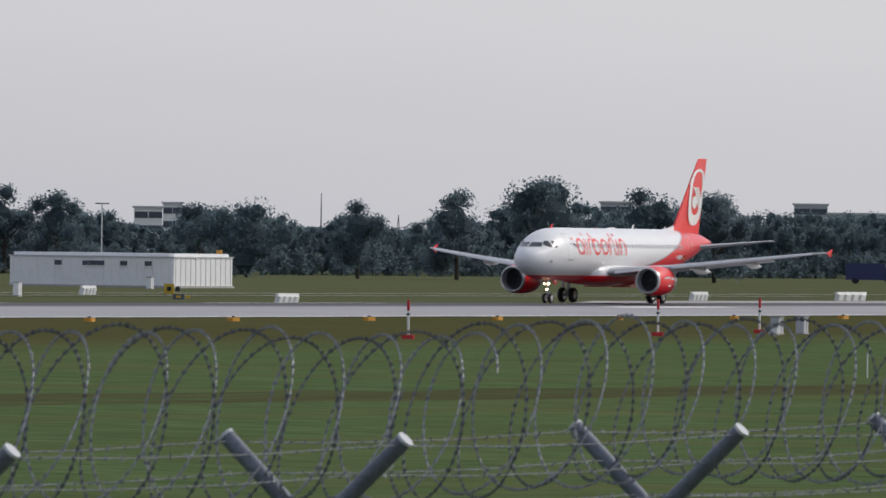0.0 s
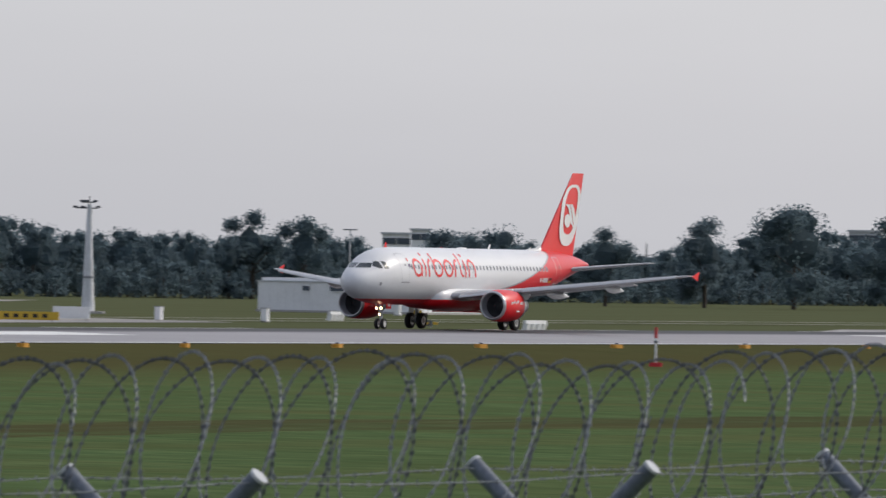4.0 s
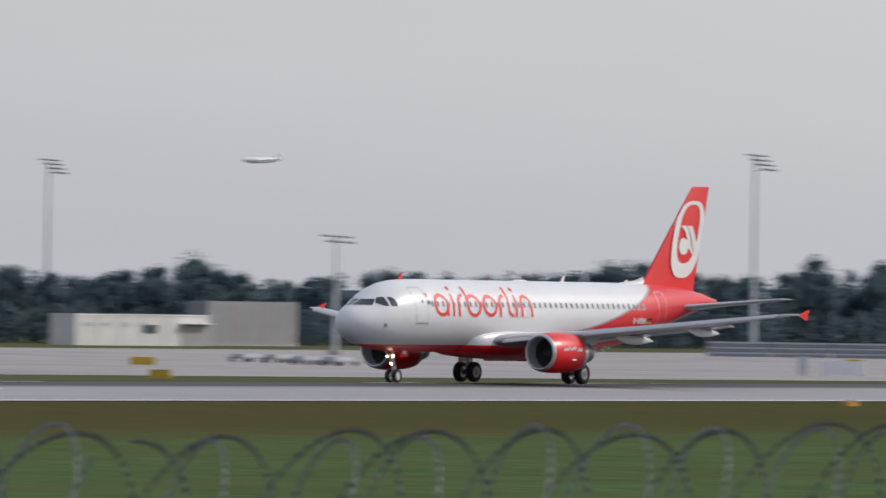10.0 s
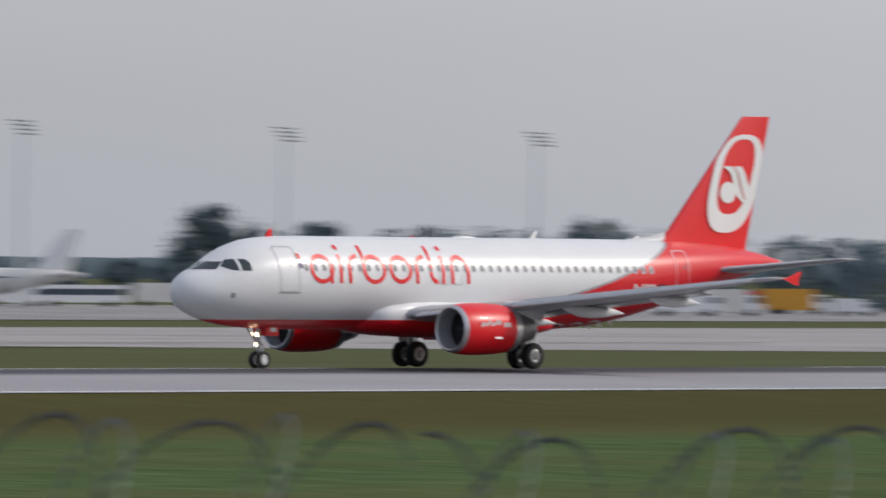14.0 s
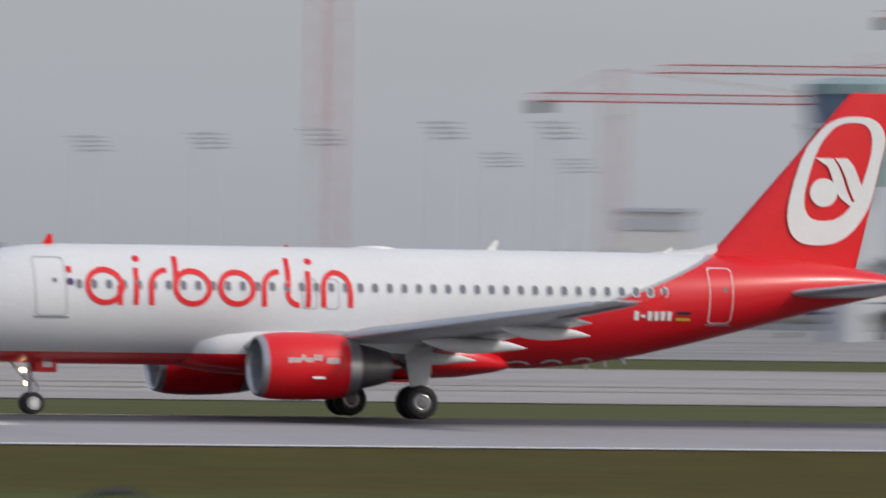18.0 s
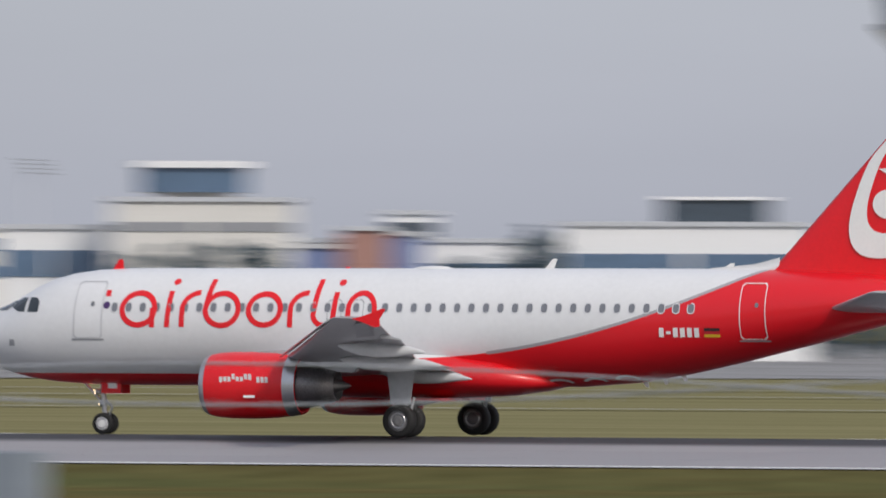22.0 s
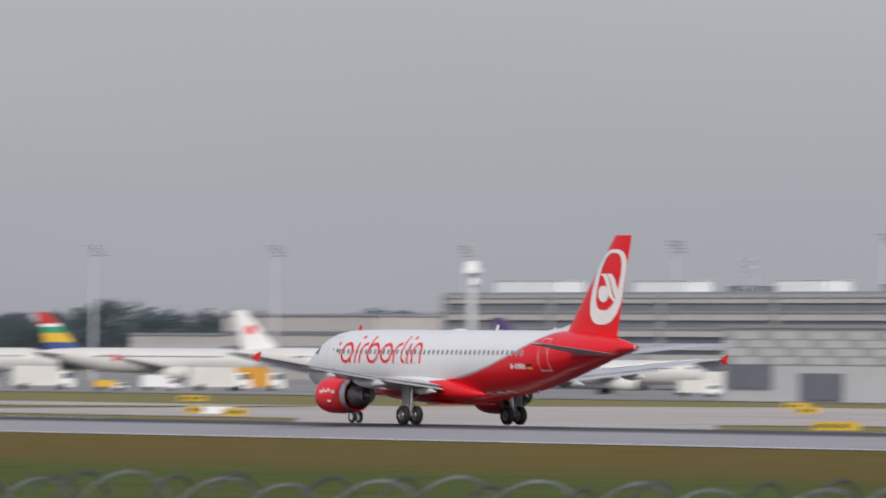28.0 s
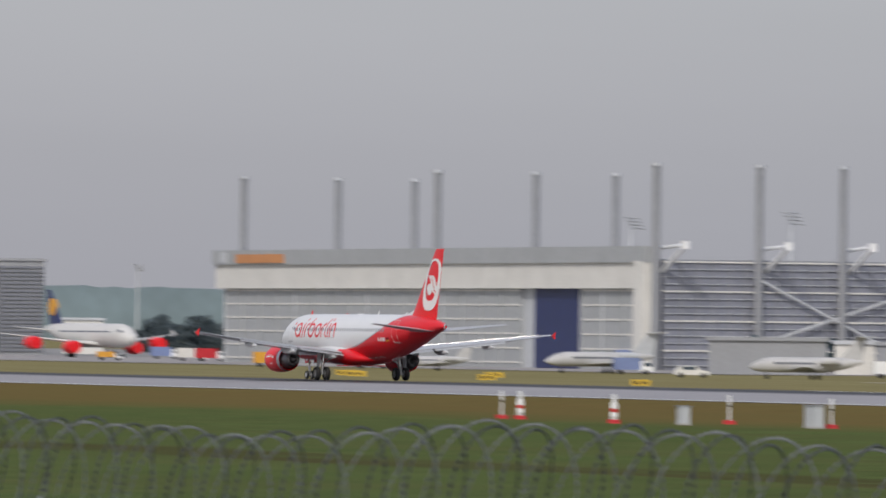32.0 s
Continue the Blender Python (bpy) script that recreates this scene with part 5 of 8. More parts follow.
# ---------- terminal side ----------
def tower_crane(az, d, el_jib, az_a, az_b, heavy=1.0):
    """Red lattice tower crane: mast, jib, counter-jib and its weight."""
    x, y = polar(az, d)
    zj = EYE.z + d * math.tan(radians(el_jib)) - GROUND
    c = thing("tower_crane", "faded red lattice tower crane", "crane", (x, y, GROUND), radians(-az), group="tower cranes")
    s = 1.1 * heavy
    sh = Shape()
    for a, b in ((-s, -s), (s, -s), (s, s), (-s, s)):
        sh.tube((a, b, 0), (a, b, zj), 0.16 * heavy, n=5)
    part("mast", sh, CRANERED, c)
    br = Shape()
    k = 0
    z = 0.0
    while z < zj - 2.4:
        q = 1 if k % 2 else -1
        br.tube((-s * q, -s, z), (s * q, -s, z + 2.4), 0.09, n=4)
        br.tube((-s, -s * q, z), (-s, s * q, z + 2.4), 0.09, n=4)
        z += 2.4
        k += 1
    part("mast_bracing", br, CRANERED, c)
    xa, xb = d * radians(az_a - az), d * radians(az_b - az)
    j = Shape().tube((xa, -0.7, zj), (xb, -0.7, zj), 0.14, n=5).tube((xa, 0.7, zj), (xb, 0.7, zj), 0.14, n=5).tube((xa * 0.97, 0, zj + 1.5), (xb * 0.97, 0, zj + 1.5), 0.14, n=5)
    n = int(abs(xb - xa) / 2.2)
    for i in range(n):
        u, v = xa + (xb - xa) * i / n, xa + (xb - xa) * (i + 1) / n
        j.tube((u, -0.7, zj), ((u + v) / 2, 0, zj + 1.5), 0.07, n=4).tube(((u + v) / 2, 0, zj + 1.5), (v, -0.7, zj), 0.07, n=4)
    part("jib", j, CRANERED, c)
    part("cab", Shape().box((1.6, -1.3, zj - 1.4), (1.8, 1.8, 2.2), chamfer=0.3), OFFWHITE, c, "pale driver's cab")
    part("counterweight", Shape().box((xb * 0.94, 0, zj - 1.0), (3.0, 1.6, 2.4), chamfer=0.2), DARK, c)
    part("apex", Shape().tube((-0.8, 0, zj), (0, 0, zj + 6), 0.14, n=5).tube((0.8, 0, zj), (0, 0, zj + 6), 0.14, n=5).tube((0, 0, zj + 6), (xa * 0.6, 0, zj + 1.5), 0.06, n=4).tube((0, 0, zj + 6), (xb * 0.85, 0, zj + 0.4), 0.06, n=4), CRANERED, c)


tower_crane(22.44, 1850, 1.66, 25.0, 21.85)
tower_crane(24.62, 1900, 1.72, 22.3, 25.4)
tower_crane(23.38, 1800, 1.32, 20.5, 24.15)
tower_crane(20.27, 1750, 1.14, 22.4, 19.8)
tower_crane(18.56, 1500, 1.95, 21.0, 17.6, 1.5)
tower_crane(25.9, 1950, 1.49, 22.8, 26.6)


def apron_tower():
    d, az = 1150, 21.72
    b = thing("apron_control_tower", "green-glazed apron control tower on a slim grey shaft", "control tower", (*polar(az, d), GROUND), radians(-az))
    z = lambda el: EYE.z + d * math.tan(radians(el)) - GROUND
    part("shaft", Shape().tube((-1.2, 0, 0), (-1.2, 0, z(0.68)), 2.6, 2.6, 16), PALE, b)
    def ring(r, zz):
        return [(r * math.cos(math.pi / 8 + math.pi / 4 * i), r * math.sin(math.pi / 8 + math.pi / 4 * i), zz) for i in range(8)]
    part("lower_storeys", Shape().loft([ring(5.2, z(0.66)), ring(6.3, z(1.0))], smooth=False), TEAL, b)
    part("ledge", Shape().loft([ring(6.9, z(1.0)), ring(6.9, z(1.03))], smooth=False), PALE, b)
    part("cab_glazing", Shape().loft([ring(6.1, z(1.03)), ring(6.7, z(1.2))], smooth=False), BLUEGLASS, b)
    part("cab_roof", Shape().loft([ring(7.0, z(1.2)), ring(7.0, z(1.26)), ring(4.5, z(1.3))], smooth=False), TEAL, b)
    for i in range(8):
        a = math.pi / 8 + math.pi / 4 * i
        part("mullion", Shape().tube((6.1 * math.cos(a), 6.1 * math.sin(a), z(1.03)), (6.7 * math.cos(a), 6.7 * math.sin(a), z(1.2)), 0.12, n=5), PALE, b)
    part("roof_aerials", Shape().tube((1, 0, z(1.29)), (1, 0, z(1.45)), 0.08, n=5).tube((-1.5, 0, z(1.29)), (-1.5, 0, z(1.40)), 0.08, n=5), REDPAINT, b)


apron_tower()
far_block(23.59, 24.21, 0.43, 1300, DARK, "dark metal plant building", 0)
far_block(20.3, 20.73, 0.49, 1250, OFFWHITE, "small white building with a flat roof", 1, glass=PALE)
far_block(21.0, 26.0, 0.13, 1500, GREY, "long low grey terminal wing", 1, "terminal_wing")
far_block(10.5, 19.5, 0.12, 1500, PALE, "long low grey terminal pier", 1, "terminal_wing")


def zat(y0, az, el):
    """Height of a sight line at a bearing and rise where it meets the plane y0."""
    return EYE.z + y0 / math.cos(radians(az)) * math.tan(radians(el))


def xat(y0, az):
    return y0 * math.tan(radians(az))


# white hall with a glazed lower storey and a sloping truss
Y0 = 900
hall = face_building("white_hall", "white flat-roofed hall with a glazed lower storey", "building", xat(Y0, 2.6), xat(Y0, 4.62), Y0, 40, zat(Y0, 3.5, 0.89), OFFWHITE)
band(hall, "glazing", 8.2, 11.6, GLASS, x1=hall["half"] * 0.75)
band(hall, "glazing", 1.0, 7.6, TEAL, x1=hall["half"] * 0.75)
band(hall, "parapet", 13.6, 14.4, WHITE)
band(hall, "ledge", 11.8, 12.2, PALE, proud=0.5)
for i in range(9):
    part("mullion", Shape().box((-hall["half"] + 1 + i * 3.2, -0.25, 6.2), (0.22, 0.3, 10.6)), PALE, hall)
wing = face_building("terminal_annex", "low offwhite annex of the hall", "building", xat(Y0, 4.64), xat(Y0, 4.85), Y0 - 6, 30, zat(Y0, 4.6, 0.59), OFFWHITE)
window_row(wing, 4.5, 6.5, -wing["half"] + 0.4, wing["half"] - 0.4, 2)
lou = face_building("louvred_hall", "low grey hall with a dark glazed base", "building", xat(Y0, 0.95), xat(Y0, 2.56), Y0 + 5, 40, zat(Y0, 2.2, 0.545), SLATE)
band(lou, "glazing", 1.0, 9.5, GLASS)
band(lou, "ledge", 9.5, 10.0, SLATE, proud=0.6)
truss = thing("sloping_truss", "dark sloping steel truss above the hall roof", "truss", (xat(Y0, 3.1), Y0 + 12, zat(Y0, 3.1, 0.88)))
tx, tz = xat(Y0, 4.85) - xat(Y0, 3.1), zat(Y0, 4.85, 1.53) - zat(Y0, 3.1, 0.90)
sh = Shape().tube((0, 0, 0), (tx, 0, tz), 0.35, n=6).tube((0, 2, 0.2), (tx, 2, tz + 0.2), 0.35, n=6).tube((1, 1, -1.6), (tx, 1, tz - 2.0), 0.3, n=6)
part("chords", sh, GREY, truss)
sh = Shape()
for i in range(14):
    a, b_ = i / 14, (i + 1) / 14
    sh.tube((tx * a, 0, tz * a), (tx * (a + b_) / 2, 1, tz * (a + b_) / 2 - 1.7), 0.16, n=4).tube((tx * (a + b_) / 2, 1, tz * (a + b_) / 2 - 1.7), (tx * b_, 2, tz * b_), 0.16, n=4)
part("web_bars", sh, GREY, truss)
part("prop", Shape().tube((tx, 1, tz - 1), (tx, 1, -zat(Y0, 3.1, 0.88) + GROUND), 0.35, n=8), PALE, truss)

# green glass office slab
Y0 = 1000
gl = face_building("glass_office_slab", "long green glass office building with banded floors", "building", xat(Y0, -6.3), xat(Y0, -0.52), Y0, 24, zat(Y0, -3, 0.965), PALE)
zt = zat(Y0, -3, 0.965) - GROUND
for k in range(15):
    z0 = zt - 0.9 - (k + 1) * 1.29
    if z0 < 0.3:
        break
    for i in range(15):
        w = 2 * gl["half"] / 15
        part("glazing_panel", Shape().box((-gl["half"] + (i + 0.5) * w, -0.12, z0 + 0.7), (w * 0.985, 0.24, 1.08)), TEAL if k < 4 else FROST, gl)
    band(gl, "floor_edge", z0 - 0.06, z0 + 0.1, DARK if k < 4 else GREY, proud=0.4)
band(gl, "roof_edge", zt - 0.8, zt + 0.1, GREY, proud=0.5)
# stepped terminal blocks beside the glass slab
tb = far_block(-0.46, 0.20, 0.58, 1120, PALE, "pale low terminal block with a curved white awning", 1, glass=TEAL, sill=2.2, tall=1.4)
n = 12
part("awning", Shape().loft([[(-2 + 9.5 * i / n, y, tb["top"] + 0.15 + z + 0.75 * math.sin(math.pi * i / n)) for y, z in ((-2, 0), (8, 0), (8, 0.3), (-2, 0.3))] for i in range(n + 1)], smooth=False), WHITE, tb, "curved white awning")
part("canopy", Shape().box((1.5, -2.0, tb["top"] - 4.8), (8.5, 4.0, 1.1)), SLATE, tb, "dark entrance canopy")
tb = far_block(0.21, 1.17, 0.64, 1118, PALE, "pale terminal block with a green window band", 1, glass=TEAL, sill=1.2, tall=0.9)
part("dark_window", Shape().box((-6.2, -0.2, tb["top"] - 3.0), (4.6, 0.4, 1.6)), BLUEGLASS, tb)
part("dark_window", Shape().box((1.5, -0.2, tb["top"] - 3.0), (3.0, 0.4, 1.5)), GREY, tb)
part("ledge", Shape().box((-0.5, -0.5, tb["top"] - 4.6), (18, 1.0, 0.45)), WHITE, tb, "white ledge")
part("lower_front", Shape().box((0, -1.0, (tb["top"] - 5.2) / 2), (18.4, 2.0, tb["top"] - 5.2)), SLATE, tb, "dark lower front")
tb = far_block(1.18, 2.56, 0.755, 1122, PALE, "pale terminal block with a louvred upper storey", 0)
part("fascia", Shape().box((0, -0.4, tb["top"] - 0.5), (27, 0.8, 0.8)), WHITE, tb, "white roof fascia")
part("roof_edge", Shape().box((0.6, -0.3, tb["top"] + 0.75), (25, 1.4, 0.45)), GREY, tb)
for k in range(6):
    part("louvre", Shape().box((0.8, -0.25, tb["top"] - 1.5 - k * 0.42), (24.5, 0.5, 0.22)), GREY, tb)
mast_at(1.44, 1.335)
far_block(-6.75, -6.35, 0.74, 1060, OFFWHITE, "narrow offwhite building between the terminals", 3)
far_block(-6.2, -5.87, 0.54, 960, ORANGE, "orange freight box stack", 0, "freight_stack")
far_block(-5.85, -5.5, 0.53, 965, WHITE, "white freight box stack", 0, "freight_stack")


def wavy_terminal():
    """Terminal with a row of white half-shell roof lights over banded louvred floors."""
    y0 = 900
    x0, x1 = xat(y0, -13.5), xat(y0, -6.82)
    zb, ztp = zat(y0, -10, 0.965), zat(y0, -10, 1.285)
    t = face_building("wavy_roof_terminal", "terminal with white shell roof lights and louvred floors", "terminal", x0, x1, y0, 60, zb, GREY)
    zz = zb - GROUND
    n = 7
    w = (x1 - x0) / n
    rise = ztp - zb
    for i in range(n):
        xa = -t["half"] + i * w
        # vaulted shell, its front rim swelling round the roof light
        rings = []
        for yy, f in ((-0.2, 1.0), (45.0, 0.97)):
            arch = [(xa + w * (0.02 + 0.96 * k / 10), yy, zz + rise * f * (0.975 + 0.025 * math.sin(math.pi * k / 10))) for k in range(11)]
            rings.append(arch + [(xa + w * 0.98, yy, zz), (xa + w * 0.02, yy, zz)])
        part("roof_shell", Shape().loft(rings, smooth=False), WHITE, t, "white metal roof shell")
        curve = [(xa + w * (0.34 + 0.47 * u), zz + 0.2 + (rise * 0.90) * math.sin(u * math.pi / 2) ** 0.9) for u in [k / 12 for k in range(13)]]
        tri = [(px, -0.45, pz) for px, pz in curve] + [(xa + 0.88 * w, -0.45, zz + rise * 0.6), (xa + 0.91 * w, -0.45, zz + 0.2)]
        sail = part("roof_light", Shape().prism(tri, (0, 0.2, 0)), BLUEGLASS, t, "blue curved roof light")
        rim = Shape()
        for (pa, za), (pb, zb2) in zip(curve, curve[1:]):
            rim.tube((pa - 0.5, -0.7, za + 0.25), (pb - 0.5, -0.7, zb2 + 0.25), 0.55, n=8)
        part("rim", rim, WHITE, sail, "white rounded rim")
        for f in (0.3, 0.55, 0.8):
            part("glazing_bar", Shape().box((xa + (0.60 + 0.1 * f) * w, -0.52, zz + rise * f * 0.9), (w * 0.44 * (1.1 - f), 0.1, 0.1)), PALE, sail)
    band(t, "roof_beam", zz - 0.5, zz + 0.2, PALE, proud=0.9)
    # slate strip colours in the shade below the roof beam
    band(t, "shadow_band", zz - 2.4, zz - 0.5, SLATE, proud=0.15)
    xs = xat(y0, -11.3) - (x0 + x1) / 2
    for k in range(5):
        z0 = zz - 4.6 - k * 2.2
        if z0 < 0.8:
            break
        band(t, "spandrel", z0, z0 + 0.7, DOORGREY if k % 2 else GREY, x1=xs, proud=0.5)
        band(t, "glazing_band", z0 + 0.7, z0 + 2.2, ENDGLASS if k % 2 else SLATE, x1=xs, proud=0.2)
        for q in (1.05, 1.45, 1.85):
            band(t, "blind_rail", z0 + q, z0 + q + 0.11, DOORGREY, x1=xs, proud=0.3)
    for k in range(16):
        z0 = zz - 3.1 - k * 0.72
        if z0 < 0.8:
            break
        band(t, "louvre", z0, z0 + 0.17, PALE, x0=xs, proud=0.35)
    band(t, "dark_wall", 0.8, zz - 2.4, ENDGLASS, x0=xs, proud=0.12)
    part("dark_stair_box", Shape().box((xat(y0, -10.82) - (x0 + x1) / 2, -1.0, zz * 0.62), (11.5, 2.0, 5.6), chamfer=0.4), DARK, t, "dark glazed stair box")
    part("stair_box_light", Shape().box((xat(y0, -10.82) - (x0 + x1) / 2, -2.1, zz * 0.60), (8.6, 0.2, 1.7)), PALE, t)
    pxl, pxr, pxe = (xat(y0, a) - (x0 + x1) / 2 for a in (-9.42, -8.78, -8.45))
    pt = zz - 1.9
    pf = part("portal_beam", Shape().box(((pxl + pxe) / 2, -1.65, pt + 1.35), (pxe - pxl + 6, 3.2, 2.7), chamfer=0.05), OFFWHITE, t, "offwhite portal beam")
    for px_, pw in ((pxl, 4.2), (pxr, 4.4)):
        part("portal_pier", Shape().box((px_, -1.6, pt / 2), (pw, 3.0, pt), chamfer=0.05), OFFWHITE, t, "offwhite portal pier")
    part("portal_glazing", Shape().box(((pxl + pxr) / 2, -0.9, pt / 2), (pxr - pxl - 4.3, 0.4, pt * 0.98)), ENDGLASS, pf)
    part("eaves_end", Shape().prism([(t["half"], -4, zz), (t["half"] + 2.5, -4, zz + 0.4), (t["half"] + 2.5, 40, zz + 0.4), (t["half"], 40, zz)], (0, 0, -0.5)), WHITE, t)
    part("lounge_awning", Shape().box((xat(y0, -10.7) - (x0 + x1) / 2, -2.5, zz * 0.36), (17, 4, 0.5)), REDPAINT, t, "faded red awning")


wavy_terminal()


def control_tower():
    d, az = 1800, -17.0
    z = lambda el: EYE.z + d * math.tan(radians(el)) - GROUND
    b = thing("control_tower", "tall pale concrete control tower with a dark flared cab", "control tower", (*polar(az, d), GROUND), radians(-az))
    def ring(r, zz, n=16):
        return [(r * math.cos(2 * math.pi * i / n), r * math.sin(2 * math.pi * i / n), zz) for i in range(n)]
    part("shaft", Shape().loft([ring(6.0, 0), ring(5.7, z(1.2)), ring(5.6, z(1.5))]), OFFWHITE, b)
    part("stair_tower", Shape().box((4.4, 2, z(1.45) / 2), (4.0, 5, z(1.45))), PALE, b)
    part("flare", Shape().loft([ring(5.8, z(1.5)), ring(8.4, z(1.58)), ring(11.2, z(1.66))]), PALE, b)
    part("gallery", Shape().loft([ring(11.4, z(1.66)), ring(11.4, z(1.70))]), DARK, b)
    part("cab_glazing", Shape().loft([ring(9.5, z(1.70)), ring(11.0, z(1.95))]), BLUEGLASS, b)
    part("roof", Shape().loft([ring(11.6, z(1.95)), ring(11.6, z(2.0)), ring(6, z(2.08))]), OFFWHITE, b)


control_tower()
for az0, az1, el, m in ((-15.23, -14.98, 0.52, PALE), (-14.72, -14.45, 0.555, PALE), (-14.4, -13.9, 0.49, OFFWHITE), (-13.85, -13.6, 0.5, PALE), (-16.1, -15.4, 0.36, OFFWHITE)):
    far_block(az0, az1, el, 2300, m, "distant pale tower block in haze", 5, "tower_block")


# red and blue weakened by haze, mixed into the colours themselves
HAZEDRED = mat("faded_red_banner", (0.36, 0.20, 0.17), 0.7, var=0.1, scale=0.3)
HAZEDBLUE = mat("faded_blue_banner", (0.17, 0.22, 0.40), 0.7, var=0.1, scale=0.3)


def office_group():
    a = far_block(-21.92, -20.84, 0.64, 1000, OFFWHITE, "white stepped building with a viewing storey", 1, "white_office", GREY, 2.6, 1.0)
    t = a["top"]
    part("viewing_storey", Shape().box((-1.0, 5, t + 2.3), (11.0, 8, 2.6), chamfer=0.6), BLUEGLASS, a, "dark glazed viewing storey")
    part("storey_roof", Shape().box((-1.0, 5, t + 3.9), (12.2, 9.2, 0.7), chamfer=0.6), WHITE, a)
    part("neck", Shape().box((-1.0, 5, t + 0.5), (8.0, 6, 1.4)), OFFWHITE, a)
    far_block(-22.6, -21.95, 0.475, 1010, WHITE, "white office wing with a blue glass band", 1, "white_office", BLUEGLASS, 3.6, 2.8)
    far_block(-20.8, -19.3, 0.40, 1030, WHITE, "white office wing with a blue glass band", 1, "white_office", BLUEGLASS, 3.6, 2.8)
    c = far_block(-19.25, -17.75, 0.50, 1020, WHITE, "white office block with a dark roof storey", 1, "white_office", BLUEGLASS, 4.2, 2.6)
    part("roof_storey", Shape().box((3, 6, c["top"] + 1.7), (11.2, 8, 2.4)), GLASS, c)
    part("roof_edge", Shape().box((3, 6, c["top"] + 3.0), (12, 9, 0.35)), WHITE, c)
    far_block(-26.92, -25.84, 0.53, 1110, WHITE, "white flat-roofed hall among the trees", 0, "white_hall")
    far_block(-27.6, -26.95, 0.41, 1110, WHITE, "low white hall with a dark base", 1, "white_hall")
    far_block(-24.45, -23.3, 0.505, 1130, OFFWHITE, "offwhite hall with a glazed front", 2, "white_hall", BLUEGLASS)
    far_block(-23.0, -21.95, 0.465, 1130, OFFWHITE, "long offwhite hall beside the offices", 2, "white_hall", BLUEGLASS)
    far_block(-29.55, -26.25, 0.36, 1180, OFFWHITE, "long white hall with a thin flat roof", 0, "white_hall")
    far_block(-26.2, -25.7, 0.53, 1150, WHITE, "white roof plant room", 0, "white_hall")
    far_block(-30.7, -29.6, 0.26, 1250, GREY, "long grey hall beyond the taxiway", 2, "grey_hall")
    # the shadow in the hall's open front is this block's navy colour
    far_block(-33.9, -33.3, 0.205, 1420, NAVY, "freight hall painted dark for its shaded open front", 0, "freight_hall")
    far_block(-36.0, -31.0, 0.07, 1400, GREY, "long low pale freight hall", 1, "freight_hall")
    far_block(-43.5, -40.5, 0.03, 1500, GREY, "long low grey hall", 1, "grey_hall")
    r = far_block(-31.9, -31.73, 0.39, 1350, OFFWHITE, "small pale lookout tower", 1, "lookout_tower")
    part("sign_panel", Shape().box((-4, 0, r["top"] - 2.2), (4.2, 0.4, 1.2)), REDPAINT, r, "red panel")
    far_block(-20.3, -20.0, 0.567, 1060, WHITE, "small white stair tower", 1, "white_office")
    far_block(-20.83, -20.57, 0.365, 1021, HAZEDBLUE, "haze-paled blue banner wall of the offices", 0, "banner_wall")
    far_block(-20.56, -20.28, 0.47, 1020, HAZEDRED, "haze-paled red banner wall of the offices", 0, "banner_wall")
    far_block(-20.27, -20.08, 0.44, 1021, HAZEDBLUE, "haze-paled blue banner wall of the offices", 0, "banner_wall")


office_group()


# ---------- long grey terminal ----------
PALETOWER = mat("pale_tower_concrete", (0.36, 0.36, 0.37), 0.85, var=0.08, scale=0.2)
TERMGREY = mat("beige_grey_cladding", (0.47, 0.45, 0.43), 0.7, var=0.08, scale=0.1)
LIGHTWALL = mat("pale_grey_wall_panels", (0.50, 0.51, 0.52), 0.7, var=0.07, scale=0.15)
DECKGLASS = mat("dull_strip_glazing", (0.19, 0.20, 0.225), 0.35, var=0.15, scale=0.2)


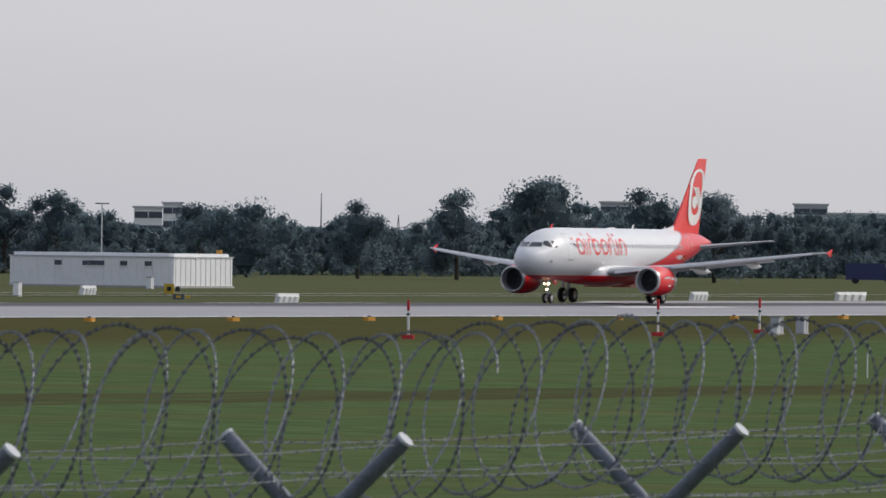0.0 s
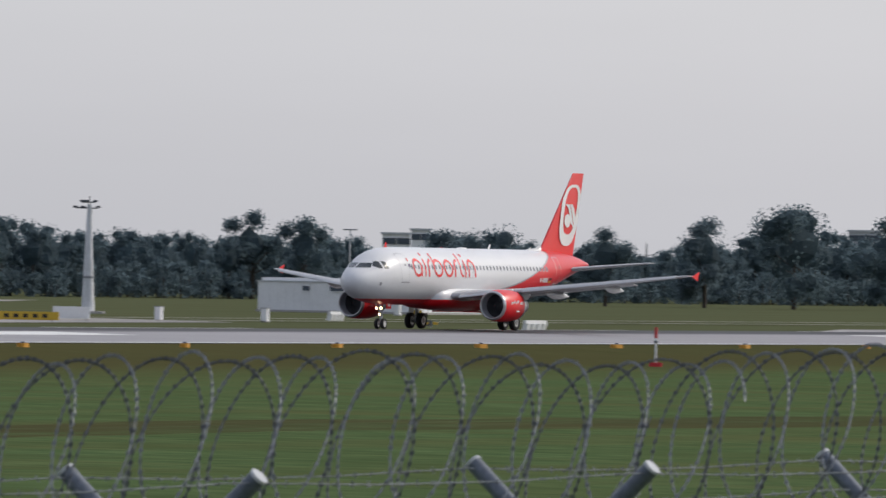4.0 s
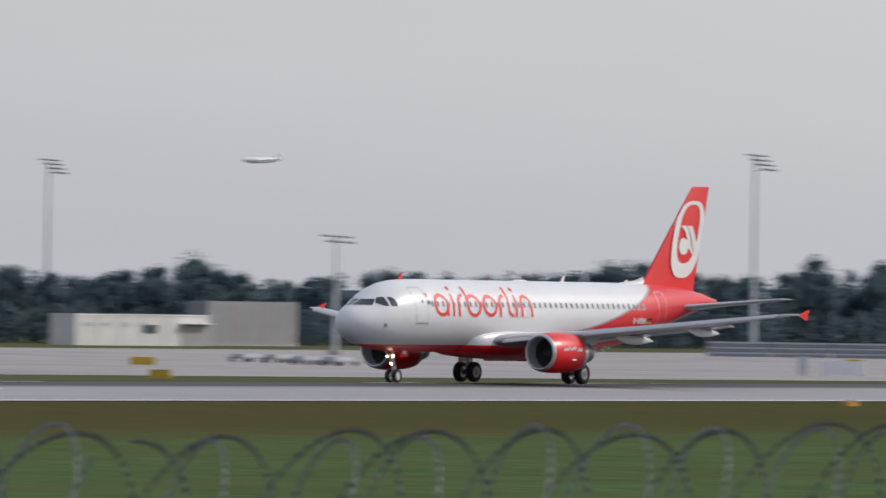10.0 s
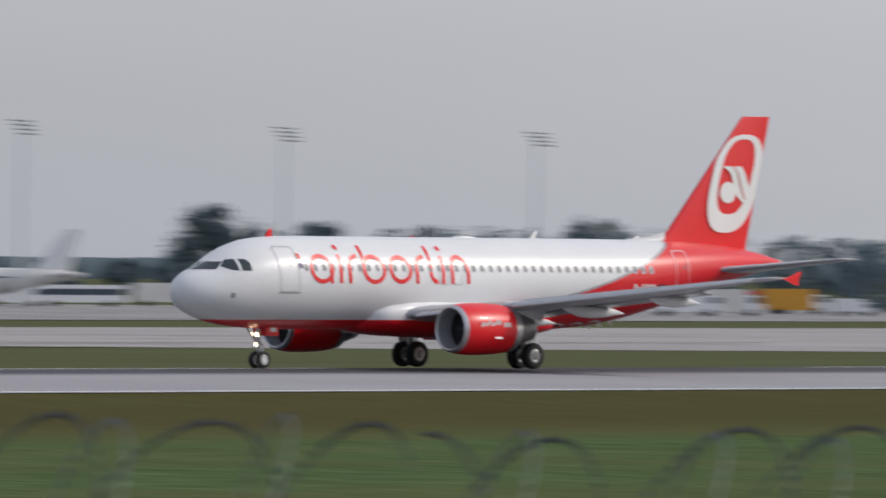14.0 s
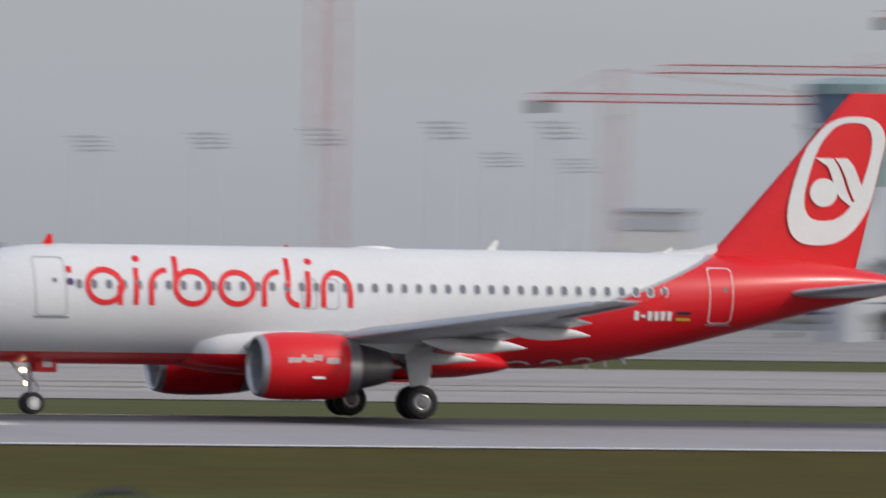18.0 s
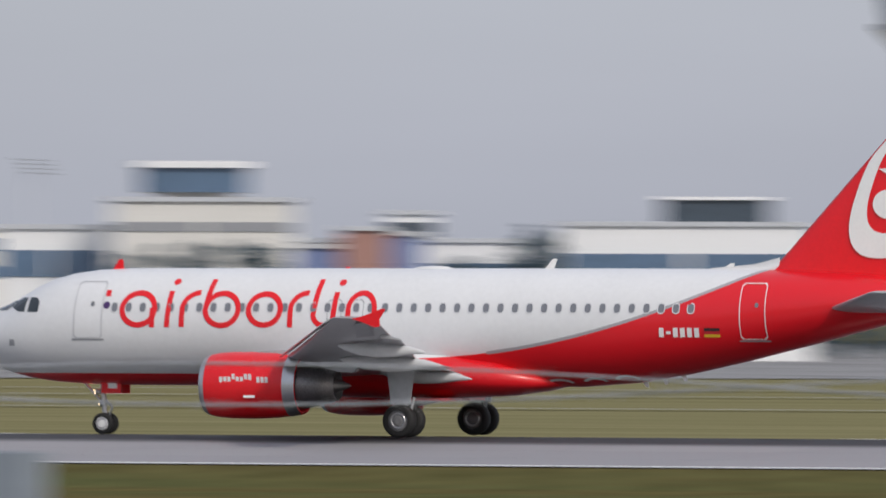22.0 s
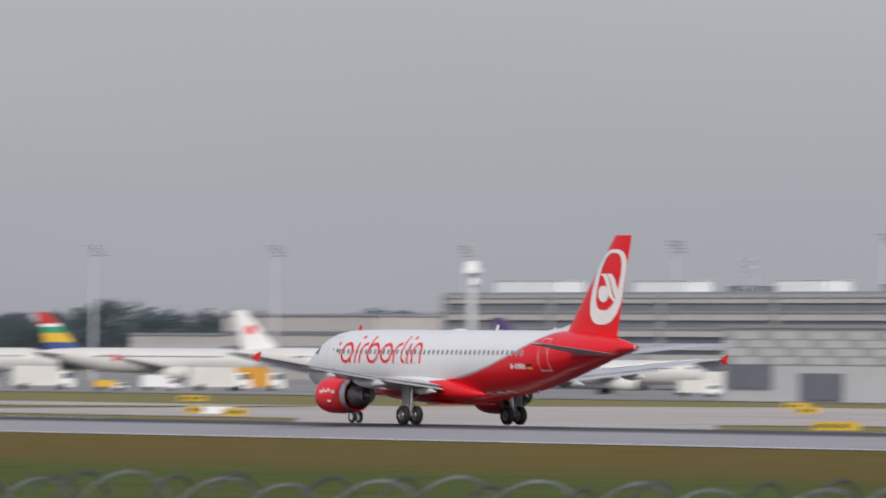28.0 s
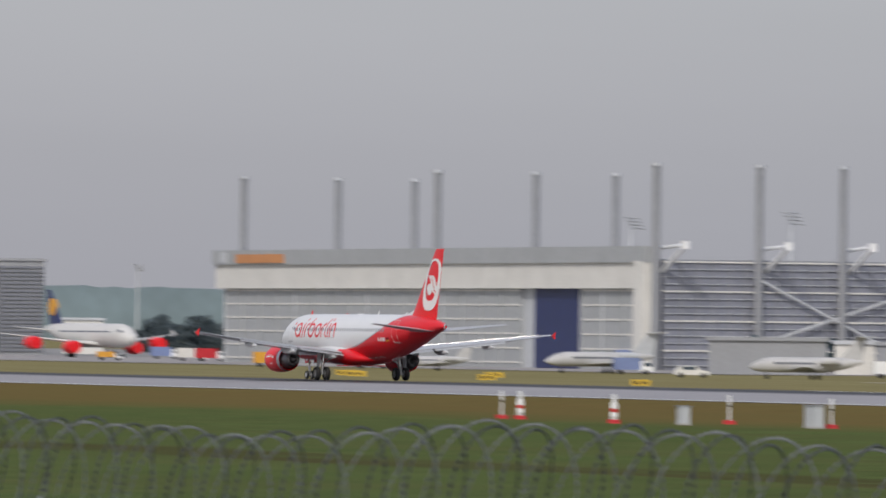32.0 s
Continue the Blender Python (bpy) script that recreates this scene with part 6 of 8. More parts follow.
def long_terminal():
    y0 = 800
    x0, x1 = xat(y0, -58.1), xat(y0, -50.6)
    zt = EYE.z + y0 * 0.01145
    b = face_building("long_terminal", "long grey terminal with banded storeys", "terminal", x0, x1, y0, 50, zt, GREY)
    t = zt - GROUND
    for k, (a, c, m, p) in enumerate(((t - 0.5, t, DOORGREY, 0.6), (t - 1.3, t - 0.5, TERMGREY, 0.4), (t - 2.5, t - 1.3, DECKGLASS, 0.1), (t - 2.8, t - 2.5, GREY, 0.7), (t - 3.9, t - 2.8, TERMGREY, 0.5), (t - 5.0, t - 3.9, DECKGLASS, 0.1), (t - 5.3, t - 5.0, GREY, 0.8), (t - 6.4, t - 5.3, TERMGREY, 0.6), (t - 7.4, t - 6.4, ENDGLASS, 0.1), (t - 8.4, t - 7.4, PALE, 0.9))):
        n = 10
        w = 2 * b["half"] / n
        for i in range(n):
            part("window_band" if m in (DECKGLASS, ENDGLASS) else "wall_panel", Shape().box((-b["half"] + (i + 0.5) * w, -p / 2, (a + c) / 2), (w * 0.985, p, c - a)), m, b)
    rnd = random.Random(8)
    for i in range(26):
        w = 2 * b["half"] / 26
        x = -b["half"] + (i + 0.5) * w
        part("gate_front", Shape().box((x, -0.1, 2.0), (w * 0.9, 0.4, 3.4)), rnd.choice((SLATE, GREY, DOORGREY, DECKGLASS)), b, "grey gate front at ground level")
        part("ledge_panel", Shape().box((x, -0.5, 5.0), (w * 0.985, 1.0, 0.9)), rnd.choice((DOORGREY, TERMGREY, GREY)), b)
    for i in range(11):
        part("pier", Shape().box((-b["half"] + 0.4 + i * (2 * b["half"] - 0.8) / 10, -0.55, t - 4), (0.4, 1.1, 7.9)), GREY, b)
    cx = (x0 + x1) / 2
    for az0, az1, h, m in ((-57.80, -57.42, 1.9, WHITE), (-56.97, -56.66, 1.8, WHITE), (-56.13, -55.83, 1.8, WHITE), (-56.42, -56.28, 1.0, DECKGLASS), (-55.50, -55.38, 1.2, GREY), (-54.1, -53.98, 1.3, PALE), (-53.95, -53.76, 2.0, SLATE), (-53.56, -53.36, 2.2, SLATE), (-53.1, -52.98, 1.2, GREY), (-52.48, -52.30, 2.2, SLATE), (-51.9, -51.7, 1.6, GREY), (-51.3, -51.0, 1.4, PALE)):
        xa, xb = xat(y0 + 8, az0) - cx, xat(y0 + 8, az1) - cx
        box = part("roof_plant", Shape().box(((xa + xb) / 2, 10, t + 0.4 + h / 2), (xb - xa, 5, h), chamfer=0.3), m, b, "roof plant box")
        part("plant_cap", Shape().box(((xa + xb) / 2, 10, t + 0.45 + h), (xb - xa + 0.3, 5.3, 0.14)), PALE, box)
    for az in (-57.12, -56.30):
        x = xat(y0 + 6, az) - cx
        mast = Shape()
        for dx, dy in ((-0.9, -0.9), (0.9, -0.9), (0.9, 0.9), (-0.9, 0.9)):
            mast.tube((x + dx, 6 + dy, t + 0.3), (x + dx * 0.6, 6 + dy * 0.6, t + 5.4), 0.10, n=5)
        for k in range(6):
            z = t + 0.9 + k * 0.85
            mast.tube((x - 0.95, 5.1, z), (x + 0.95, 5.1, z + 0.4), 0.07, n=4).tube((x + 0.95, 5.1, z), (x - 0.95, 5.1, z + 0.4), 0.07, n=4)
        part("roof_aerial", mast.box((x - 0.3, 6, t + 4.2), (2.4, 0.8, 0.35)).box((x + 0.3, 6, t + 5.3), (1.8, 0.6, 0.3)), MAST, b, "pale lattice aerial on the roof")
    am = thing("antenna_mast", "white antenna mast with a platform beside the terminal", "antenna mast", (*polar(-57.95, 1380), GROUND), radians(58))
    ah = EYE.z + 1380 * math.tan(radians(0.655)) - GROUND
    part("pole", Shape().tube((0, 0, 0), (0, 0, ah * 0.86), 0.75, 0.55, 12).tube((0, 0, ah * 0.86), (0, 0, ah), 0.12, n=6), MAST, am)
    part("platform", Shape().tube((0, 0, ah * 0.80), (0, 0, ah * 0.83), 1.5, n=12).tube((0, 0, ah * 0.83), (0, 0, ah * 0.88), 1.1, 0.9, n=12), WHITE, am, "white round platform")
    part("dish", Shape().tube((0.3, -0.7, ah * 0.74), (0.3, -1.1, ah * 0.74), 0.6, 0.5, n=14), WHITE, am)
    # stair tower and the taller car deck
    st = thing("stair_tower", "slim pale concrete stair tower before the terminal", "tower", (*polar(-55.06, 1375), GROUND), radians(55))
    th = EYE.z + 1375 * math.tan(radians(0.595)) - GROUND
    part("shaft", Shape().box((0, 0, th / 2), (6.4, 6.4, th), chamfer=0.3), PALETOWER, st)
    part("cap", Shape().box((0, 0, th + 0.3), (7.4, 7.4, 0.6), chamfer=0.3), PALE, st)
    part("window_slot", Shape().box((0.8, -3.25, th * 0.5), (0.7, 0.12, th * 0.7)), PALE, st)
    y1 = 900
    cd = face_building("car_deck", "tall pale parking deck with open storeys", "parking deck", xat(y1, -50.55), xat(y1, -44.0), y1, 50, zat(y1, -50, 0.54), CONCRETE)
    t2 = zat(y1, -50, 0.54) - GROUND
    for k in range(6):
        z0 = t2 - 1.0 - k * 2.9
        for i in range(16):
            w = 2 * cd["half"] / 16
            # dark panel on the wall paints the shade inside an open storey
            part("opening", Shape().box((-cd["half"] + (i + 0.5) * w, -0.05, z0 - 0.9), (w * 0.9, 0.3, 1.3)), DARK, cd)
            part("parapet_panel", Shape().box((-cd["half"] + (i + 0.5) * w, -0.25, z0 + 0.4), (w * 0.98, 0.5, 1.1)), OFFWHITE, cd)
    part("roof_deck", Shape().box((-cd["half"] + 9, 10, t2 + 1.6), (14, 12, 3.2)), WHITE, cd)
    for k in range(4):
        part("roof_screen", Shape().box((-cd["half"] + 9, 3.9, t2 + 0.5 + k * 0.8), (14.2, 0.2, 0.4)), PALE, cd)
    # low pale buildings in front
    y2 = 640
    lw = face_building("white_workshop", "low pale building with small square windows", "building", xat(y2, -55.22), xat(y2, -53.3), y2, 20, zat(y2, -54.4, 0.116), LIGHTWALL)
    cx = (xat(y2, -55.22) + xat(y2, -53.3)) / 2
    window_row(lw, 3.2, 4.3, -lw["half"] + 6, lw["half"] - 3, 11, 0.62, DECKGLASS)
    window_row(lw, 5.9, 6.6, -lw["half"] + 6, lw["half"] - 3, 11, 0.62, DECKGLASS)
    band(lw, "plinth", 0, 0.5, DOORGREY)
    for az0, az1 in ((-55.17, -54.98), (-54.96, -54.8), (-54.78, -54.62)):
        x0, x1 = xat(y2, az0) - cx, xat(y2, az1) - cx
        gate = part("roller_gate", Shape().box(((x0 + x1) / 2, -0.1, 2.0), (x1 - x0 - 0.5, 0.3, 3.6)), DECKGLASS, lw, "dark roller gate")
        for k in range(5):
            part("gate_rail", Shape().box(((x0 + x1) / 2, -0.28, 0.6 + k * 0.72), (x1 - x0 - 0.6, 0.06, 0.08)), GREY, gate)
    y3 = 630
    pn = face_building("panel_hall", "pale panelled hall with dark roller gates", "building", xat(y3, -56.45), xat(y3, -55.24), y3, 24, zat(y3, -56, 0.165), LIGHTWALL)
    cx = (xat(y3, -56.45) + xat(y3, -55.24)) / 2
    for k in range(4):
        for i in range(16):
            w = pn["half"] / 8
            part("wall_panel", Shape().box((-pn["half"] + (i + 0.5) * w, -0.06, 4.85 + k * 0.98), (w * 0.97, 0.12, 0.9)), LIGHTWALL if (i + k) % 3 else DOORGREY, pn)
    for az0, az1, za, zb in ((-55.99, -55.74, 0.3, 3.4), (-56.43, -56.16, 1.6, 4.4)):
        x0, x1 = xat(y3, az0) - cx, xat(y3, az1) - cx
        part("roller_gate", Shape().box(((x0 + x1) / 2, -0.15, (za + zb) / 2), (x1 - x0, 0.3, zb - za)), SLATE, pn, "dark roller gate")
    # flat halls towards the cargo apron
    y4 = 1000
    fh = face_building("flat_grey_hall", "long flat grey hall", "hall", xat(y4, -59.98), xat(y4, -58.15), y4, 40, zat(y4, -59.2, 0.10), TERMGREY)
    band(fh, "upper_band", 4.6, 6.8, PALE)
    for i in range(14):
        part("roller_gate", Shape().box((-fh["half"] + (i + 0.5) * fh["half"] / 7, -0.1, 2.0), (fh["half"] / 7 * 0.7, 0.2, 3.6)), PALE if i % 2 else GREY, fh)
    og = face_building("orange_roof_shed", "low shed with an orange roof", "shed", xat(y4, -59.62), xat(y4, -59.32), y4 + 10, 14, zat(y4, -59.5, 0.17), ORANGE)
    band(og, "wall_strip", 0, 5.5, PALE)
    st2 = face_building("plant_block", "pale beige stepped plant block", "building", xat(y4, -58.92), xat(y4, -58.0), y4 - 20, 30, zat(y4, -58.5, 0.215), TERMGREY)
    band(st2, "window_strip", 5.5, 6.6, DECKGLASS)
    band(st2, "window_strip", 8.8, 9.6, DECKGLASS)
    lo = face_building("low_grey_sheds", "row of low grey sheds", "shed", xat(y4, -65.0), xat(y4, -61.8), y4, 30, zat(y4, -63, -0.02), TERMGREY)
    for i in range(20):
        part("gate", Shape().box((-lo["half"] + (i + 0.5) * lo["half"] / 10, -0.1, 1.7), (lo["half"] / 10 * 0.7, 0.2, 2.8)), PALE if i % 3 else SLATE, lo)


long_terminal()


# ---------- hangar ----------
FADEDORANGE = mat("faded_orange_board", (0.56, 0.25, 0.10), 0.6, var=0.1, scale=0.3)
# glass colour is lightened to hold the haze before the hangar
HALLGLASS = mat("hazy_grey_hall_glazing", (0.21, 0.22, 0.265), 0.3, var=0.2, scale=0.15)


def hangar():
    y0, xl, xr = 560.0, -1473.0, -1296.0
    zt = EYE.z + y0 * 0.02312
    b = face_building("aircraft_hangar", "huge pale hangar with sliding doors and tall roof columns", "hangar", xl, xr, y0, 44, zt - 2.4, PALE)
    t = zt - GROUND
    cx = (xl + xr) / 2
    part("roof_fascia", Shape().box((0, -0.9, t - 1.3), (xr - xl + 1, 2.2, 2.4)), DOORGREY, b, "grey roof fascia")
    part("door_header", Shape().box((0, -0.7, t - 4.4), (xr - xl, 1.6, 3.8)), OFFWHITE, b, "wide white door header")
    zh = t - 6.3
    dx0, dx1 = xat(y0, -67.33) - cx, xat(y0, -67.07) - cx
    n = 22
    w = (xr - xl - 4) / n
    for i in range(n):
        x = xl + 2 + (i + 0.5) * w - cx
        if dx0 - w * 0.4 < x < dx1 + w * 0.2:
            continue
        d = part("door_leaf", Shape().box((x, -0.25, zh / 2), (w * 0.985, 0.5, zh)), DOORGREY, b, "ribbed sliding door leaf")
        for k in range(6):
            part("door_rail", Shape().box((x, -0.55, 0.9 + k * (zh - 1.2) / 5), (w * 0.985, 0.14, 0.26)), OFFWHITE, d)
        part("door_post", Shape().box((x - w / 2, -0.55, zh / 2), (0.35, 0.3, zh)), PALE if i % 4 == 0 else DOORGREY, d)
    # solid panel: the unlit interior is painted navy, nothing is cut open
    part("open_doorway", Shape().box(((dx0 + dx1) / 2, -0.05, zh / 2), (dx1 - dx0, 0.3, zh)), NAVY, b, "navy panel for the dark inside of an open doorway")
    part("corner_pier", Shape().box((xr - cx - 1.2, -0.9, zh / 2 + 2), (3.2, 2.4, zh + 4)), OFFWHITE, b)
    part("orange_sign", Shape().box((-(xr - xl) / 2 + 21.5, -2.1, t - 1.5), (21, 0.3, 1.4)), FADEDORANGE, b, "faded orange lettering board")
    part("end_panel", Shape().box((-(xr - xl) / 2 + 5.0, -2.1, t - 1.3), (2.4, 0.3, 1.7)), PALE, b)
    # glazed end wall facing the terminal
    ge = thing("hangar_glazed_end", "glazed hangar end wall with pale rails", "hangar wall", (xr, y0 + 1, GROUND))
    zg = 15.2 - GROUND
    dpt = 41.8
    part("glass_wall", Shape().box((0.6, dpt / 2, zg / 2), (1.0, dpt, zg)), HALLGLASS, ge)
    for k in range(15):
        part("rail", Shape().box((1.25, dpt / 2, 0.8 + k * (zg - 1.0) / 14), (0.3, dpt, 0.22 if k % 4 == 2 else 0.09)), OFFWHITE if k % 4 == 2 else PALE, ge)
    for i in range(17):
        part("mullion", Shape().box((1.2, 0.4 + i * (dpt - 0.8) / 16, zg / 2), (0.22, 0.12, zg)), GREY, ge)
    part("end_block", Shape().box((-3, dpt + 5.0, 7.2), (12, 6.4, 14.4), chamfer=0.2), OFFWHITE, ge)
    part("end_pier", Shape().box((0.6, dpt + 0.8, zg / 2), (2.0, 1.8, zg + 0.6)), WHITE, ge)
    # tall roof columns with brackets
    for x, dy in ((-1467.0, 1.0), (-1383.0, 1.0), (-1293.8, -0.64)):
        for y in (y0, 576.5, 590.0):
            c = thing("roof_column", "tall grey steel roof column of the hangar", "column", (x, y + dy, GROUND), group="hangar roof columns")
            part("shaft", Shape().box((0, 0, 15), (1.15, 1.15, 30), chamfer=0.33), GREY, c)
            part("cap", Shape().box((0, 0, 30.2), (1.4, 1.4, 0.5), chamfer=0.35), PALE, c)
    for y in (y0, 576.5, 590.0):
        br = thing("roof_bracket", "white steel roof bracket beyond the hangar end", "bracket", (xr, y + 1.0, GROUND), group="hangar brackets")
        part("beam", Shape().tube((0, 0, 18.0), (9, 0, 18.4), 0.28, n=8), WHITE, br)
        part("strut", Shape().tube((9, 0, 18.2), (0.8, 0, 14.6), 0.32, n=8), WHITE, br)
        part("node", Shape().box((9.2, 0, 18.4), (1.6, 1.0, 1.2), chamfer=0.3), WHITE, br)
    for a, c in ((560, 590), (590, 560)):
        sb = thing("end_brace", "pale diagonal brace before the glazed end", "brace", (xr + 2.2, 0, GROUND))
        part("bar", Shape().tube((0, a + 16, 13.5), (0, c + 10, 2.0), 0.22, n=6), PALE, sb)
    gb = far_block(-70.7, -70.255, 0.393, 1900, GREY, "tall grey louvred hall beyond the apron", 0, "grey_hall")
    for k in range(22):
        part("louvre", Shape().box((0, -0.2, 0.8 + k * 0.78), (2 * gb["half"], 0.3, 0.42)), SLATE, gb)
    far_block(-66.3, -65.6, -0.035, 1300, GREY, "low grey apron shed", 0, "apron_shed")
    far_block(-65.3, -64.68, -0.055, 1320, GREY, "low grey apron shed", 0, "apron_shed")
    far_block(-65.55, -65.31, -0.05, 1325, OFFWHITE, "low pale apron tent", 0, "apron_tent")
    far_block(-70.14, -69.90, 0.045, 1960, OFFWHITE, "low pale hall behind the apron", 1, "pale_hall")
    far_block(-64.72, -63.9, 0.0, 1600, PALE, "low pale hall behind the apron", 1, "pale_hall")


hangar()

# ---------- parked aircraft ----------
# parked airliners' white is lowered to include distance haze
PARKWHITE = mat("weathered_white_aircraft_paint", (0.60, 0.595, 0.58), 0.45, var=0.06, scale=0.3)


def parked_airliner(name, label, fin_mat, az, d, heading, scale=1.0, body_mat=None, engine_mat=None, mark=None, ribbon=None, wing_mat=None, engines=(5.75,), mark_r=1.0, fin_k=1.0):
    """A parked jet, nose towards heading (degrees to the right of straight away from the viewing point)."""
    p = thing(name, label, "airplane", (*polar(az, d), GROUND), radians(90 - az - heading), group="parked airliners")
    p.scale = (scale, scale, scale)
    body_mat, wing_mat = body_mat or PARKWHITE, wing_mat or WINGGREY
    sts = [a for a, *_ in HULL]
    def ring(a, n=20):
        top, bot, w = hull(a)
        zc, hh = (top + bot) / 2, (top - bot) / 2
        return [(17 - a, w * math.cos(2 * math.pi * i / n), zc + hh * math.sin(2 * math.pi * i / n)) for i in range(n)]
    fus = part("fuselage", Shape().loft([ring(a) for a in sts]), body_mat, p)
    for s in (-1, 1):
        part("window_line", Shape().prism([(17 - 6, s * 1.87, 4.35), (17 - 27, s * 1.87, 4.35), (17 - 27, s * 1.82, 4.6), (17 - 6, s * 1.82, 4.6)], (0, s * 0.03, 0)), WINDOW, fus)
        part("cockpit_window", Shape().prism([(17 - 1.9, s * 1.3, 4.4), (17 - 3.3, s * 1.66, 4.4), (17 - 3.2, s * 1.45, 4.85), (17 - 2.3, s * 1.15, 4.75)], (0, s * 0.06, 0)), WINDOW, fus)
        if ribbon:
            part("ribbon", Shape().prism([(17 - 3, s * 1.80, 2.9), (17 - 30, s * 1.72, 2.9), (17 - 30, s * 1.78, 3.3), (17 - 3, s * 1.86, 3.3)], (0, s * 0.06, 0)), ribbon, fus)
        w = []
        for sp, le, te, z, th in [(1.2, 11.5, 19.0, 2.32, 0.13), (6.4, 14.45, 18.75, 2.85, 0.115), (16.9, 20.1, 21.4, 4.16, 0.08)]:
            w.append([(17 - le - a, s * sp, z + q) for a, q in foil(te - le, th, 6)])
        wing = part("wing", Shape().loft(w), wing_mat, p)
        part("wingtip_fence", Shape().prism([(17 - 20.1, s * 16.9, 4.1), (17 - 21.5, s * 16.9, 4.9), (17 - 22.1, s * 16.9, 4.9), (17 - 21.7, s * 16.9, 3.6)], (0, s * 0.07, 0)), fin_mat if len(engines) == 1 else wing_mat, wing)
        t = [[(17 - le - a, s * sp, z + q) for a, q in foil(te - le, 0.1, 6)] for sp, le, te, z in ((0.5, 31.9, 35.9, 4.6), (6.2, 35.4, 36.7, 5.1))]
        part("tailplane", Shape().loft(t), wing_mat, p)
        for ey in engines:
            back, up = (ey - 5.75) * 0.55, (ey - 5.75) * 0.12
            def er(a, r):
                return [(17 - a - back, s * ey + r * math.cos(2 * math.pi * i / 18), 1.8 + up + r * math.sin(2 * math.pi * i / 18)) for i in range(18)]
            eng = part("engine", Shape().loft([er(a, r) for a, r in ((11.2, 0.98), (11.5, 1.08), (13, 1.15), (14.7, 1.0), (16.0, 0.5))]), engine_mat or body_mat, p)
            part("inlet", Shape().loft([er(a, r) for a, r in ((11.18, 0.95), (11.16, 0.05))], caps=False), engine_mat or FANDARK, eng)
        mg = part("main_gear", Shape().tube((17 - 17.7, s * 3.8, 0.3), (17 - 17.6, s * 3.5, 2.5), 0.14, n=6), ALLOY, p)
        part("tyres", Shape().tube((17 - 17.7, s * 3.2, 0.58), (17 - 17.7, s * 4.4, 0.58), 0.58, n=14), BLACK, mg)
    tall = 5.2 + 6.4 * fin_k
    f = [[(17 - le - a, q, z) for a, q in foil(te - le, 0.09, 6)] for z, le, te in ((5.2, 36.5 - 7.1 * fin_k, 35.4), (5.95, 36.6 - 6.6 * fin_k, 35.5), (tall, 35.0 + 1.5 * (fin_k - 1), 36.9 + 2.0 * (fin_k - 1)))]
    fin = part("fin", Shape().loft(f), fin_mat, p)
    if mark:
        for s in (-1, 1):
            part("fin_mark", Shape().tube((17 - 34.0, 0, 8.6), (17 - 34.0, s * 0.24, 8.6), mark_r, n=20), mark, fin)
    ng = part("nose_gear", Shape().tube((17 - 5.07, 0, 0.3), (17 - 5, 0, 2.0), 0.09, n=6), ALLOY, p)
    part("tyres", Shape().tube((17 - 5.07, -0.35, 0.38), (17 - 5.07, 0.35, 0.38), 0.38, n=12), BLACK, ng)
    return p


def stripe_fin(p, bands):
    """Extra coloured bands across a parked airliner's fin."""
    fin = [c for c in p.children if c.name.startswith("fin") and not c.name.startswith("fin_")][0]
    for z0, z1, m in bands:
        f = []
        for z in (z0, z1):
            k = (z - 5.95) / 5.65
            le, te = 30.0 + 5 * k, 35.5 + 1.4 * k
            f.append([(17 - le + 0.03 - a * 1.012, q * 1.25, z) for a, q in foil(te - le, 0.09, 6)])
        part("fin_band", Shape().loft(f), m, fin)


parked_airliner("parked_airliner", "white parked airliner with a dark blue tail and orange disc", NAVY, -60.99, 1640, 97, 1.0, mark=ORANGE, mark_r=1.45)
pa = parked_airliner("parked_airliner", "white parked airliner with a striped red, green, yellow and blue tail", REDPAINT, -59.82, 1600, 98, 1.02)
stripe_fin(pa, ((5.6, 6.7, BLUE), (6.7, 8.2, GOLD), (8.2, 9.2, GREEN), (9.2, 9.7, ACWHITE)))
parked_airliner("parked_airliner", "white parked airliner with a red scrawled mark on a white tail", ACWHITE, -58.62, 1560, 100, 1.05, mark=ACRED, ribbon=BLUE, mark_r=0.75)
parked_airliner("parked_airliner", "white four-engined parked airliner with red engine covers and blue tail", NAVY, -69.96, 1740, 156, 1.06, engine_mat=ACRED, mark=ORANGE, wing_mat=PARKWHITE, engines=(5.75, 11.6), mark_r=1.5)
parked_airliner("parked_airliner", "white parked airliner half hidden beyond the runway", ACWHITE, -38.55, 1240, 92, 1.0, ribbon=BLUE)
parked_airliner("parked_airliner", "white parked airliner with a dark purple tail", PURPLE, -57.13, 1300, 100, 0.8, fin_k=1.2)
parked_airliner("parked_airliner", "white parked airliner on the far apron", ACWHITE, 33.0, 1120, -80, 1.0)
parked_airliner("parked_airliner", "white and dark blue parked airliner", BLUE, 21.9, 1240, -88, 1.05, ribbon=NAVY)
parked_airliner("parked_airliner", "white wide parked airliner with a tall blue tail", BLUE, 7.72, 1120, -85, 1.44)
parked_airliner("parked_airliner", "white parked airliner with a grey-blue tail", NAVY, 6.55, 1160, -85, 1.08)
parked_airliner("parked_airliner", "white parked airliner with a blue tail", NAVY, -39.8, 1500, 95, 1.12)
parked_airliner("parked_airliner", "white parked airliner with a blue tail", NAVY, -40.6, 1550, 95, 1.0)
parked_airliner("parked_airliner", "white parked airliner beyond the taxiway", ACWHITE, 40.2, 1280, -85, 0.9)


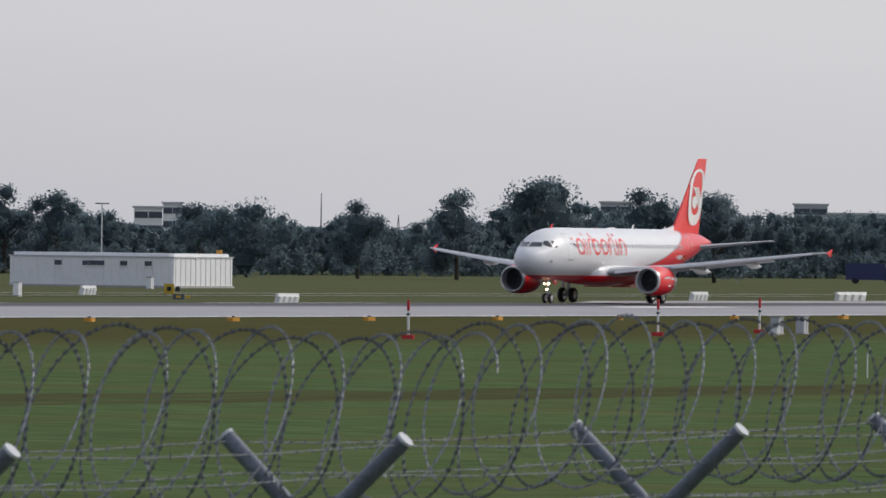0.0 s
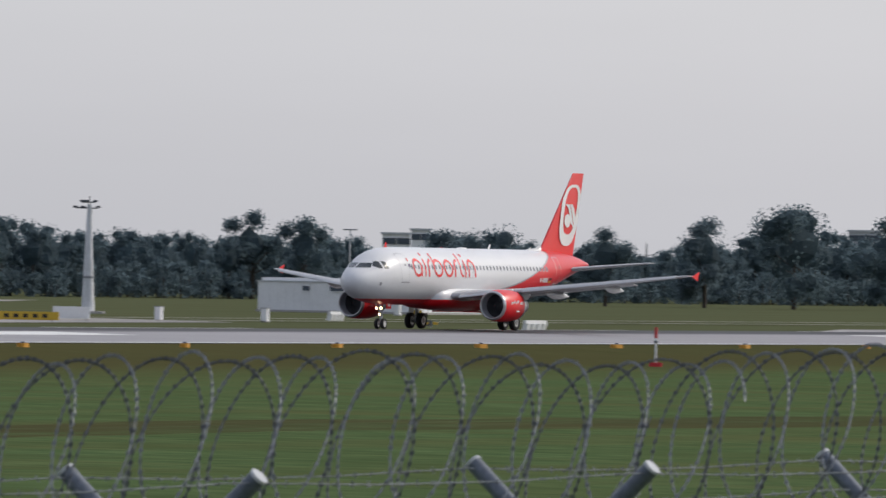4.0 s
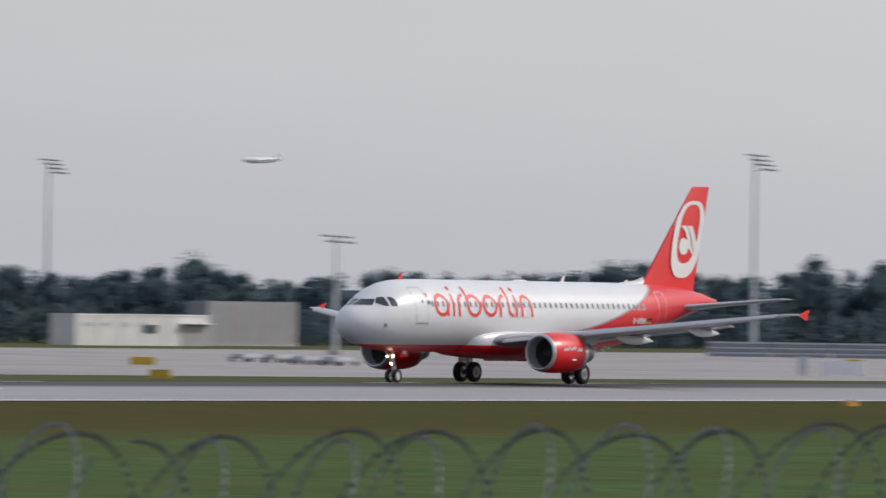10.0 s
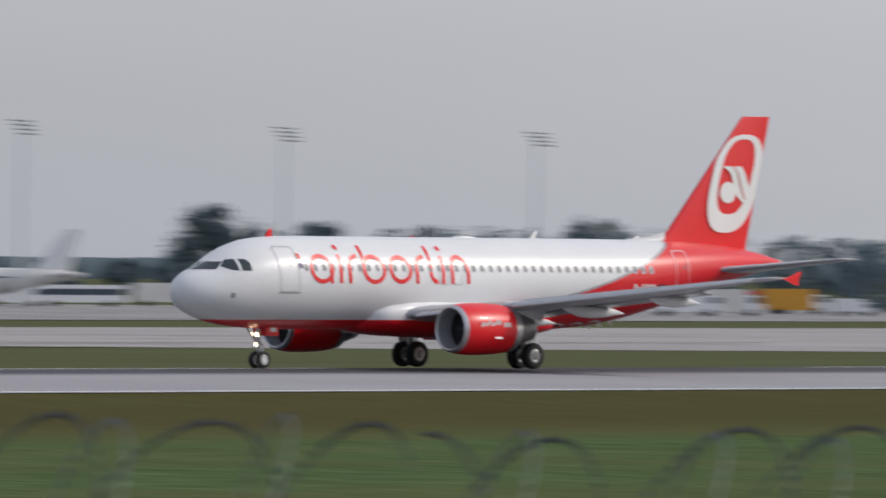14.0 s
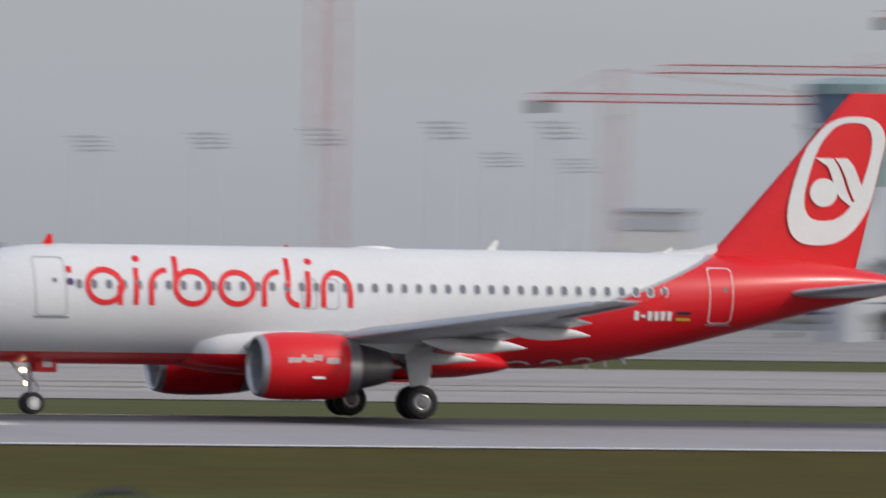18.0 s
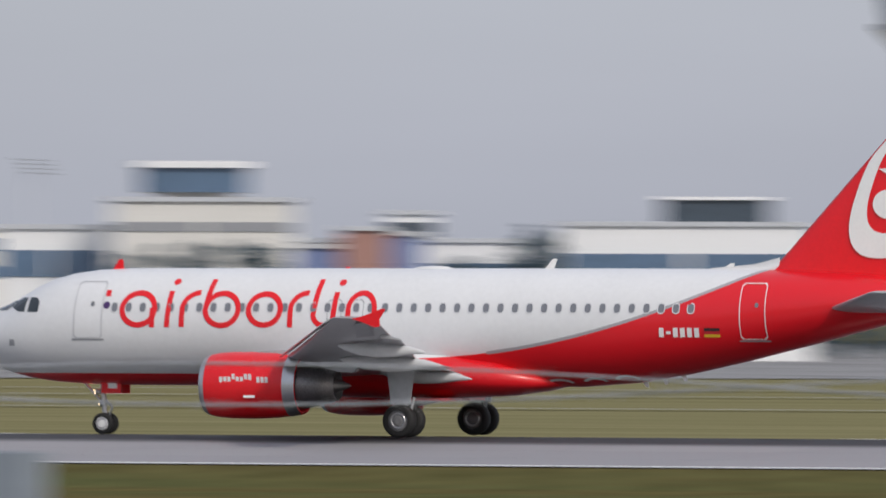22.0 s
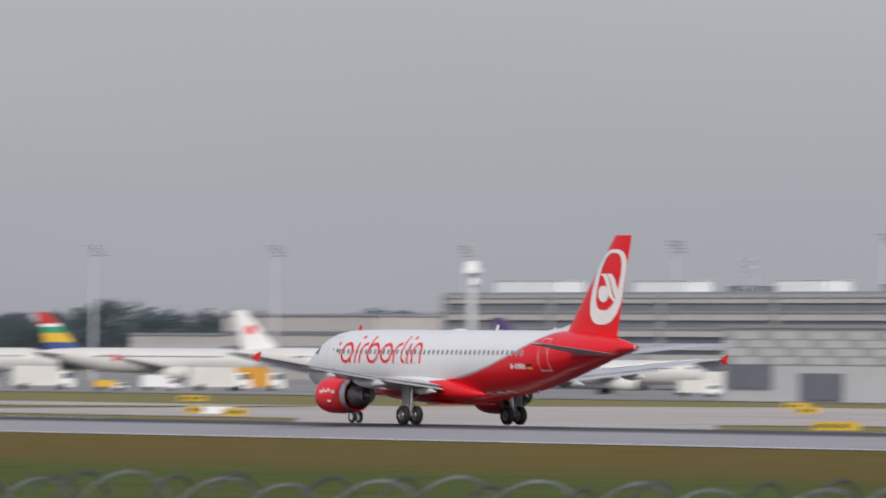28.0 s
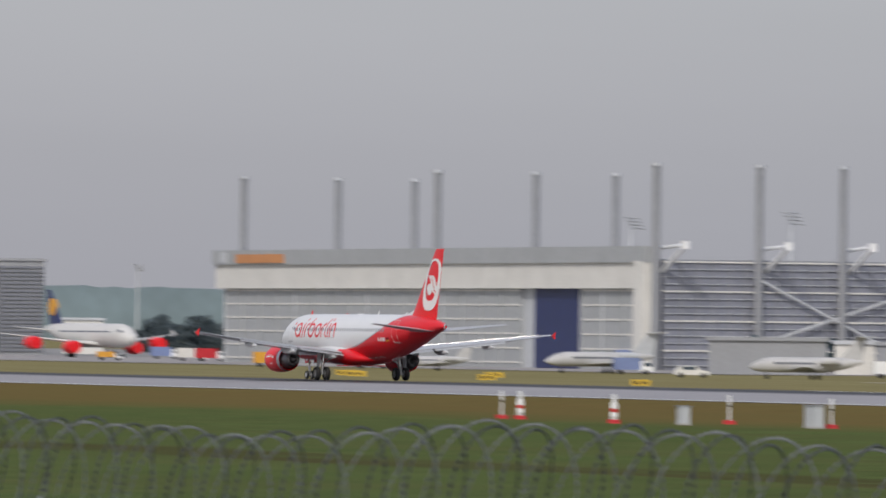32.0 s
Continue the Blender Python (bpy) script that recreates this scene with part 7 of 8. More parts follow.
def small_jet(az, d, heading, scale=1.0, trim=None):
    """A parked business jet: engines on the tail, T-tail."""
    p = thing("business_jet", "small white parked business jet with a T-tail", "airplane", (*polar(az, d), GROUND), radians(90 - az - heading), group="parked business jets")
    p.scale = (0.82 * scale, 0.82 * scale, 0.82 * scale)
    def ring(a, r, zc, n=16):
        return [(a, r * math.cos(2 * math.pi * i / n), zc + r * math.sin(2 * math.pi * i / n)) for i in range(n)]
    part("fuselage", Shape().loft([ring(a, r, z) for a, r, z in ((9.5, 0.05, 1.9), (8.9, 0.5, 1.95), (7.6, 1.0, 2.15), (6, 1.2, 2.3), (-3, 1.2, 2.3), (-7, 0.8, 2.6), (-9.5, 0.2, 2.9))]), JETWHITE, p)
    for s in (-1, 1):
        part("wing", Shape().prism([(2.5, s * 1.0, 1.5), (-1.8, s * 1.0, 1.5), (-3.9, s * 9.2, 2.0), (-2.7, s * 9.2, 2.0)], (0, 0, 0.16)), JETWHITE, p)
        part("engine", Shape().loft([[(a, s * 1.9 + r * math.cos(2 * math.pi * i / 14), 2.9 + r * math.sin(2 * math.pi * i / 14)) for i in range(14)] for a, r in ((-3.0, 0.5), (-3.4, 0.62), (-5.2, 0.62), (-6.2, 0.4))]), trim or JETWHITE, p)
        part("tailplane", Shape().prism([(-8.2, s * 0.1, 6.6), (-10.0, s * 0.1, 6.6), (-10.8, s * 3.6, 6.75), (-9.9, s * 3.6, 6.75)], (0, 0, 0.12)), JETWHITE, p)
        part("main_gear", Shape().tube((-1.5, s * 1.6, 0.0), (-1.5, s * 1.6, 1.5), 0.12, n=6).tube((-1.5, s * 1.45, 0.35), (-1.5, s * 1.75, 0.35), 0.35, n=12), BLACK, p)
        part("window_line", Shape().box((1.5, s * 1.19, 2.55), (7, 0.06, 0.35)), WINDOW, p)
    part("fin", Shape().prism([(-5.5, -0.1, 3.1), (-8.6, -0.1, 6.7), (-10.1, -0.1, 6.7), (-9.3, -0.1, 3.1)], (0, 0.2, 0)), trim or JETWHITE, p)
    part("windscreen", Shape().box((7.5, 0, 2.75), (0.7, 1.3, 0.35), m=Matrix.Rotation(0.6, 3, "Y")), WINDOW, p)
    part("nose_gear", Shape().tube((6.6, 0, 0), (6.6, 0, 1.6), 0.08, n=6).tube((6.6, -0.12, 0.3), (6.6, 0.12, 0.3), 0.3, n=12), BLACK, p)


small_jet(-63.42, 1260, -100, 1.0)
small_jet(-62.35, 1280, -85, 0.8, PALE)
small_jet(-65.72, 1180, -70, 0.95)
small_jet(-66.95, 1300, -110, 1.0, PALE)
small_jet(-64.35, 1250, -80, 0.9)
small_jet(-63.7, 1290, -95, 0.8)
small_jet(-67.95, 1330, -95, 0.7)


# ---------- apron vehicles ----------
def vehicle(kind, az, d, body, heading=90, cabm=None, label=None):
    L, W, H = {"van": (5.2, 2.0, 2.2), "truck": (8.5, 2.5, 3.3), "bus": (12.5, 2.9, 3.0), "tug": (4.2, 2.2, 1.5), "car": (4.4, 1.8, 1.5)}[kind]
    words = {"van": "panel van on the apron", "truck": "box truck on the apron", "bus": "apron bus", "tug": "low aircraft tug", "car": "service car on the apron"}[kind]
    v = thing(kind if kind != "bus" else "apron_bus", label or (body.name.split("_")[0] + " " + words + " beyond the runway"), "vehicle", (*polar(az, d), GROUND), radians(90 - az - heading), group="apron vehicles")
    cl = {"van": 1.6, "truck": 2.0, "bus": 0.0, "tug": 1.4, "car": 0.0}[kind]
    if kind == "car":
        part("body", Shape().prism([(-2.2, -W / 2, 0.35), (2.2, -W / 2, 0.35), (2.15, -W / 2, 0.8), (1.2, -W / 2, 0.92), (0.5, -W / 2, 1.45), (-1.4, -W / 2, 1.45), (-2.1, -W / 2, 0.9)], (0, W, 0)), body, v)
        part("windows", Shape().box((-0.4, 0, 1.18), (1.7, W + 0.04, 0.4)), GLASS, v)
    else:
        part("body", Shape().box((-cl / 2, 0, H / 2 + 0.3), (L - cl, W, H - 0.6), chamfer=0.12), body, v)
        if cl:
            part("cab", Shape().prism([(L / 2 - cl, -W / 2, 0.4), (L / 2, -W / 2, 0.4), (L / 2, -W / 2, H * 0.42), (L / 2 - cl * 0.35, -W / 2, H * 0.78), (L / 2 - cl, -W / 2, H * 0.78)], (0, W, 0)), cabm or WHITE, v)
            part("windscreen", Shape().box((L / 2 - cl * 0.45, 0, H * 0.6), (cl * 0.6, W + 0.05, H * 0.22)), GLASS, v)
        else:
            part("window_band", Shape().box((0, 0, H * 0.68), (L * 0.96, W + 0.05, H * 0.28)), GLASS, v)
    for a in (-0.32, 0.32):
        for s in (-1, 1):
            r = 0.32 if kind in ("car", "van", "tug") else 0.48
            part("wheel", Shape().tube((a * L, s * (W / 2 - 0.24), r), (a * L, s * (W / 2 + 0.02), r), r, n=12), BLACK, v)
    return v


for k, az, d, m in (("truck", 47.62, 1190, WHITE), ("bus", 47.95, 1200, REDPAINT), ("bus", 48.2, 1210, REDPAINT), ("truck", 47.55, 1195, GOLD), ("van", 48.33, 1190, WHITE), ("van", 47.4, 1185, WHITE),
                    ("van", 50.1, 1080, OFFWHITE), ("van", 50.36, 1090, PALE), ("van", 49.95, 1085, BLUE), ("truck", 44.6, 1160, WHITE), ("truck", 44.85, 1170, OFFWHITE), ("truck", 45.25, 1230, ORANGE), ("bus", 45.0, 1250, REDPAINT), ("van", 45.6, 1200, WHITE),
                    ("truck", 40.6, 1300, WHITE), ("bus", 41.0, 1320, WHITE), ("truck", 41.5, 1350, OFFWHITE), ("truck", 43.6, 1250, PALE), ("bus", 44.3, 1200, GREY), ("van", 43.0, 1220, WHITE), ("truck", 36.3, 1300, REDPAINT), ("van", 36.8, 1300, WHITE)):
    vehicle(k, az, d, m, 80)
for k, az, d, m in (("truck", -59.25, 1330, ORANGE), ("truck", -59.45, 1320, OFFWHITE), ("van", -59.8, 1310, WHITE), ("tug", -60.1, 1300, GOLD), ("truck", -58.6, 1340, OFFWHITE), ("truck", -60.5, 1330, OFFWHITE), ("van", -60.9, 1310, REDPAINT), ("truck", -61.3, 1300, OFFWHITE), ("van", -61.65, 1290, OFFWHITE), ("truck", -62.0, 1280, OFFWHITE), ("truck", -62.6, 1270, PALE), ("truck", -63.0, 1265, GREY), ("truck", -63.3, 1300, GREY),
                    ("van", -64.0, 1270, WHITE), ("truck", -64.5, 1255, OFFWHITE), ("van", -65.2, 1230, WHITE), ("car", -66.4, 1200, OFFWHITE), ("bus", -66.6, 1420, HAZEDBLUE), ("van", -67.1, 1450, HAZEDBLUE), ("van", -66.75, 1280, HAZEDBLUE), ("van", -69.26, 1600, REDPAINT), ("van", -69.37, 1610, OFFWHITE), ("van", -69.53, 1700, HAZEDBLUE), ("tug", -69.86, 1600, ORANGE), ("van", -68.9, 1390, ORANGE), ("van", -68.3, 1370, GREY),
                    ("truck", -56.4, 1250, OFFWHITE), ("van", -56.6, 1240, OFFWHITE), ("van", -55.0, 1200, WHITE), ("truck", -49.9, 1340, WHITE), ("truck", -24.8, 760, GREY), ("van", -15.6, 700, WHITE)):
    vehicle(k, az, d, m, 85)
vehicle("truck", 66.97, 1560, NAVY, 95, NAVY, "dark blue fire truck on the far perimeter road")


# ---------- runway furniture ----------
def edge_light():
    e = thing("runway_edge_light", "orange raised runway edge light in the grass", "runway light", (0, 0, 0), group="runway edge lights")
    part("post", Shape().tube((0, 0, 0), (0, 0, 0.32), 0.05, n=8), GREY, e)
    part("housing", Shape().box((0, 0, 0.42), (0.95, 0.5, 0.26), chamfer=0.12), ORANGE, e)
    part("lens", Shape().tube((0, 0, 0.54), (0, 0, 0.64), 0.14, 0.10, 10), GLASS, e)
    return e


first = edge_light()
first.matrix_basis = Matrix.Translation((437.6, 282.2, GROUND - 0.02))
for k in range(-32, 38):
    x = 437.6 + k * 20.08
    if k and (x > 420 or x < -1300):
        copy_thing(first, Matrix.Translation((x, 282.2, GROUND - 0.02)) @ Matrix.Rotation(0.3 * math.sin(k * 5.1), 4, "Z"))


def marker_post(x, y, h=2.25, board=False):
    m = thing("marker_post", ("white marker post with red top and red foot" if h > 2 else "plain white marker post with a red foot") if not board else "white marker post with a red and white board", "marker post", (x, y, GROUND), radians(-math.degrees(math.atan2(x, y))), group="approach marker posts")
    part("shaft", Shape().tube((0, 0, 0.15), (0, 0, h * 0.72), 0.07 if not board else 0.2, n=10), WHITE, m)
    part("tip", Shape().tube((0, 0, h * 0.72), (0, 0, h), 0.085 if not board else 0.12, n=10), REDPAINT if h > 2 else WHITE, m, "red painted tip" if h > 2 else "")
    part("foot", Shape().box((0, 0, 0.12), (0.75, 0.5, 0.24), chamfer=0.1), REDPAINT, m, "red base block")
    if board:
        part("board", Shape().box((0, -0.22, h * 0.42), (0.42, 0.08, 0.7)), WHITE, m)
        part("board_mark", Shape().box((0, -0.27, h * 0.45), (0.40, 0.03, 0.2)), REDPAINT, m)
    else:
        part("collar", Shape().tube((0, 0, h * 0.60), (0, 0, h * 0.66), 0.11, n=10), DARK, m)
    return m


marker_post(496.16, 239.68)
marker_post(536.82, 242.37)
marker_post(565.85, 248.33)
for x, y, bd in ((-557.2, 230.5, False), (-554.7, 230.7, True), (-532.3, 227.5, True), (-531.9, 234.9, False), (-511.3, 232.3, False)):
    marker_post(x, y, 1.75, bd)


def cabinet(x, y, w, h, d=0.6, material=None, label="grey electrical cabinet on the grass"):
    c = thing("field_cabinet", label, "cabinet", (x, y, GROUND), 0.0, group="field cabinets")
    part("body", Shape().box((0, 0, h / 2 + 0.1), (w, d, h), chamfer=0.04), material or PALE, c)
    part("lid", Shape().box((0, 0, h + 0.13), (w + 0.1, d + 0.1, 0.07)), GREY, c)
    part("plinth", Shape().box((0, 0, 0.05), (w + 0.06, d + 0.06, 0.12)), CONCRETE, c)
    part("door_seam", Shape().box((0, -d / 2 - 0.01, h / 2 + 0.1), (0.03, 0.02, h * 0.9)), GREY, c)


cabinet(561, 245, 0.75, 0.95)
cabinet(565, 245, 0.75, 1.0)
cabinet(556, 243, 0.4, 0.55, material=WHITE)
cabinet(-526, 229.3, 0.75, 1.0)
cabinet(-512.6, 231.6, 0.7, 1.2)
cabinet(-510.4, 231, 0.6, 1.2)
stake = thing("marker_stake", "thin white stake in the grass", "stake", (376, 160, GROUND))
part("rod", Shape().tube((0, 0, 0), (0, 0, 1.05), 0.03, n=8), WHITE, stake)
part("rod_cap", Shape().tube((0, 0, 1.0), (0, 0, 1.06), 0.04, n=8), PALE, stake)


def guidance_sign(x, y, w, h=0.85, material=None, label="yellow taxiway guidance sign", bars=True, z=0.2):
    s = thing("taxiway_sign", label, "sign", (x, y, GROUND), math.atan2(-x, y), group="taxiway signs")
    part("panel", Shape().box((0, 0, z + h / 2), (w, 0.22, h), chamfer=0.05), material or YELLOW, s)
    for a in (-0.4, 0.4):
        part("leg", Shape().box((a * w, 0, z / 2 + 0.02), (0.1, 0.12, z + 0.05)), GREY, s)
    if bars:
        for i in range(max(2, int(w / 0.9))):
            part("text_bar", Shape().box((-w / 2 + 0.5 + i * 0.85, -0.125, z + h / 2), (0.42, 0.02, h * 0.45)), BLACK if (material or YELLOW) == YELLOW else (GOLD if material == DARK else GREY), s)


guidance_sign(732, 419, 3.1, 0.72)
guidance_sign(743, 421, 6.0, 0.72)
guidance_sign(771, 432, 3.4, 1.1, WHITE, "white sign seen from behind", False)
guidance_sign(778, 399, 1.05, 0.5, DARK, "small black taxiway sign with pale characters", True, 0.15)
guidance_sign(664, 429, 3.6, 1.1, WHITE, "white sign seen from behind", False)
guidance_sign(672, 433, 1.5, 1.2)
guidance_sign(655, 427, 0.8, 1.5, PALE, "pale back of a small sign", False)
guidance_sign(639, 482, 2.1, 0.65, bars=False, z=0.1)
guidance_sign(531, 399, 1.5, 0.6, bars=False, z=0.1)
guidance_sign(850, 437, 1.0, 1.0)
for x, y, w in ((-798, 538, 2.6), (-755, 545, 5.6), (-824, 603, 2.2), (-621, 526, 1.8), (-569, 387, 3.4), (-731, 494, 2.2), (-890, 522, 3.0), (-1063, 420, 3.0), (-1037, 428, 2.2), (-1040, 412, 2.2), (-981, 404, 2.0), (-901, 388, 2.0), (-713, 419, 2.6), (-687, 407, 2.0), (-920, 465, 2.4)):
    guidance_sign(x, y, w, 0.62, z=0.12)
for x, y, w in ((-608, 428, 1.2), (-807, 417, 2.2), (-860, 420, 3.0), (-700, 413, 2.4), (-940, 505, 3.2), (-528, 668, 3.6), (40, 470, 2.6), (150, 470, 2.2)):
    guidance_sign(x, y, w, 0.6, WHITE, "low white edge marker", False)
# ribbed white distance markers
for x, y, w in ((848, 445, 3.0), (764, 381, 4.2), (947, 405, 8.0), (905, 404, 4.0)):
    mk = thing("ribbed_marker", "low ribbed white marker board", "marker", (x, y, GROUND), 0.0, group="ribbed markers")
    part("rail", Shape().box((0, 0, 0.78), (w, 0.3, 0.3), chamfer=0.08), WHITE, mk)
    for i in range(4):
        part("leg", Shape().box((-w / 2 + (i + 0.5) * w / 4, 0.05, 0.35), (w / 4 * 0.62, 0.5, 0.72), m=Matrix.Rotation(0.25, 3, "X")), WHITE, mk)
for x, y in ((805, 430), (962, 497), (795, 436)):
    cabinet(x, y, 0.7, 1.2, material=WHITE, label="small white cabinet beside the taxiway")
cabinet(768, 483, 1.2, 1.1, material=WHITE, label="white cabinet by the light mast")
cabinet(740, 463, 2.2, 1.0, material=OFFWHITE, label="low white cabinet by the light mast")
for x, y, w in ((900, 520, 6.0), (918, 526, 2.2)):
    cabinet(x, y, w, 1.0, 1.0, PALE, "low pale box on the apron")


# ---------- aircraft in the sky ----------
def distant_jet():
    p = thing("distant_jet", "tiny white jet climbing in the haze", "airplane")
    def ring(a, r, n=12):
        return [(a, r * math.cos(2 * math.pi * i / n), r * math.sin(2 * math.pi * i / n) + 0.02 * a) for i in range(n)]
    part("fuselage", Shape().loft([ring(a, r) for a, r in ((-11, 0.1), (-10, 0.8), (-8, 1.3), (5, 1.3), (9, 0.7), (11, 0.15))]), WHITE, p)
    for s in (-1, 1):
        part("wing", Shape().prism([(-2.5, s * 1, -0.5), (1.2, s * 1, -0.5), (4.2, s * 9, 0.4), (3.0, s * 9, 0.4)], (0, 0, 0.25)), WHITE, p)
        part("tailplane", Shape().prism([(8.2, s * 0.4, 0.5), (10, s * 0.4, 0.5), (11, s * 3.4, 0.7), (10, s * 3.4, 0.7)], (0, 0, 0.15)), WHITE, p)
        part("engine", Shape().tube((-2.2, s * 3.4, -1.1), (0.4, s * 3.4, -1.0), 0.7, 0.5, 10), WHITE, p)
    part("fin", Shape().prism([(7, -0.12, 1.0), (10.2, -0.12, 3.4), (11.2, -0.12, 3.4), (10.8, -0.12, 0.8)], (0, 0.24, 0)), WHITE, p)
    return p


JET = distant_jet()


# ---------- perimeter fence ----------
FENCE_Y = 15.4
FG = 0.55


def coil(x0, x1, z_top=4.10, r=0.31, pitch=0.48, seed=0):
    """A length of razor-wire coil: two counter-wound wires set with small blades."""
    rnd = random.Random(seed)
    c = thing("razor_wire_coil", "grey razor wire coil with a shaded and a sunlit strand colour", "razor wire", (x0, FENCE_Y, 0), group="razor wire coils")
    L = x1 - x0
    per = 54
    for hand in (1, -1):
        sh = Shape()
        n = int(L / pitch * per)
        ph = rnd.uniform(0, 6.28)
        pts = []
        for i in range(n + 1):
            a = 2 * math.pi * i / per * hand + ph
            x = L * i / n
            sag = 0.02 * math.sin(x * 1.1 + seed) + 0.015 * math.sin(x * 0.43 + seed * 2.1)
            rr = r * (1 + 0.05 * math.sin(x * 2.3 + seed + hand) + 0.02 * math.sin(x * 5.1 + seed))
            pts.append(Vector((x + 0.06 * math.sin(a * 0.5 + x) + 0.15 * hand * math.sin(a * hand), rr * 0.60 * math.cos(a), z_top - r + sag + rr * math.sin(a))))
        prof = [(0.0032, 0.0), (0, 0.0026), (-0.0032, 0), (0, -0.0026)]
        rings, frames = [], []
        for i, p in enumerate(pts):
            d = (pts[min(i + 1, n)] - pts[max(i - 1, 0)]).normalized()
            u = d.cross(Vector((1, 0, 0))).normalized()
            w = d.cross(u)
            frames.append((d, u, w))
            rings.append([p + u * a + w * b for a, b in prof])
        sh.loft(rings)
        # one winding takes the shaded tone, the other the sunlit one
        st = part("strand", sh, SHADECOIL if hand > 0 else LITCOIL, c, "thin barbed steel strand")
        bl = Shape()
        for i in range(1, n):
            p, (d, u, w) = pts[i], frames[i]
            s, t = 0.0088 * rnd.uniform(0.8, 1.2), 0.0070 * rnd.uniform(0.8, 1.2)
            bl.add([p - d * s + u * t, p + d * s + u * t, p + d * s * 0.45, p + d * s - u * t, p - d * s - u * t, p - d * s * 0.45, p + w * 0.005, p - w * 0.005], [(0, 1, 2, 6), (2, 3, 4, 6), (4, 5, 6), (5, 0, 6), (0, 7, 2, 1), (2, 7, 4, 3)])
        tagged(part("blade_strip", bl, SHADECOIL if hand > 0 else LITCOIL, st), "many small razor blades", kind="stuff")
    return c


for k, x0 in enumerate([q * 6.0 + 2.2 for q in range(0, 8)]):
    coil(x0, x0 + 5.97, z_top=4.10 if x0 > 24 else 4.06, seed=k + 1)
for k, x0 in enumerate([-15.2 - q * 6.0 for q in range(0, 6)]):
    coil(x0 - 5.97, x0, z_top=4.05 - 0.018 * k, seed=k + 21)


def fence_post():
    """Fence post with two slanted arms that carry barbed wire."""
    p = thing("fence_post", "galvanised fence post with two slanted arms", "fence post", group="fence posts")
    part("post", Shape().tube((0, 0, 0), (0, 0, 2.86), 0.04, n=12), POSTBLUE, p)
    for s in (-1, 1):
        arm = part("arm", Shape().tube((0, 0, 2.82), (0.0, s * 0.36, 3.16), 0.031, n=14), POSTBLUE, p)
        part("cap", Shape().tube((0.0, s * 0.356, 3.156), (0.0, s * 0.364, 3.164), 0.033, n=14), PALE, arm)
    part("foot", Shape().tube((0, 0, -0.1), (0, 0, 0.06), 0.14, n=10), CONCRETE, p)
    return p


fp0 = fence_post()
fp0.matrix_basis = Matrix.Translation((31.12, FENCE_Y, FG))
for k in range(-27, 6):
    x = 31.12 + k * 3.0
    if k and not (-10.5 < x < 0.8):
        copy_thing(fp0, Matrix.Translation((x, FENCE_Y, FG - (0.14 if x < 0 else 0.0))) @ Matrix.Rotation(0.06 * math.sin(k * 3.7), 4, "Z"))


def barbed_wire(x0, x1, y, z, seed, wave=0.0, material=None):
    rnd = random.Random(seed)
    b = thing("barbed_wire", "thin barbed wire strung along the fence", "barbed wire", (0, 0, 0), group="barbed wires")
    n = int((x1 - x0) / (0.25 if wave else 1.0))
    pts = [Vector((x0 + (x1 - x0) * i / n, y, z + wave * math.cos(math.tau * (x0 + (x1 - x0) * i / n + 2.1) / 3.9) - (0.0 if wave else 0.02 * math.sin(math.pi * ((i / 3.0) % 1))))) for i in range(n + 1)]
    q = 0.0022 if wave else 0.0022
    part("wire", Shape().loft([[(p.x, p.y - q, p.z), (p.x, p.y, p.z - q), (p.x, p.y + q, p.z), (p.x, p.y, p.z + q)] for p in pts]), material or WIRE, b)
    bb = Shape()
    x = x0
    while x < x1:
        i = min(n - 1, int((x - x0) / (x1 - x0) * n))
        q = pts[i].lerp(pts[i + 1], ((x - x0) / (x1 - x0) * n) % 1)
        for _ in range(2):
            d = Vector((rnd.uniform(-0.4, 0.4), rnd.uniform(-1, 1), rnd.uniform(-1, 1))).normalized() * 0.013
            bb.tube(q - d, q + d, 0.0022, n=3, caps=False)
        x += 0.12
    tagged(part("barb_strip", bb, material or WIRE, b), "many small wire barbs", kind="stuff")


for k, (dy, dz) in enumerate(((-0.34, 3.14), (-0.22, 3.03), (0.34, 3.14), (0.22, 3.03), (-0.08, 2.90), (0.08, 2.90))):
    barbed_wire(1.0, 47.0, FENCE_Y + dy, FG + dz, k)
    barbed_wire(-50.0, -12.0, FENCE_Y + dy, FG - 0.14 + dz, k + 10)
# wires above the gate
barbed_wire(-6.5, -1.48, FENCE_Y, 4.283, 31, 0.036, GATEWIRE)
barbed_wire(-6.5, -1.48, FENCE_Y + 0.02, 4.283, 32, -0.036, GATEWIRE)


def mesh_panel(x0, x1, z0, z1, name="fence_mesh", label="galvanised wire mesh of the perimeter fence"):
    f = thing(name, label, "fence", ((x0 + x1) / 2, FENCE_Y, z0), group="fence panels")
    w, h = x1 - x0, z1 - z0
    part("frame", Shape().tube((-w / 2, 0, 0), (-w / 2, 0, h), 0.02, n=6).tube((w / 2, 0, 0), (w / 2, 0, h), 0.02, n=6).tube((-w / 2, 0, h), (w / 2, 0, h), 0.02, n=6).tube((-w / 2, 0, 0.05), (w / 2, 0, 0.05), 0.02, n=6), GALV, f)
    sh = Shape()
    n = int(w / 0.12)
    for i in range(1, n):
        sh.tube((-w / 2 + i * w / n, 0, 0), (-w / 2 + i * w / n, 0, h), 0.0022, n=3, caps=False)
    m = int(h / 0.2)
    for i in range(1, m):
        sh.tube((-w / 2, 0, i * h / m), (w / 2, 0, i * h / m), 0.0022, n=3, caps=False)
    part("wire_grid", sh, GALV, f)
    return f


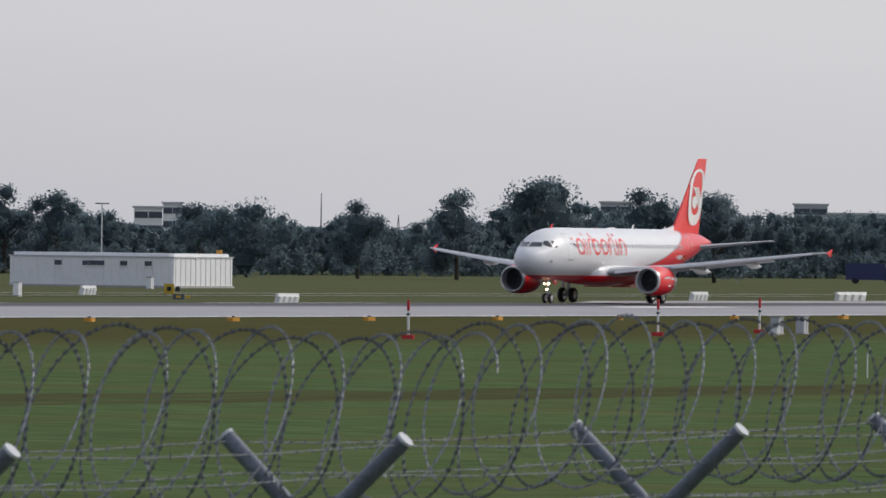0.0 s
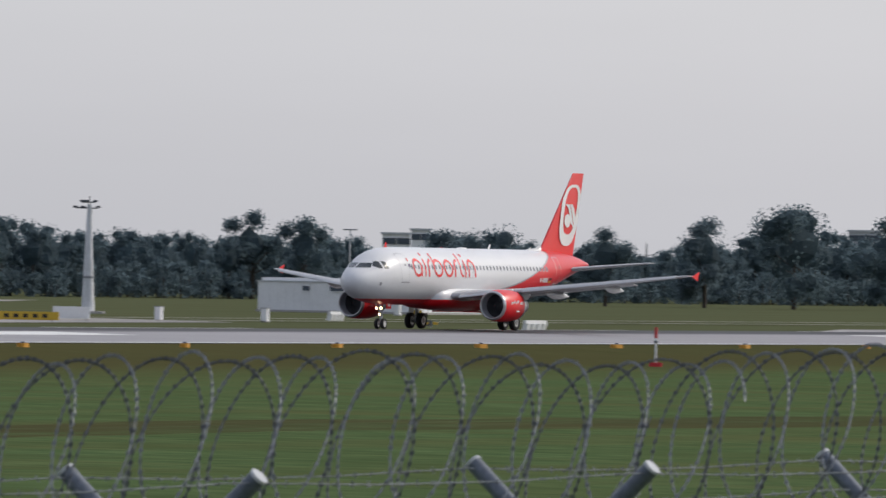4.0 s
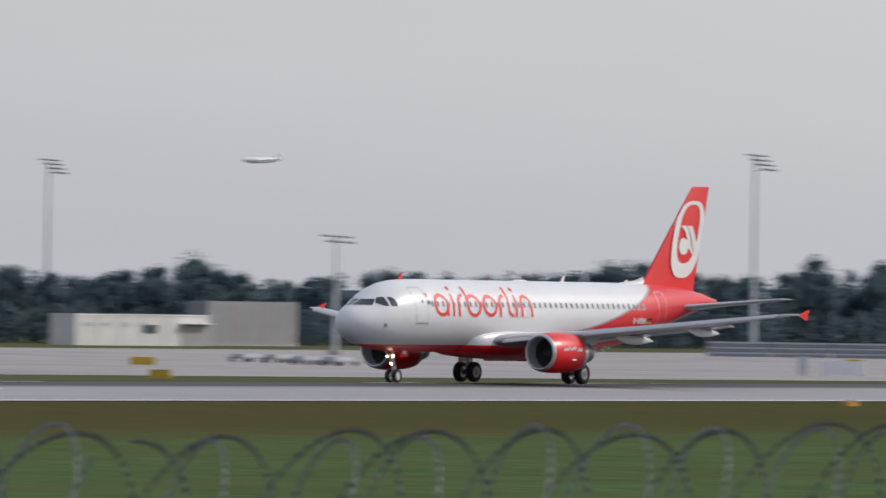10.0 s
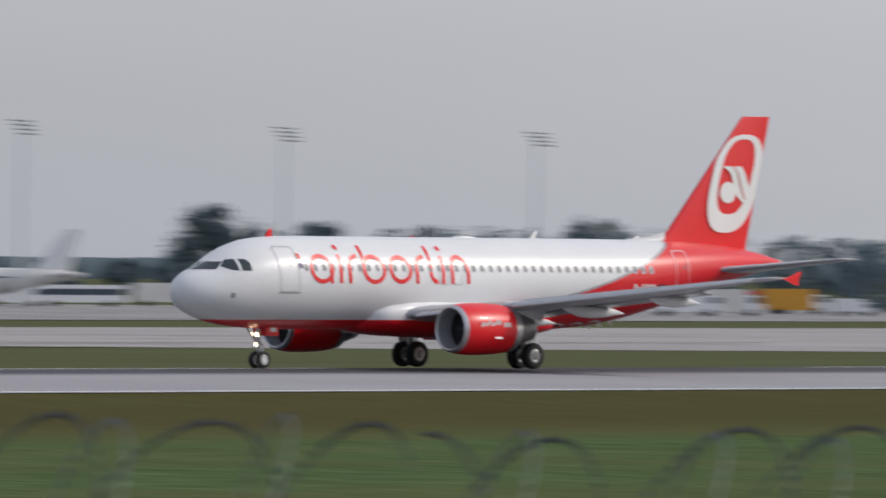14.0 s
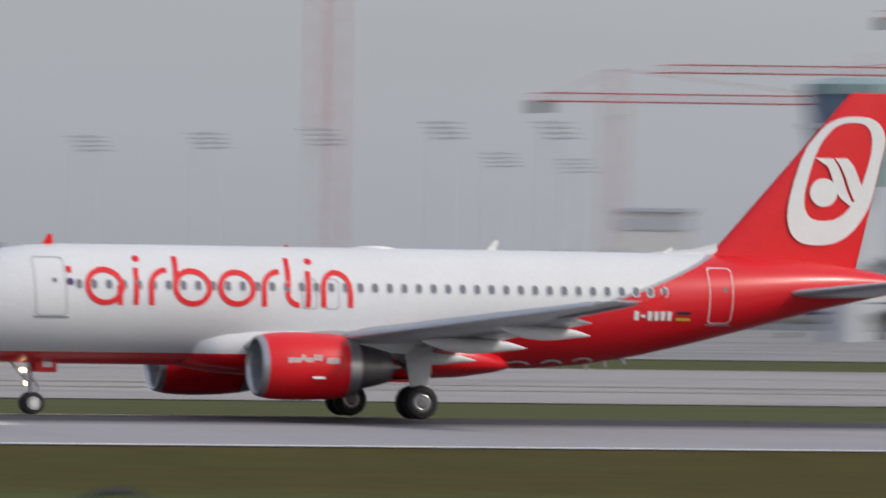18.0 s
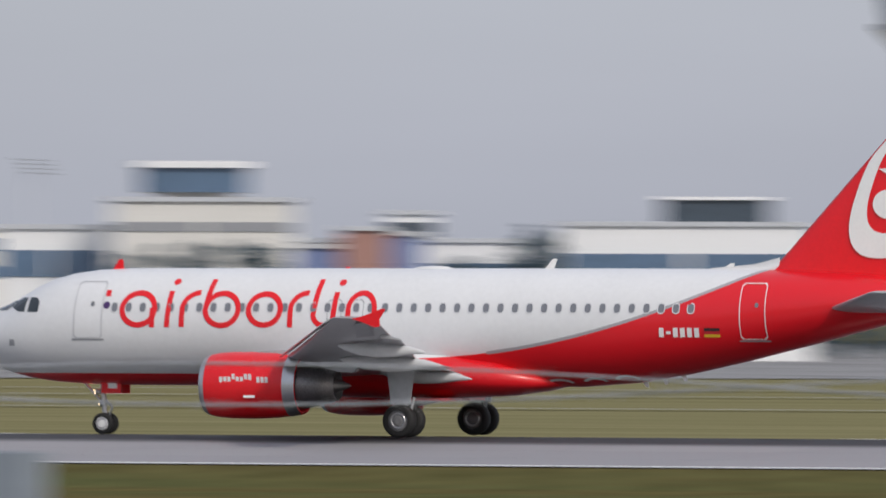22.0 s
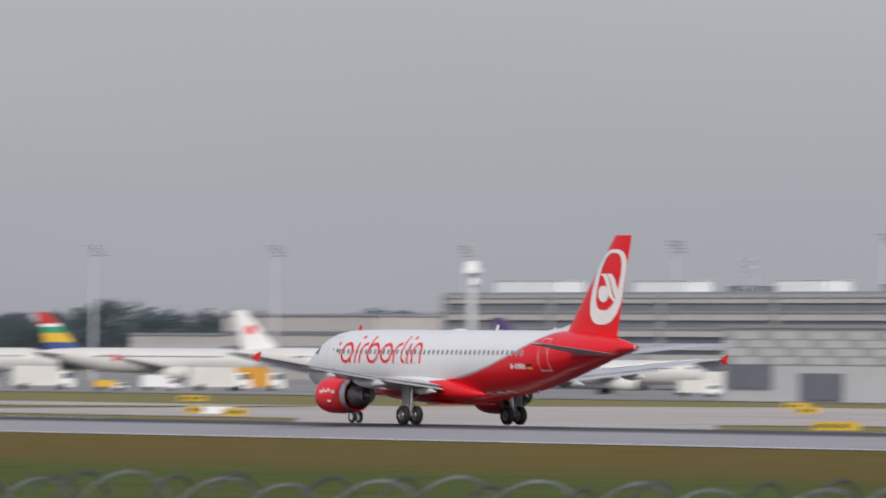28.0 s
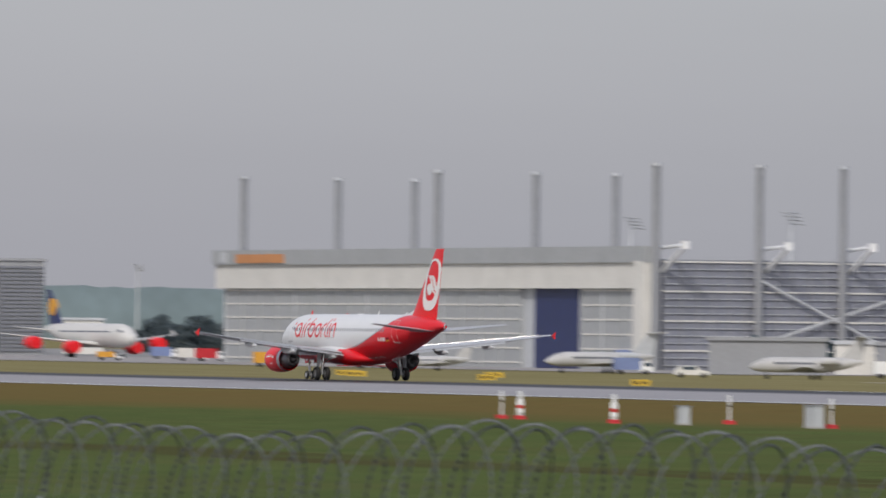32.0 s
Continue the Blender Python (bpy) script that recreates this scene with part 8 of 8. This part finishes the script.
for k in range(-27, 6):
    x = 31.12 + k * 3.0
    if not (-13.5 < x < 0.8):
        mesh_panel(x + 0.05, x + 2.95, FG + 0.02, FG + 2.8)
for x in (-9.1, -6.0, -2.9):
    mesh_panel(x - 1.45, x + 1.45, FG + 0.02, 3.9, "gate_leaf", "galvanised mesh leaf of the fence gate")

pole = thing("tall_pole", "tall grey steel pole at the fence gate", "pole", (-0.32, FENCE_Y - 0.1, FG))
part("shaft", Shape().tube((0, 0, 0), (0, 0, 6.5), 0.036, n=14), GALV, pole)
part("foot", Shape().tube((0, 0, -0.05), (0, 0, 0.1), 0.12, n=12), CONCRETE, pole)
gp = thing("gate_post", "grey steel gate post with bracket plates", "gate post", (-1.44, FENCE_Y, FG), group="gate posts")
part("post", Shape().box((0, 0, 1.92), (0.055, 0.055, 3.84), chamfer=0.01), GALV, gp)
part("bracket", Shape().box((-0.09, -0.05, 3.60), (0.27, 0.05, 0.085), chamfer=0.01), GALV, gp)
part("bracket", Shape().box((-0.01, -0.05, 3.50), (0.19, 0.05, 0.085), chamfer=0.01), GALV, gp)
for x in (-3.99, -3.87):
    g2 = thing("gate_post", "slim grey steel gate post", "gate post", (x, FENCE_Y, FG), group="gate posts")
    part("post", Shape().box((0, 0, 1.92), (0.04, 0.04, 3.84), chamfer=0.008), GALV, g2)
    part("hinge", Shape().box((0.03, -0.03, 3.4), (0.06, 0.05, 0.08)), GALV, g2)
g3 = thing("gate_post", "stout grey steel gate post with a lock box", "gate post", (-6.54, FENCE_Y, FG), group="gate posts")
part("post", Shape().tube((0, 0, 0), (0, 0, 3.84), 0.038, n=12), GALV, g3)
part("lock_box", Shape().box((0.15, -0.03, 3.57), (0.15, 0.08, 0.09), chamfer=0.012), GALV, g3)
SIGNWHITE = mat("dull_white_sign_enamel", (0.56, 0.60, 0.62), 0.4, var=0.06, scale=4.0)
sg = thing("fence_sign", "small white sign with green arrow on the fence", "sign", (-7.642, FENCE_Y - 0.05, 0), group="fence signs")
part("plate", Shape().box((0, 0, 4.16), (0.185, 0.006, 0.44), chamfer=0.002), SIGNWHITE, sg)
part("top_strip", Shape().box((0, -0.005, 4.372), (0.17, 0.004, 0.012)), GREEN, sg)
part("arrow_shaft", Shape().box((0.015, -0.005, 4.30), (0.075, 0.004, 0.022)), GREEN, sg, "green arrow")
part("arrow_head", Shape().prism([(-0.06, -0.003, 4.30), (-0.02, -0.003, 4.335), (-0.02, -0.003, 4.265)], (0, -0.004, 0)), GREEN, sg)
for k, (dx, w) in enumerate(((-0.02, 0.09), (0.0, 0.12), (0.03, 0.07))):
    part("text_bar", Shape().box((dx, -0.005, 4.19 - k * 0.045), (w, 0.004, 0.018)), GREEN if k != 1 else BLUE, sg)
part("post", Shape().tube((0, 0.02, FG), (0, 0.02, 4.37), 0.02, n=8), GALV, sg)


# ---------- trees and woods ----------
def leaf_cloud(centres, radii, count, size, rng, heart=True):
    """Leaf clumps: small bent quads scattered through ellipsoidal lobes; arrays for one mesh."""
    vs, fs = [], []
    per = max(1, count // max(1, len(centres)))
    pts, outs = [], []
    for c, r in zip(centres, radii):
        d = rng.normal(size=(per, 3))
        d /= np.linalg.norm(d, axis=1, keepdims=True)
        q = rng.uniform(0.30, 1.18, size=(per, 1)) ** 0.6
        pts.append(np.asarray(c) + d * q * np.asarray(r))
        outs.append(d)
    pts = np.concatenate(pts)
    n = len(pts)
    # leaves lie roughly along the crown's surface
    face = np.concatenate(outs) + 0.85 * rng.normal(size=(n, 3)) + np.array((0.0, -0.15, 0.55))
    face /= np.linalg.norm(face, axis=1, keepdims=True)
    u = np.cross(face, rng.normal(size=(n, 3)))
    u /= np.linalg.norm(u, axis=1, keepdims=True)
    v = np.cross(face, u)
    s = size * rng.uniform(0.55, 1.3, size=(n, 1))
    w = face * s * -0.25
    quad = np.stack([pts - u * s, pts - v * s * 0.8 + w, pts + u * s, pts + v * s * 0.8 + w], 1).reshape(-1, 3)
    # dense twiggy heart of each lobe, uneven, just under the outer leaves
    la, lo_ = np.meshgrid(np.linspace(-1.3, 1.3, 4), np.linspace(0, 2 * np.pi, 7), indexing="ij")
    ball = np.stack([np.cos(la) * np.cos(lo_), np.cos(la) * np.sin(lo_), np.sin(la)], 2)
    hearts = [quad]
    for c, r in zip(centres, radii) if heart else ():
        g = np.asarray(c) + ball * np.asarray(r) * rng.uniform(0.38, 0.70, size=(4, 7, 1))
        g[:, 6] = g[:, 0]
        hearts.append(np.stack([g[:-1, :-1], g[:-1, 1:], g[1:, 1:], g[1:, :-1]], 2).reshape(-1, 3))
    quad = np.concatenate(hearts)
    idx = np.arange(len(quad)).reshape(-1, 4)
    return quad, idx


def mesh_arrays(name, quad, idx, material):
    me = bpy.data.meshes.new(name)
    me.vertices.add(len(quad))
    me.vertices.foreach_set("co", quad.astype(np.float32).ravel())
    me.loops.add(idx.size)
    me.loops.foreach_set("vertex_index", idx.astype(np.int32).ravel())
    me.polygons.add(len(idx))
    me.polygons.foreach_set("loop_start", np.arange(0, idx.size, 4, dtype=np.int32))
    me.update()
    me.validate()
    me.materials.append(material)
    return me


def lobes(h, w, rng, base=0.25):
    """Lobe centres and radii of one crown of height h and width w."""
    c, r = [(0, 0, h * 0.60)], [(w * 0.36, w * 0.36, h * 0.32)]
    for _ in range(9):
        a = rng.uniform(0, 6.28)
        z = rng.uniform(base + 0.08, 0.86) * h
        k = w * 0.5 * (1 - abs(z / h - 0.5) * 0.9) * rng.uniform(0.55, 0.9)
        s = w * rng.uniform(0.14, 0.24)
        c.append((k * math.cos(a), k * math.sin(a), z))
        r.append((s, s, s * rng.uniform(0.7, 1.0)))
    c.append((w * rng.uniform(-0.1, 0.1), 0, h * 0.88))
    r.append((w * 0.18, w * 0.18, h * 0.12))
    return c, r


def tree(az, d, h, w, material, seed, label="broad-crowned leafy tree"):
    rng = np.random.default_rng(seed)
    t = thing("tree", label, "tree", (*polar(az, d), GROUND), group="single trees")
    sh = Shape().tube((0, 0, 0), (0, 0, h * 0.35), h * 0.026, h * 0.018, 8).tube((0, 0, h * 0.35), (0, 0, h * 0.8), h * 0.018, h * 0.005, 8)
    c, r = lobes(h, w * 1.3, rng, 0.04)
    for p in c[1:8]:
        sh.tube((0, 0, h * rng.uniform(0.25, 0.5)), p, h * 0.009, h * 0.003, 5)
    part("trunk", sh, BARK, t)
    q, i = leaf_cloud(c, r, 4200, max(0.17, h * 0.0145), rng)
    part("crown", mesh_arrays("crown", q, i, material), material, t)
    return t


def woods(name, label, places, material, leaves, size, seed):
    """A belt of trees as one mesh of leaf clumps and one of trunks."""
    rng = np.random.default_rng(seed)
    qs, ids, o = [], [], 0
    tr = Shape()
    for x, y, h, w in places:
        c, r = lobes(h, w, rng, 0.05)
        for _ in range(3):
            c.append((rng.uniform(-0.3, 0.3) * w, rng.uniform(-0.3, 0.3) * w, h * rng.uniform(0.12, 0.24)))
            r.append((w * 0.26, w * 0.26, h * 0.16))
        q, i = leaf_cloud([(a + x, b + y, e + GROUND) for a, b, e in c], r, leaves, size, rng, size < 0.2)
        qs.append(q)
        ids.append(i + o)
        o += len(q)
        tr.tube((x, y, GROUND), (x, y, GROUND + h * 0.6), h * 0.02, h * 0.01, 5, caps=False)
    wd = tagged(thing(name, label, "woodland"), kind="stuff")
    part("foliage", mesh_arrays(name, np.concatenate(qs), np.concatenate(ids), material), material, wd)
    part("trunks", tr, BARK, wd)


def belt(x0, x1, y0, rows, step, hlo, hhi, seed, slope=0.0):
    rng = np.random.default_rng(seed)
    out = []
    for k in range(rows):
        x = x0 + k * step * 0.5
        while x < x1:
            h = rng.uniform(hlo, hhi) * (1 + 0.12 * math.sin(x * 0.031 + seed) + 0.08 * math.sin(x * 0.083))
            out.append((x + rng.uniform(-1, 1), y0 + slope * (x - x0) + k * 7 + rng.uniform(-2, 2), h, h * rng.uniform(0.6, 0.85)))
            x += step * rng.uniform(0.7, 1.3)
    return out


# outline of the wood: bearing and rise of its crest
CREST = ((40.0, 0.06), (41.4, 0.06), (41.9, 0.22), (43.1, 0.24), (44.1, 0.25), (45.2, 0.21), (46.5, 0.22), (47.65, 0.25), (48.2, 0.18), (48.8, 0.20), (49.6, 0.27), (50.2, 0.25), (51.04, 0.17), (51.7, 0.22), (52.3, 0.22), (52.52, 0.15), (53.1, 0.23), (53.4, 0.22), (53.8, 0.14), (54.4, 0.23), (54.8, 0.19), (55.7, 0.25), (56.3, 0.22), (57.0, 0.26), (57.6, 0.24), (58.7, 0.22), (59.03, 0.27), (59.3, 0.36), (59.77, 0.385), (60.07, 0.345), (60.34, 0.28), (60.58, 0.22), (60.8, 0.19), (61.05, 0.215), (61.25, 0.19), (61.5, 0.20), (61.63, 0.17), (61.95, 0.20), (62.3, 0.20), (62.45, 0.19), (62.55, 0.12), (62.8, 0.075), (62.9, 0.19), (63.0, 0.225), (63.24, 0.22), (63.5, 0.165), (63.6, 0.10), (63.72, 0.10), (63.8, 0.18), (63.91, 0.235), (64.05, 0.12), (64.18, 0.09), (64.32, 0.19), (64.5, 0.20), (64.65, 0.15), (64.8, 0.24), (65.02, 0.33), (65.25, 0.29), (65.36, 0.22), (65.6, 0.25), (65.85, 0.27), (66.03, 0.29), (66.16, 0.22), (66.46, 0.235), (66.8, 0.235), (67.5, 0.21))


def crest_belt(x0, x1, y0, rows, step, lo, hi, seed, slope=0.0, gap=7.0):
    """Trees whose tops follow the crest, each between lo and hi of its rise."""
    rng = np.random.default_rng(seed)
    out = []
    for k in range(rows):
        x = x0 + k * step * 0.5
        while x < x1:
            px, py = x + rng.uniform(-1, 1), y0 + slope * (x - x0) + k * gap + rng.uniform(-2, 2)
            e = np.interp(math.degrees(math.atan2(px, py)), [c[0] for c in CREST], [c[1] for c in CREST])
            h = EYE.z - GROUND + math.hypot(px, py) * math.tan(radians(e * rng.uniform(lo, hi)))
            out.append((px, py, h, h * rng.uniform(0.6, 0.85)))
            x += step * rng.uniform(0.7, 1.3)
    return out


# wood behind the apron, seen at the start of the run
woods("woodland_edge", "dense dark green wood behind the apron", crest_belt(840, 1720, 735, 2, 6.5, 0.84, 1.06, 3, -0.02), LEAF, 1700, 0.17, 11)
woods("woodland_edge", "haze-tinted green wood further back", crest_belt(900, 2100, 880, 2, 9.0, 0.75, 1.0, 4), LEAF2, 480, 0.32, 12)
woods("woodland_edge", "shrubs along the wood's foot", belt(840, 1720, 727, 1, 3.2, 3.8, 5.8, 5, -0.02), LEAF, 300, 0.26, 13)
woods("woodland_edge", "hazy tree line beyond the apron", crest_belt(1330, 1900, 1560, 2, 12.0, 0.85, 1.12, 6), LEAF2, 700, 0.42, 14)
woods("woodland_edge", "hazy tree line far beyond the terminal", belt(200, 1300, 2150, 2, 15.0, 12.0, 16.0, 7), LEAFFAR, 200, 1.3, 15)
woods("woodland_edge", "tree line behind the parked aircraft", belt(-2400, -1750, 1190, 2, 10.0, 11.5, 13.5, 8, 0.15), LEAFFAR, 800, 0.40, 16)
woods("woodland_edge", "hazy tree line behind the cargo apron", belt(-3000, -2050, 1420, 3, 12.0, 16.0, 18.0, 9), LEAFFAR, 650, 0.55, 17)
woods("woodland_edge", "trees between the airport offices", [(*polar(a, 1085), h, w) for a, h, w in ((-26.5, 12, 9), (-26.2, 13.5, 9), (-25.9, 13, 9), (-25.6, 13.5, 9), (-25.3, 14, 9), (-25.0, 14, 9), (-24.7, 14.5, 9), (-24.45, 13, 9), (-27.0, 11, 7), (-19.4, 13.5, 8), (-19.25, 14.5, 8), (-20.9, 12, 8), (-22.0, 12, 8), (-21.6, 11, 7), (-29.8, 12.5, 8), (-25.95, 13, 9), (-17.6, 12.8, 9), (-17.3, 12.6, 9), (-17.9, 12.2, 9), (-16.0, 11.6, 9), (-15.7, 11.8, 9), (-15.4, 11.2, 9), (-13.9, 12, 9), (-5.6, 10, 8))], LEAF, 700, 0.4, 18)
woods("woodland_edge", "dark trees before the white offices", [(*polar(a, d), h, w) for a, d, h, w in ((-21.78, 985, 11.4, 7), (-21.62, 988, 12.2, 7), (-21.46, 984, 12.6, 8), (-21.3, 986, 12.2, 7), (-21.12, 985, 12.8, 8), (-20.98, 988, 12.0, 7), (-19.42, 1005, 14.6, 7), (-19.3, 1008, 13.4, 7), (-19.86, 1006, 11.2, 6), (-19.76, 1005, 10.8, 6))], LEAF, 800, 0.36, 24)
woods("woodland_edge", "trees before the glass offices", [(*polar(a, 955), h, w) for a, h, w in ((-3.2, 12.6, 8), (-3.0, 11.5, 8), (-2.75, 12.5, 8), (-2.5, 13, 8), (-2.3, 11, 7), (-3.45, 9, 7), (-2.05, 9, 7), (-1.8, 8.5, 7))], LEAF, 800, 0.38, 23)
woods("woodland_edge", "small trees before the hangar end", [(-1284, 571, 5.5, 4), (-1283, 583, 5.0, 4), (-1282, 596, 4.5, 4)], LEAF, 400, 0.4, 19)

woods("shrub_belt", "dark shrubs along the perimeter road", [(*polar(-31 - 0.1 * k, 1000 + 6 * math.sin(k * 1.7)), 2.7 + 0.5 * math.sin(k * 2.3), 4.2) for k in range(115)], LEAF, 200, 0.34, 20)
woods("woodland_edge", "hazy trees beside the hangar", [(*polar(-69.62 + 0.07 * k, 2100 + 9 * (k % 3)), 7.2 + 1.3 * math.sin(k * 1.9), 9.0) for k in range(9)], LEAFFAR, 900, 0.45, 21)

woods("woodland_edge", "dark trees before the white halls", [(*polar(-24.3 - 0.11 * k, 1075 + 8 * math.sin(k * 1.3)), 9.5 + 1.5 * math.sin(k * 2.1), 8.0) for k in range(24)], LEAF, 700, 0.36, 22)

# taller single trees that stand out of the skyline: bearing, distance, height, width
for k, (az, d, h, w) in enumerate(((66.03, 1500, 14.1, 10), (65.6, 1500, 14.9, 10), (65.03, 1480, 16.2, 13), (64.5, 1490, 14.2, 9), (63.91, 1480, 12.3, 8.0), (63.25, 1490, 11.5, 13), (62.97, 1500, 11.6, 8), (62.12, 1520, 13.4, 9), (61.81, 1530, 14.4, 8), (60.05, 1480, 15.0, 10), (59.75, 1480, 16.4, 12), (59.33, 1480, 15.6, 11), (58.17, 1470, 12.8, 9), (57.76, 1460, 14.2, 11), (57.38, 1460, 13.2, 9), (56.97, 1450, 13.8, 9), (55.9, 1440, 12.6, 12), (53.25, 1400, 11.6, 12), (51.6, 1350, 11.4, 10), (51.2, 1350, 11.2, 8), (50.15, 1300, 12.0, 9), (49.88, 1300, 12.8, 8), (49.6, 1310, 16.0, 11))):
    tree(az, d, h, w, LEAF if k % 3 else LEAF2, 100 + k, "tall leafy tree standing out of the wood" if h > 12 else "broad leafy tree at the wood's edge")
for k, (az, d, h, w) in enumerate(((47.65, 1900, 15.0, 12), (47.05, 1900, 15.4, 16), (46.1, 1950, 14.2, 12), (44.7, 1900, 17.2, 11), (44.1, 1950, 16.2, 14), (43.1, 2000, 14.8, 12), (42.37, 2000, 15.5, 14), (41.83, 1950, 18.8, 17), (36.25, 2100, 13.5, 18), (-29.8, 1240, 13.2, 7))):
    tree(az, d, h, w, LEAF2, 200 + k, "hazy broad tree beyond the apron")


def ridge():
    """The wooded rise on the horizon, as one far sheet with an uneven crest."""
    vs, fs = [], []
    n = 1600
    for i in range(n + 1):
        az = -75 + 145 * i / n
        d = 4550
        e = 0.20 + 0.05 * math.sin(az * 0.23) + 0.03 * math.sin(az * 0.71 + 1) + 0.012 * noise.noise(Vector((az * 2.3, 0, 0))) + 0.022 * noise.noise(Vector((az * 6.1, 3, 0))) + 0.008 * noise.noise(Vector((az * 19.0, 7, 0)))
        e *= 1.0 if az < 26 else max(0.35, 1 - (az - 26) * 0.065)
        x, y = polar(az, d)
        vs += [(x, y, GROUND - 2), (x, y, EYE.z + d * math.tan(radians(max(0.04, e))))]
        xb, yb = polar(az, d + 200)
        vs.append((xb, yb, GROUND - 2))
        if i:
            a, b = (i - 1) * 3, i * 3
            fs += [(a, b, b + 1, a + 1), (a + 1, b + 1, b + 2, a + 2)]
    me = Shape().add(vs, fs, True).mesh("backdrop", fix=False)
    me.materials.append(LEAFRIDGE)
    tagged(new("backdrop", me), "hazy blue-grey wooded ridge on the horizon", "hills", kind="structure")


# the ridge's blue-grey haze is part of its base colour
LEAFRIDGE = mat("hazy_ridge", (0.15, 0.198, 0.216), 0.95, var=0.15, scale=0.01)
ridge()
md = tagged(thing("grass_mound", "dark green viewing mound with a flat top", "mound", (*polar(-37.15, 1500), GROUND), radians(37.15)), kind="stuff")
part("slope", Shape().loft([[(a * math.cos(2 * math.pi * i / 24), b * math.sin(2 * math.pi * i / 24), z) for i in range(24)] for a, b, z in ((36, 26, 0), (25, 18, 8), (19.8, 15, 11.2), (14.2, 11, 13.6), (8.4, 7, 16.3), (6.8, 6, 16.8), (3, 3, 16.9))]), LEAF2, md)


def motions():
    walk(AIRLINER, [(t, pose(x + 17.7, RUNWAY_Y, 0, 0, 0, psi)) for t, x, psi in ROLL])
    # the far jet drifts steadily to the left while it sinks towards the haze
    rows = []
    for t in (0.0, 10.0, 20.0, 32.0):
        az, el = 53.66 - 0.548 * (t - 10), 0.847 - 0.030 * (t - 10)
        x, y = polar(az, 4600)
        rows.append((t, pose(x, y, EYE.z + 4600 * math.tan(radians(el)), 0, 0, -az + 36)))
    walk(JET, rows)


motions()
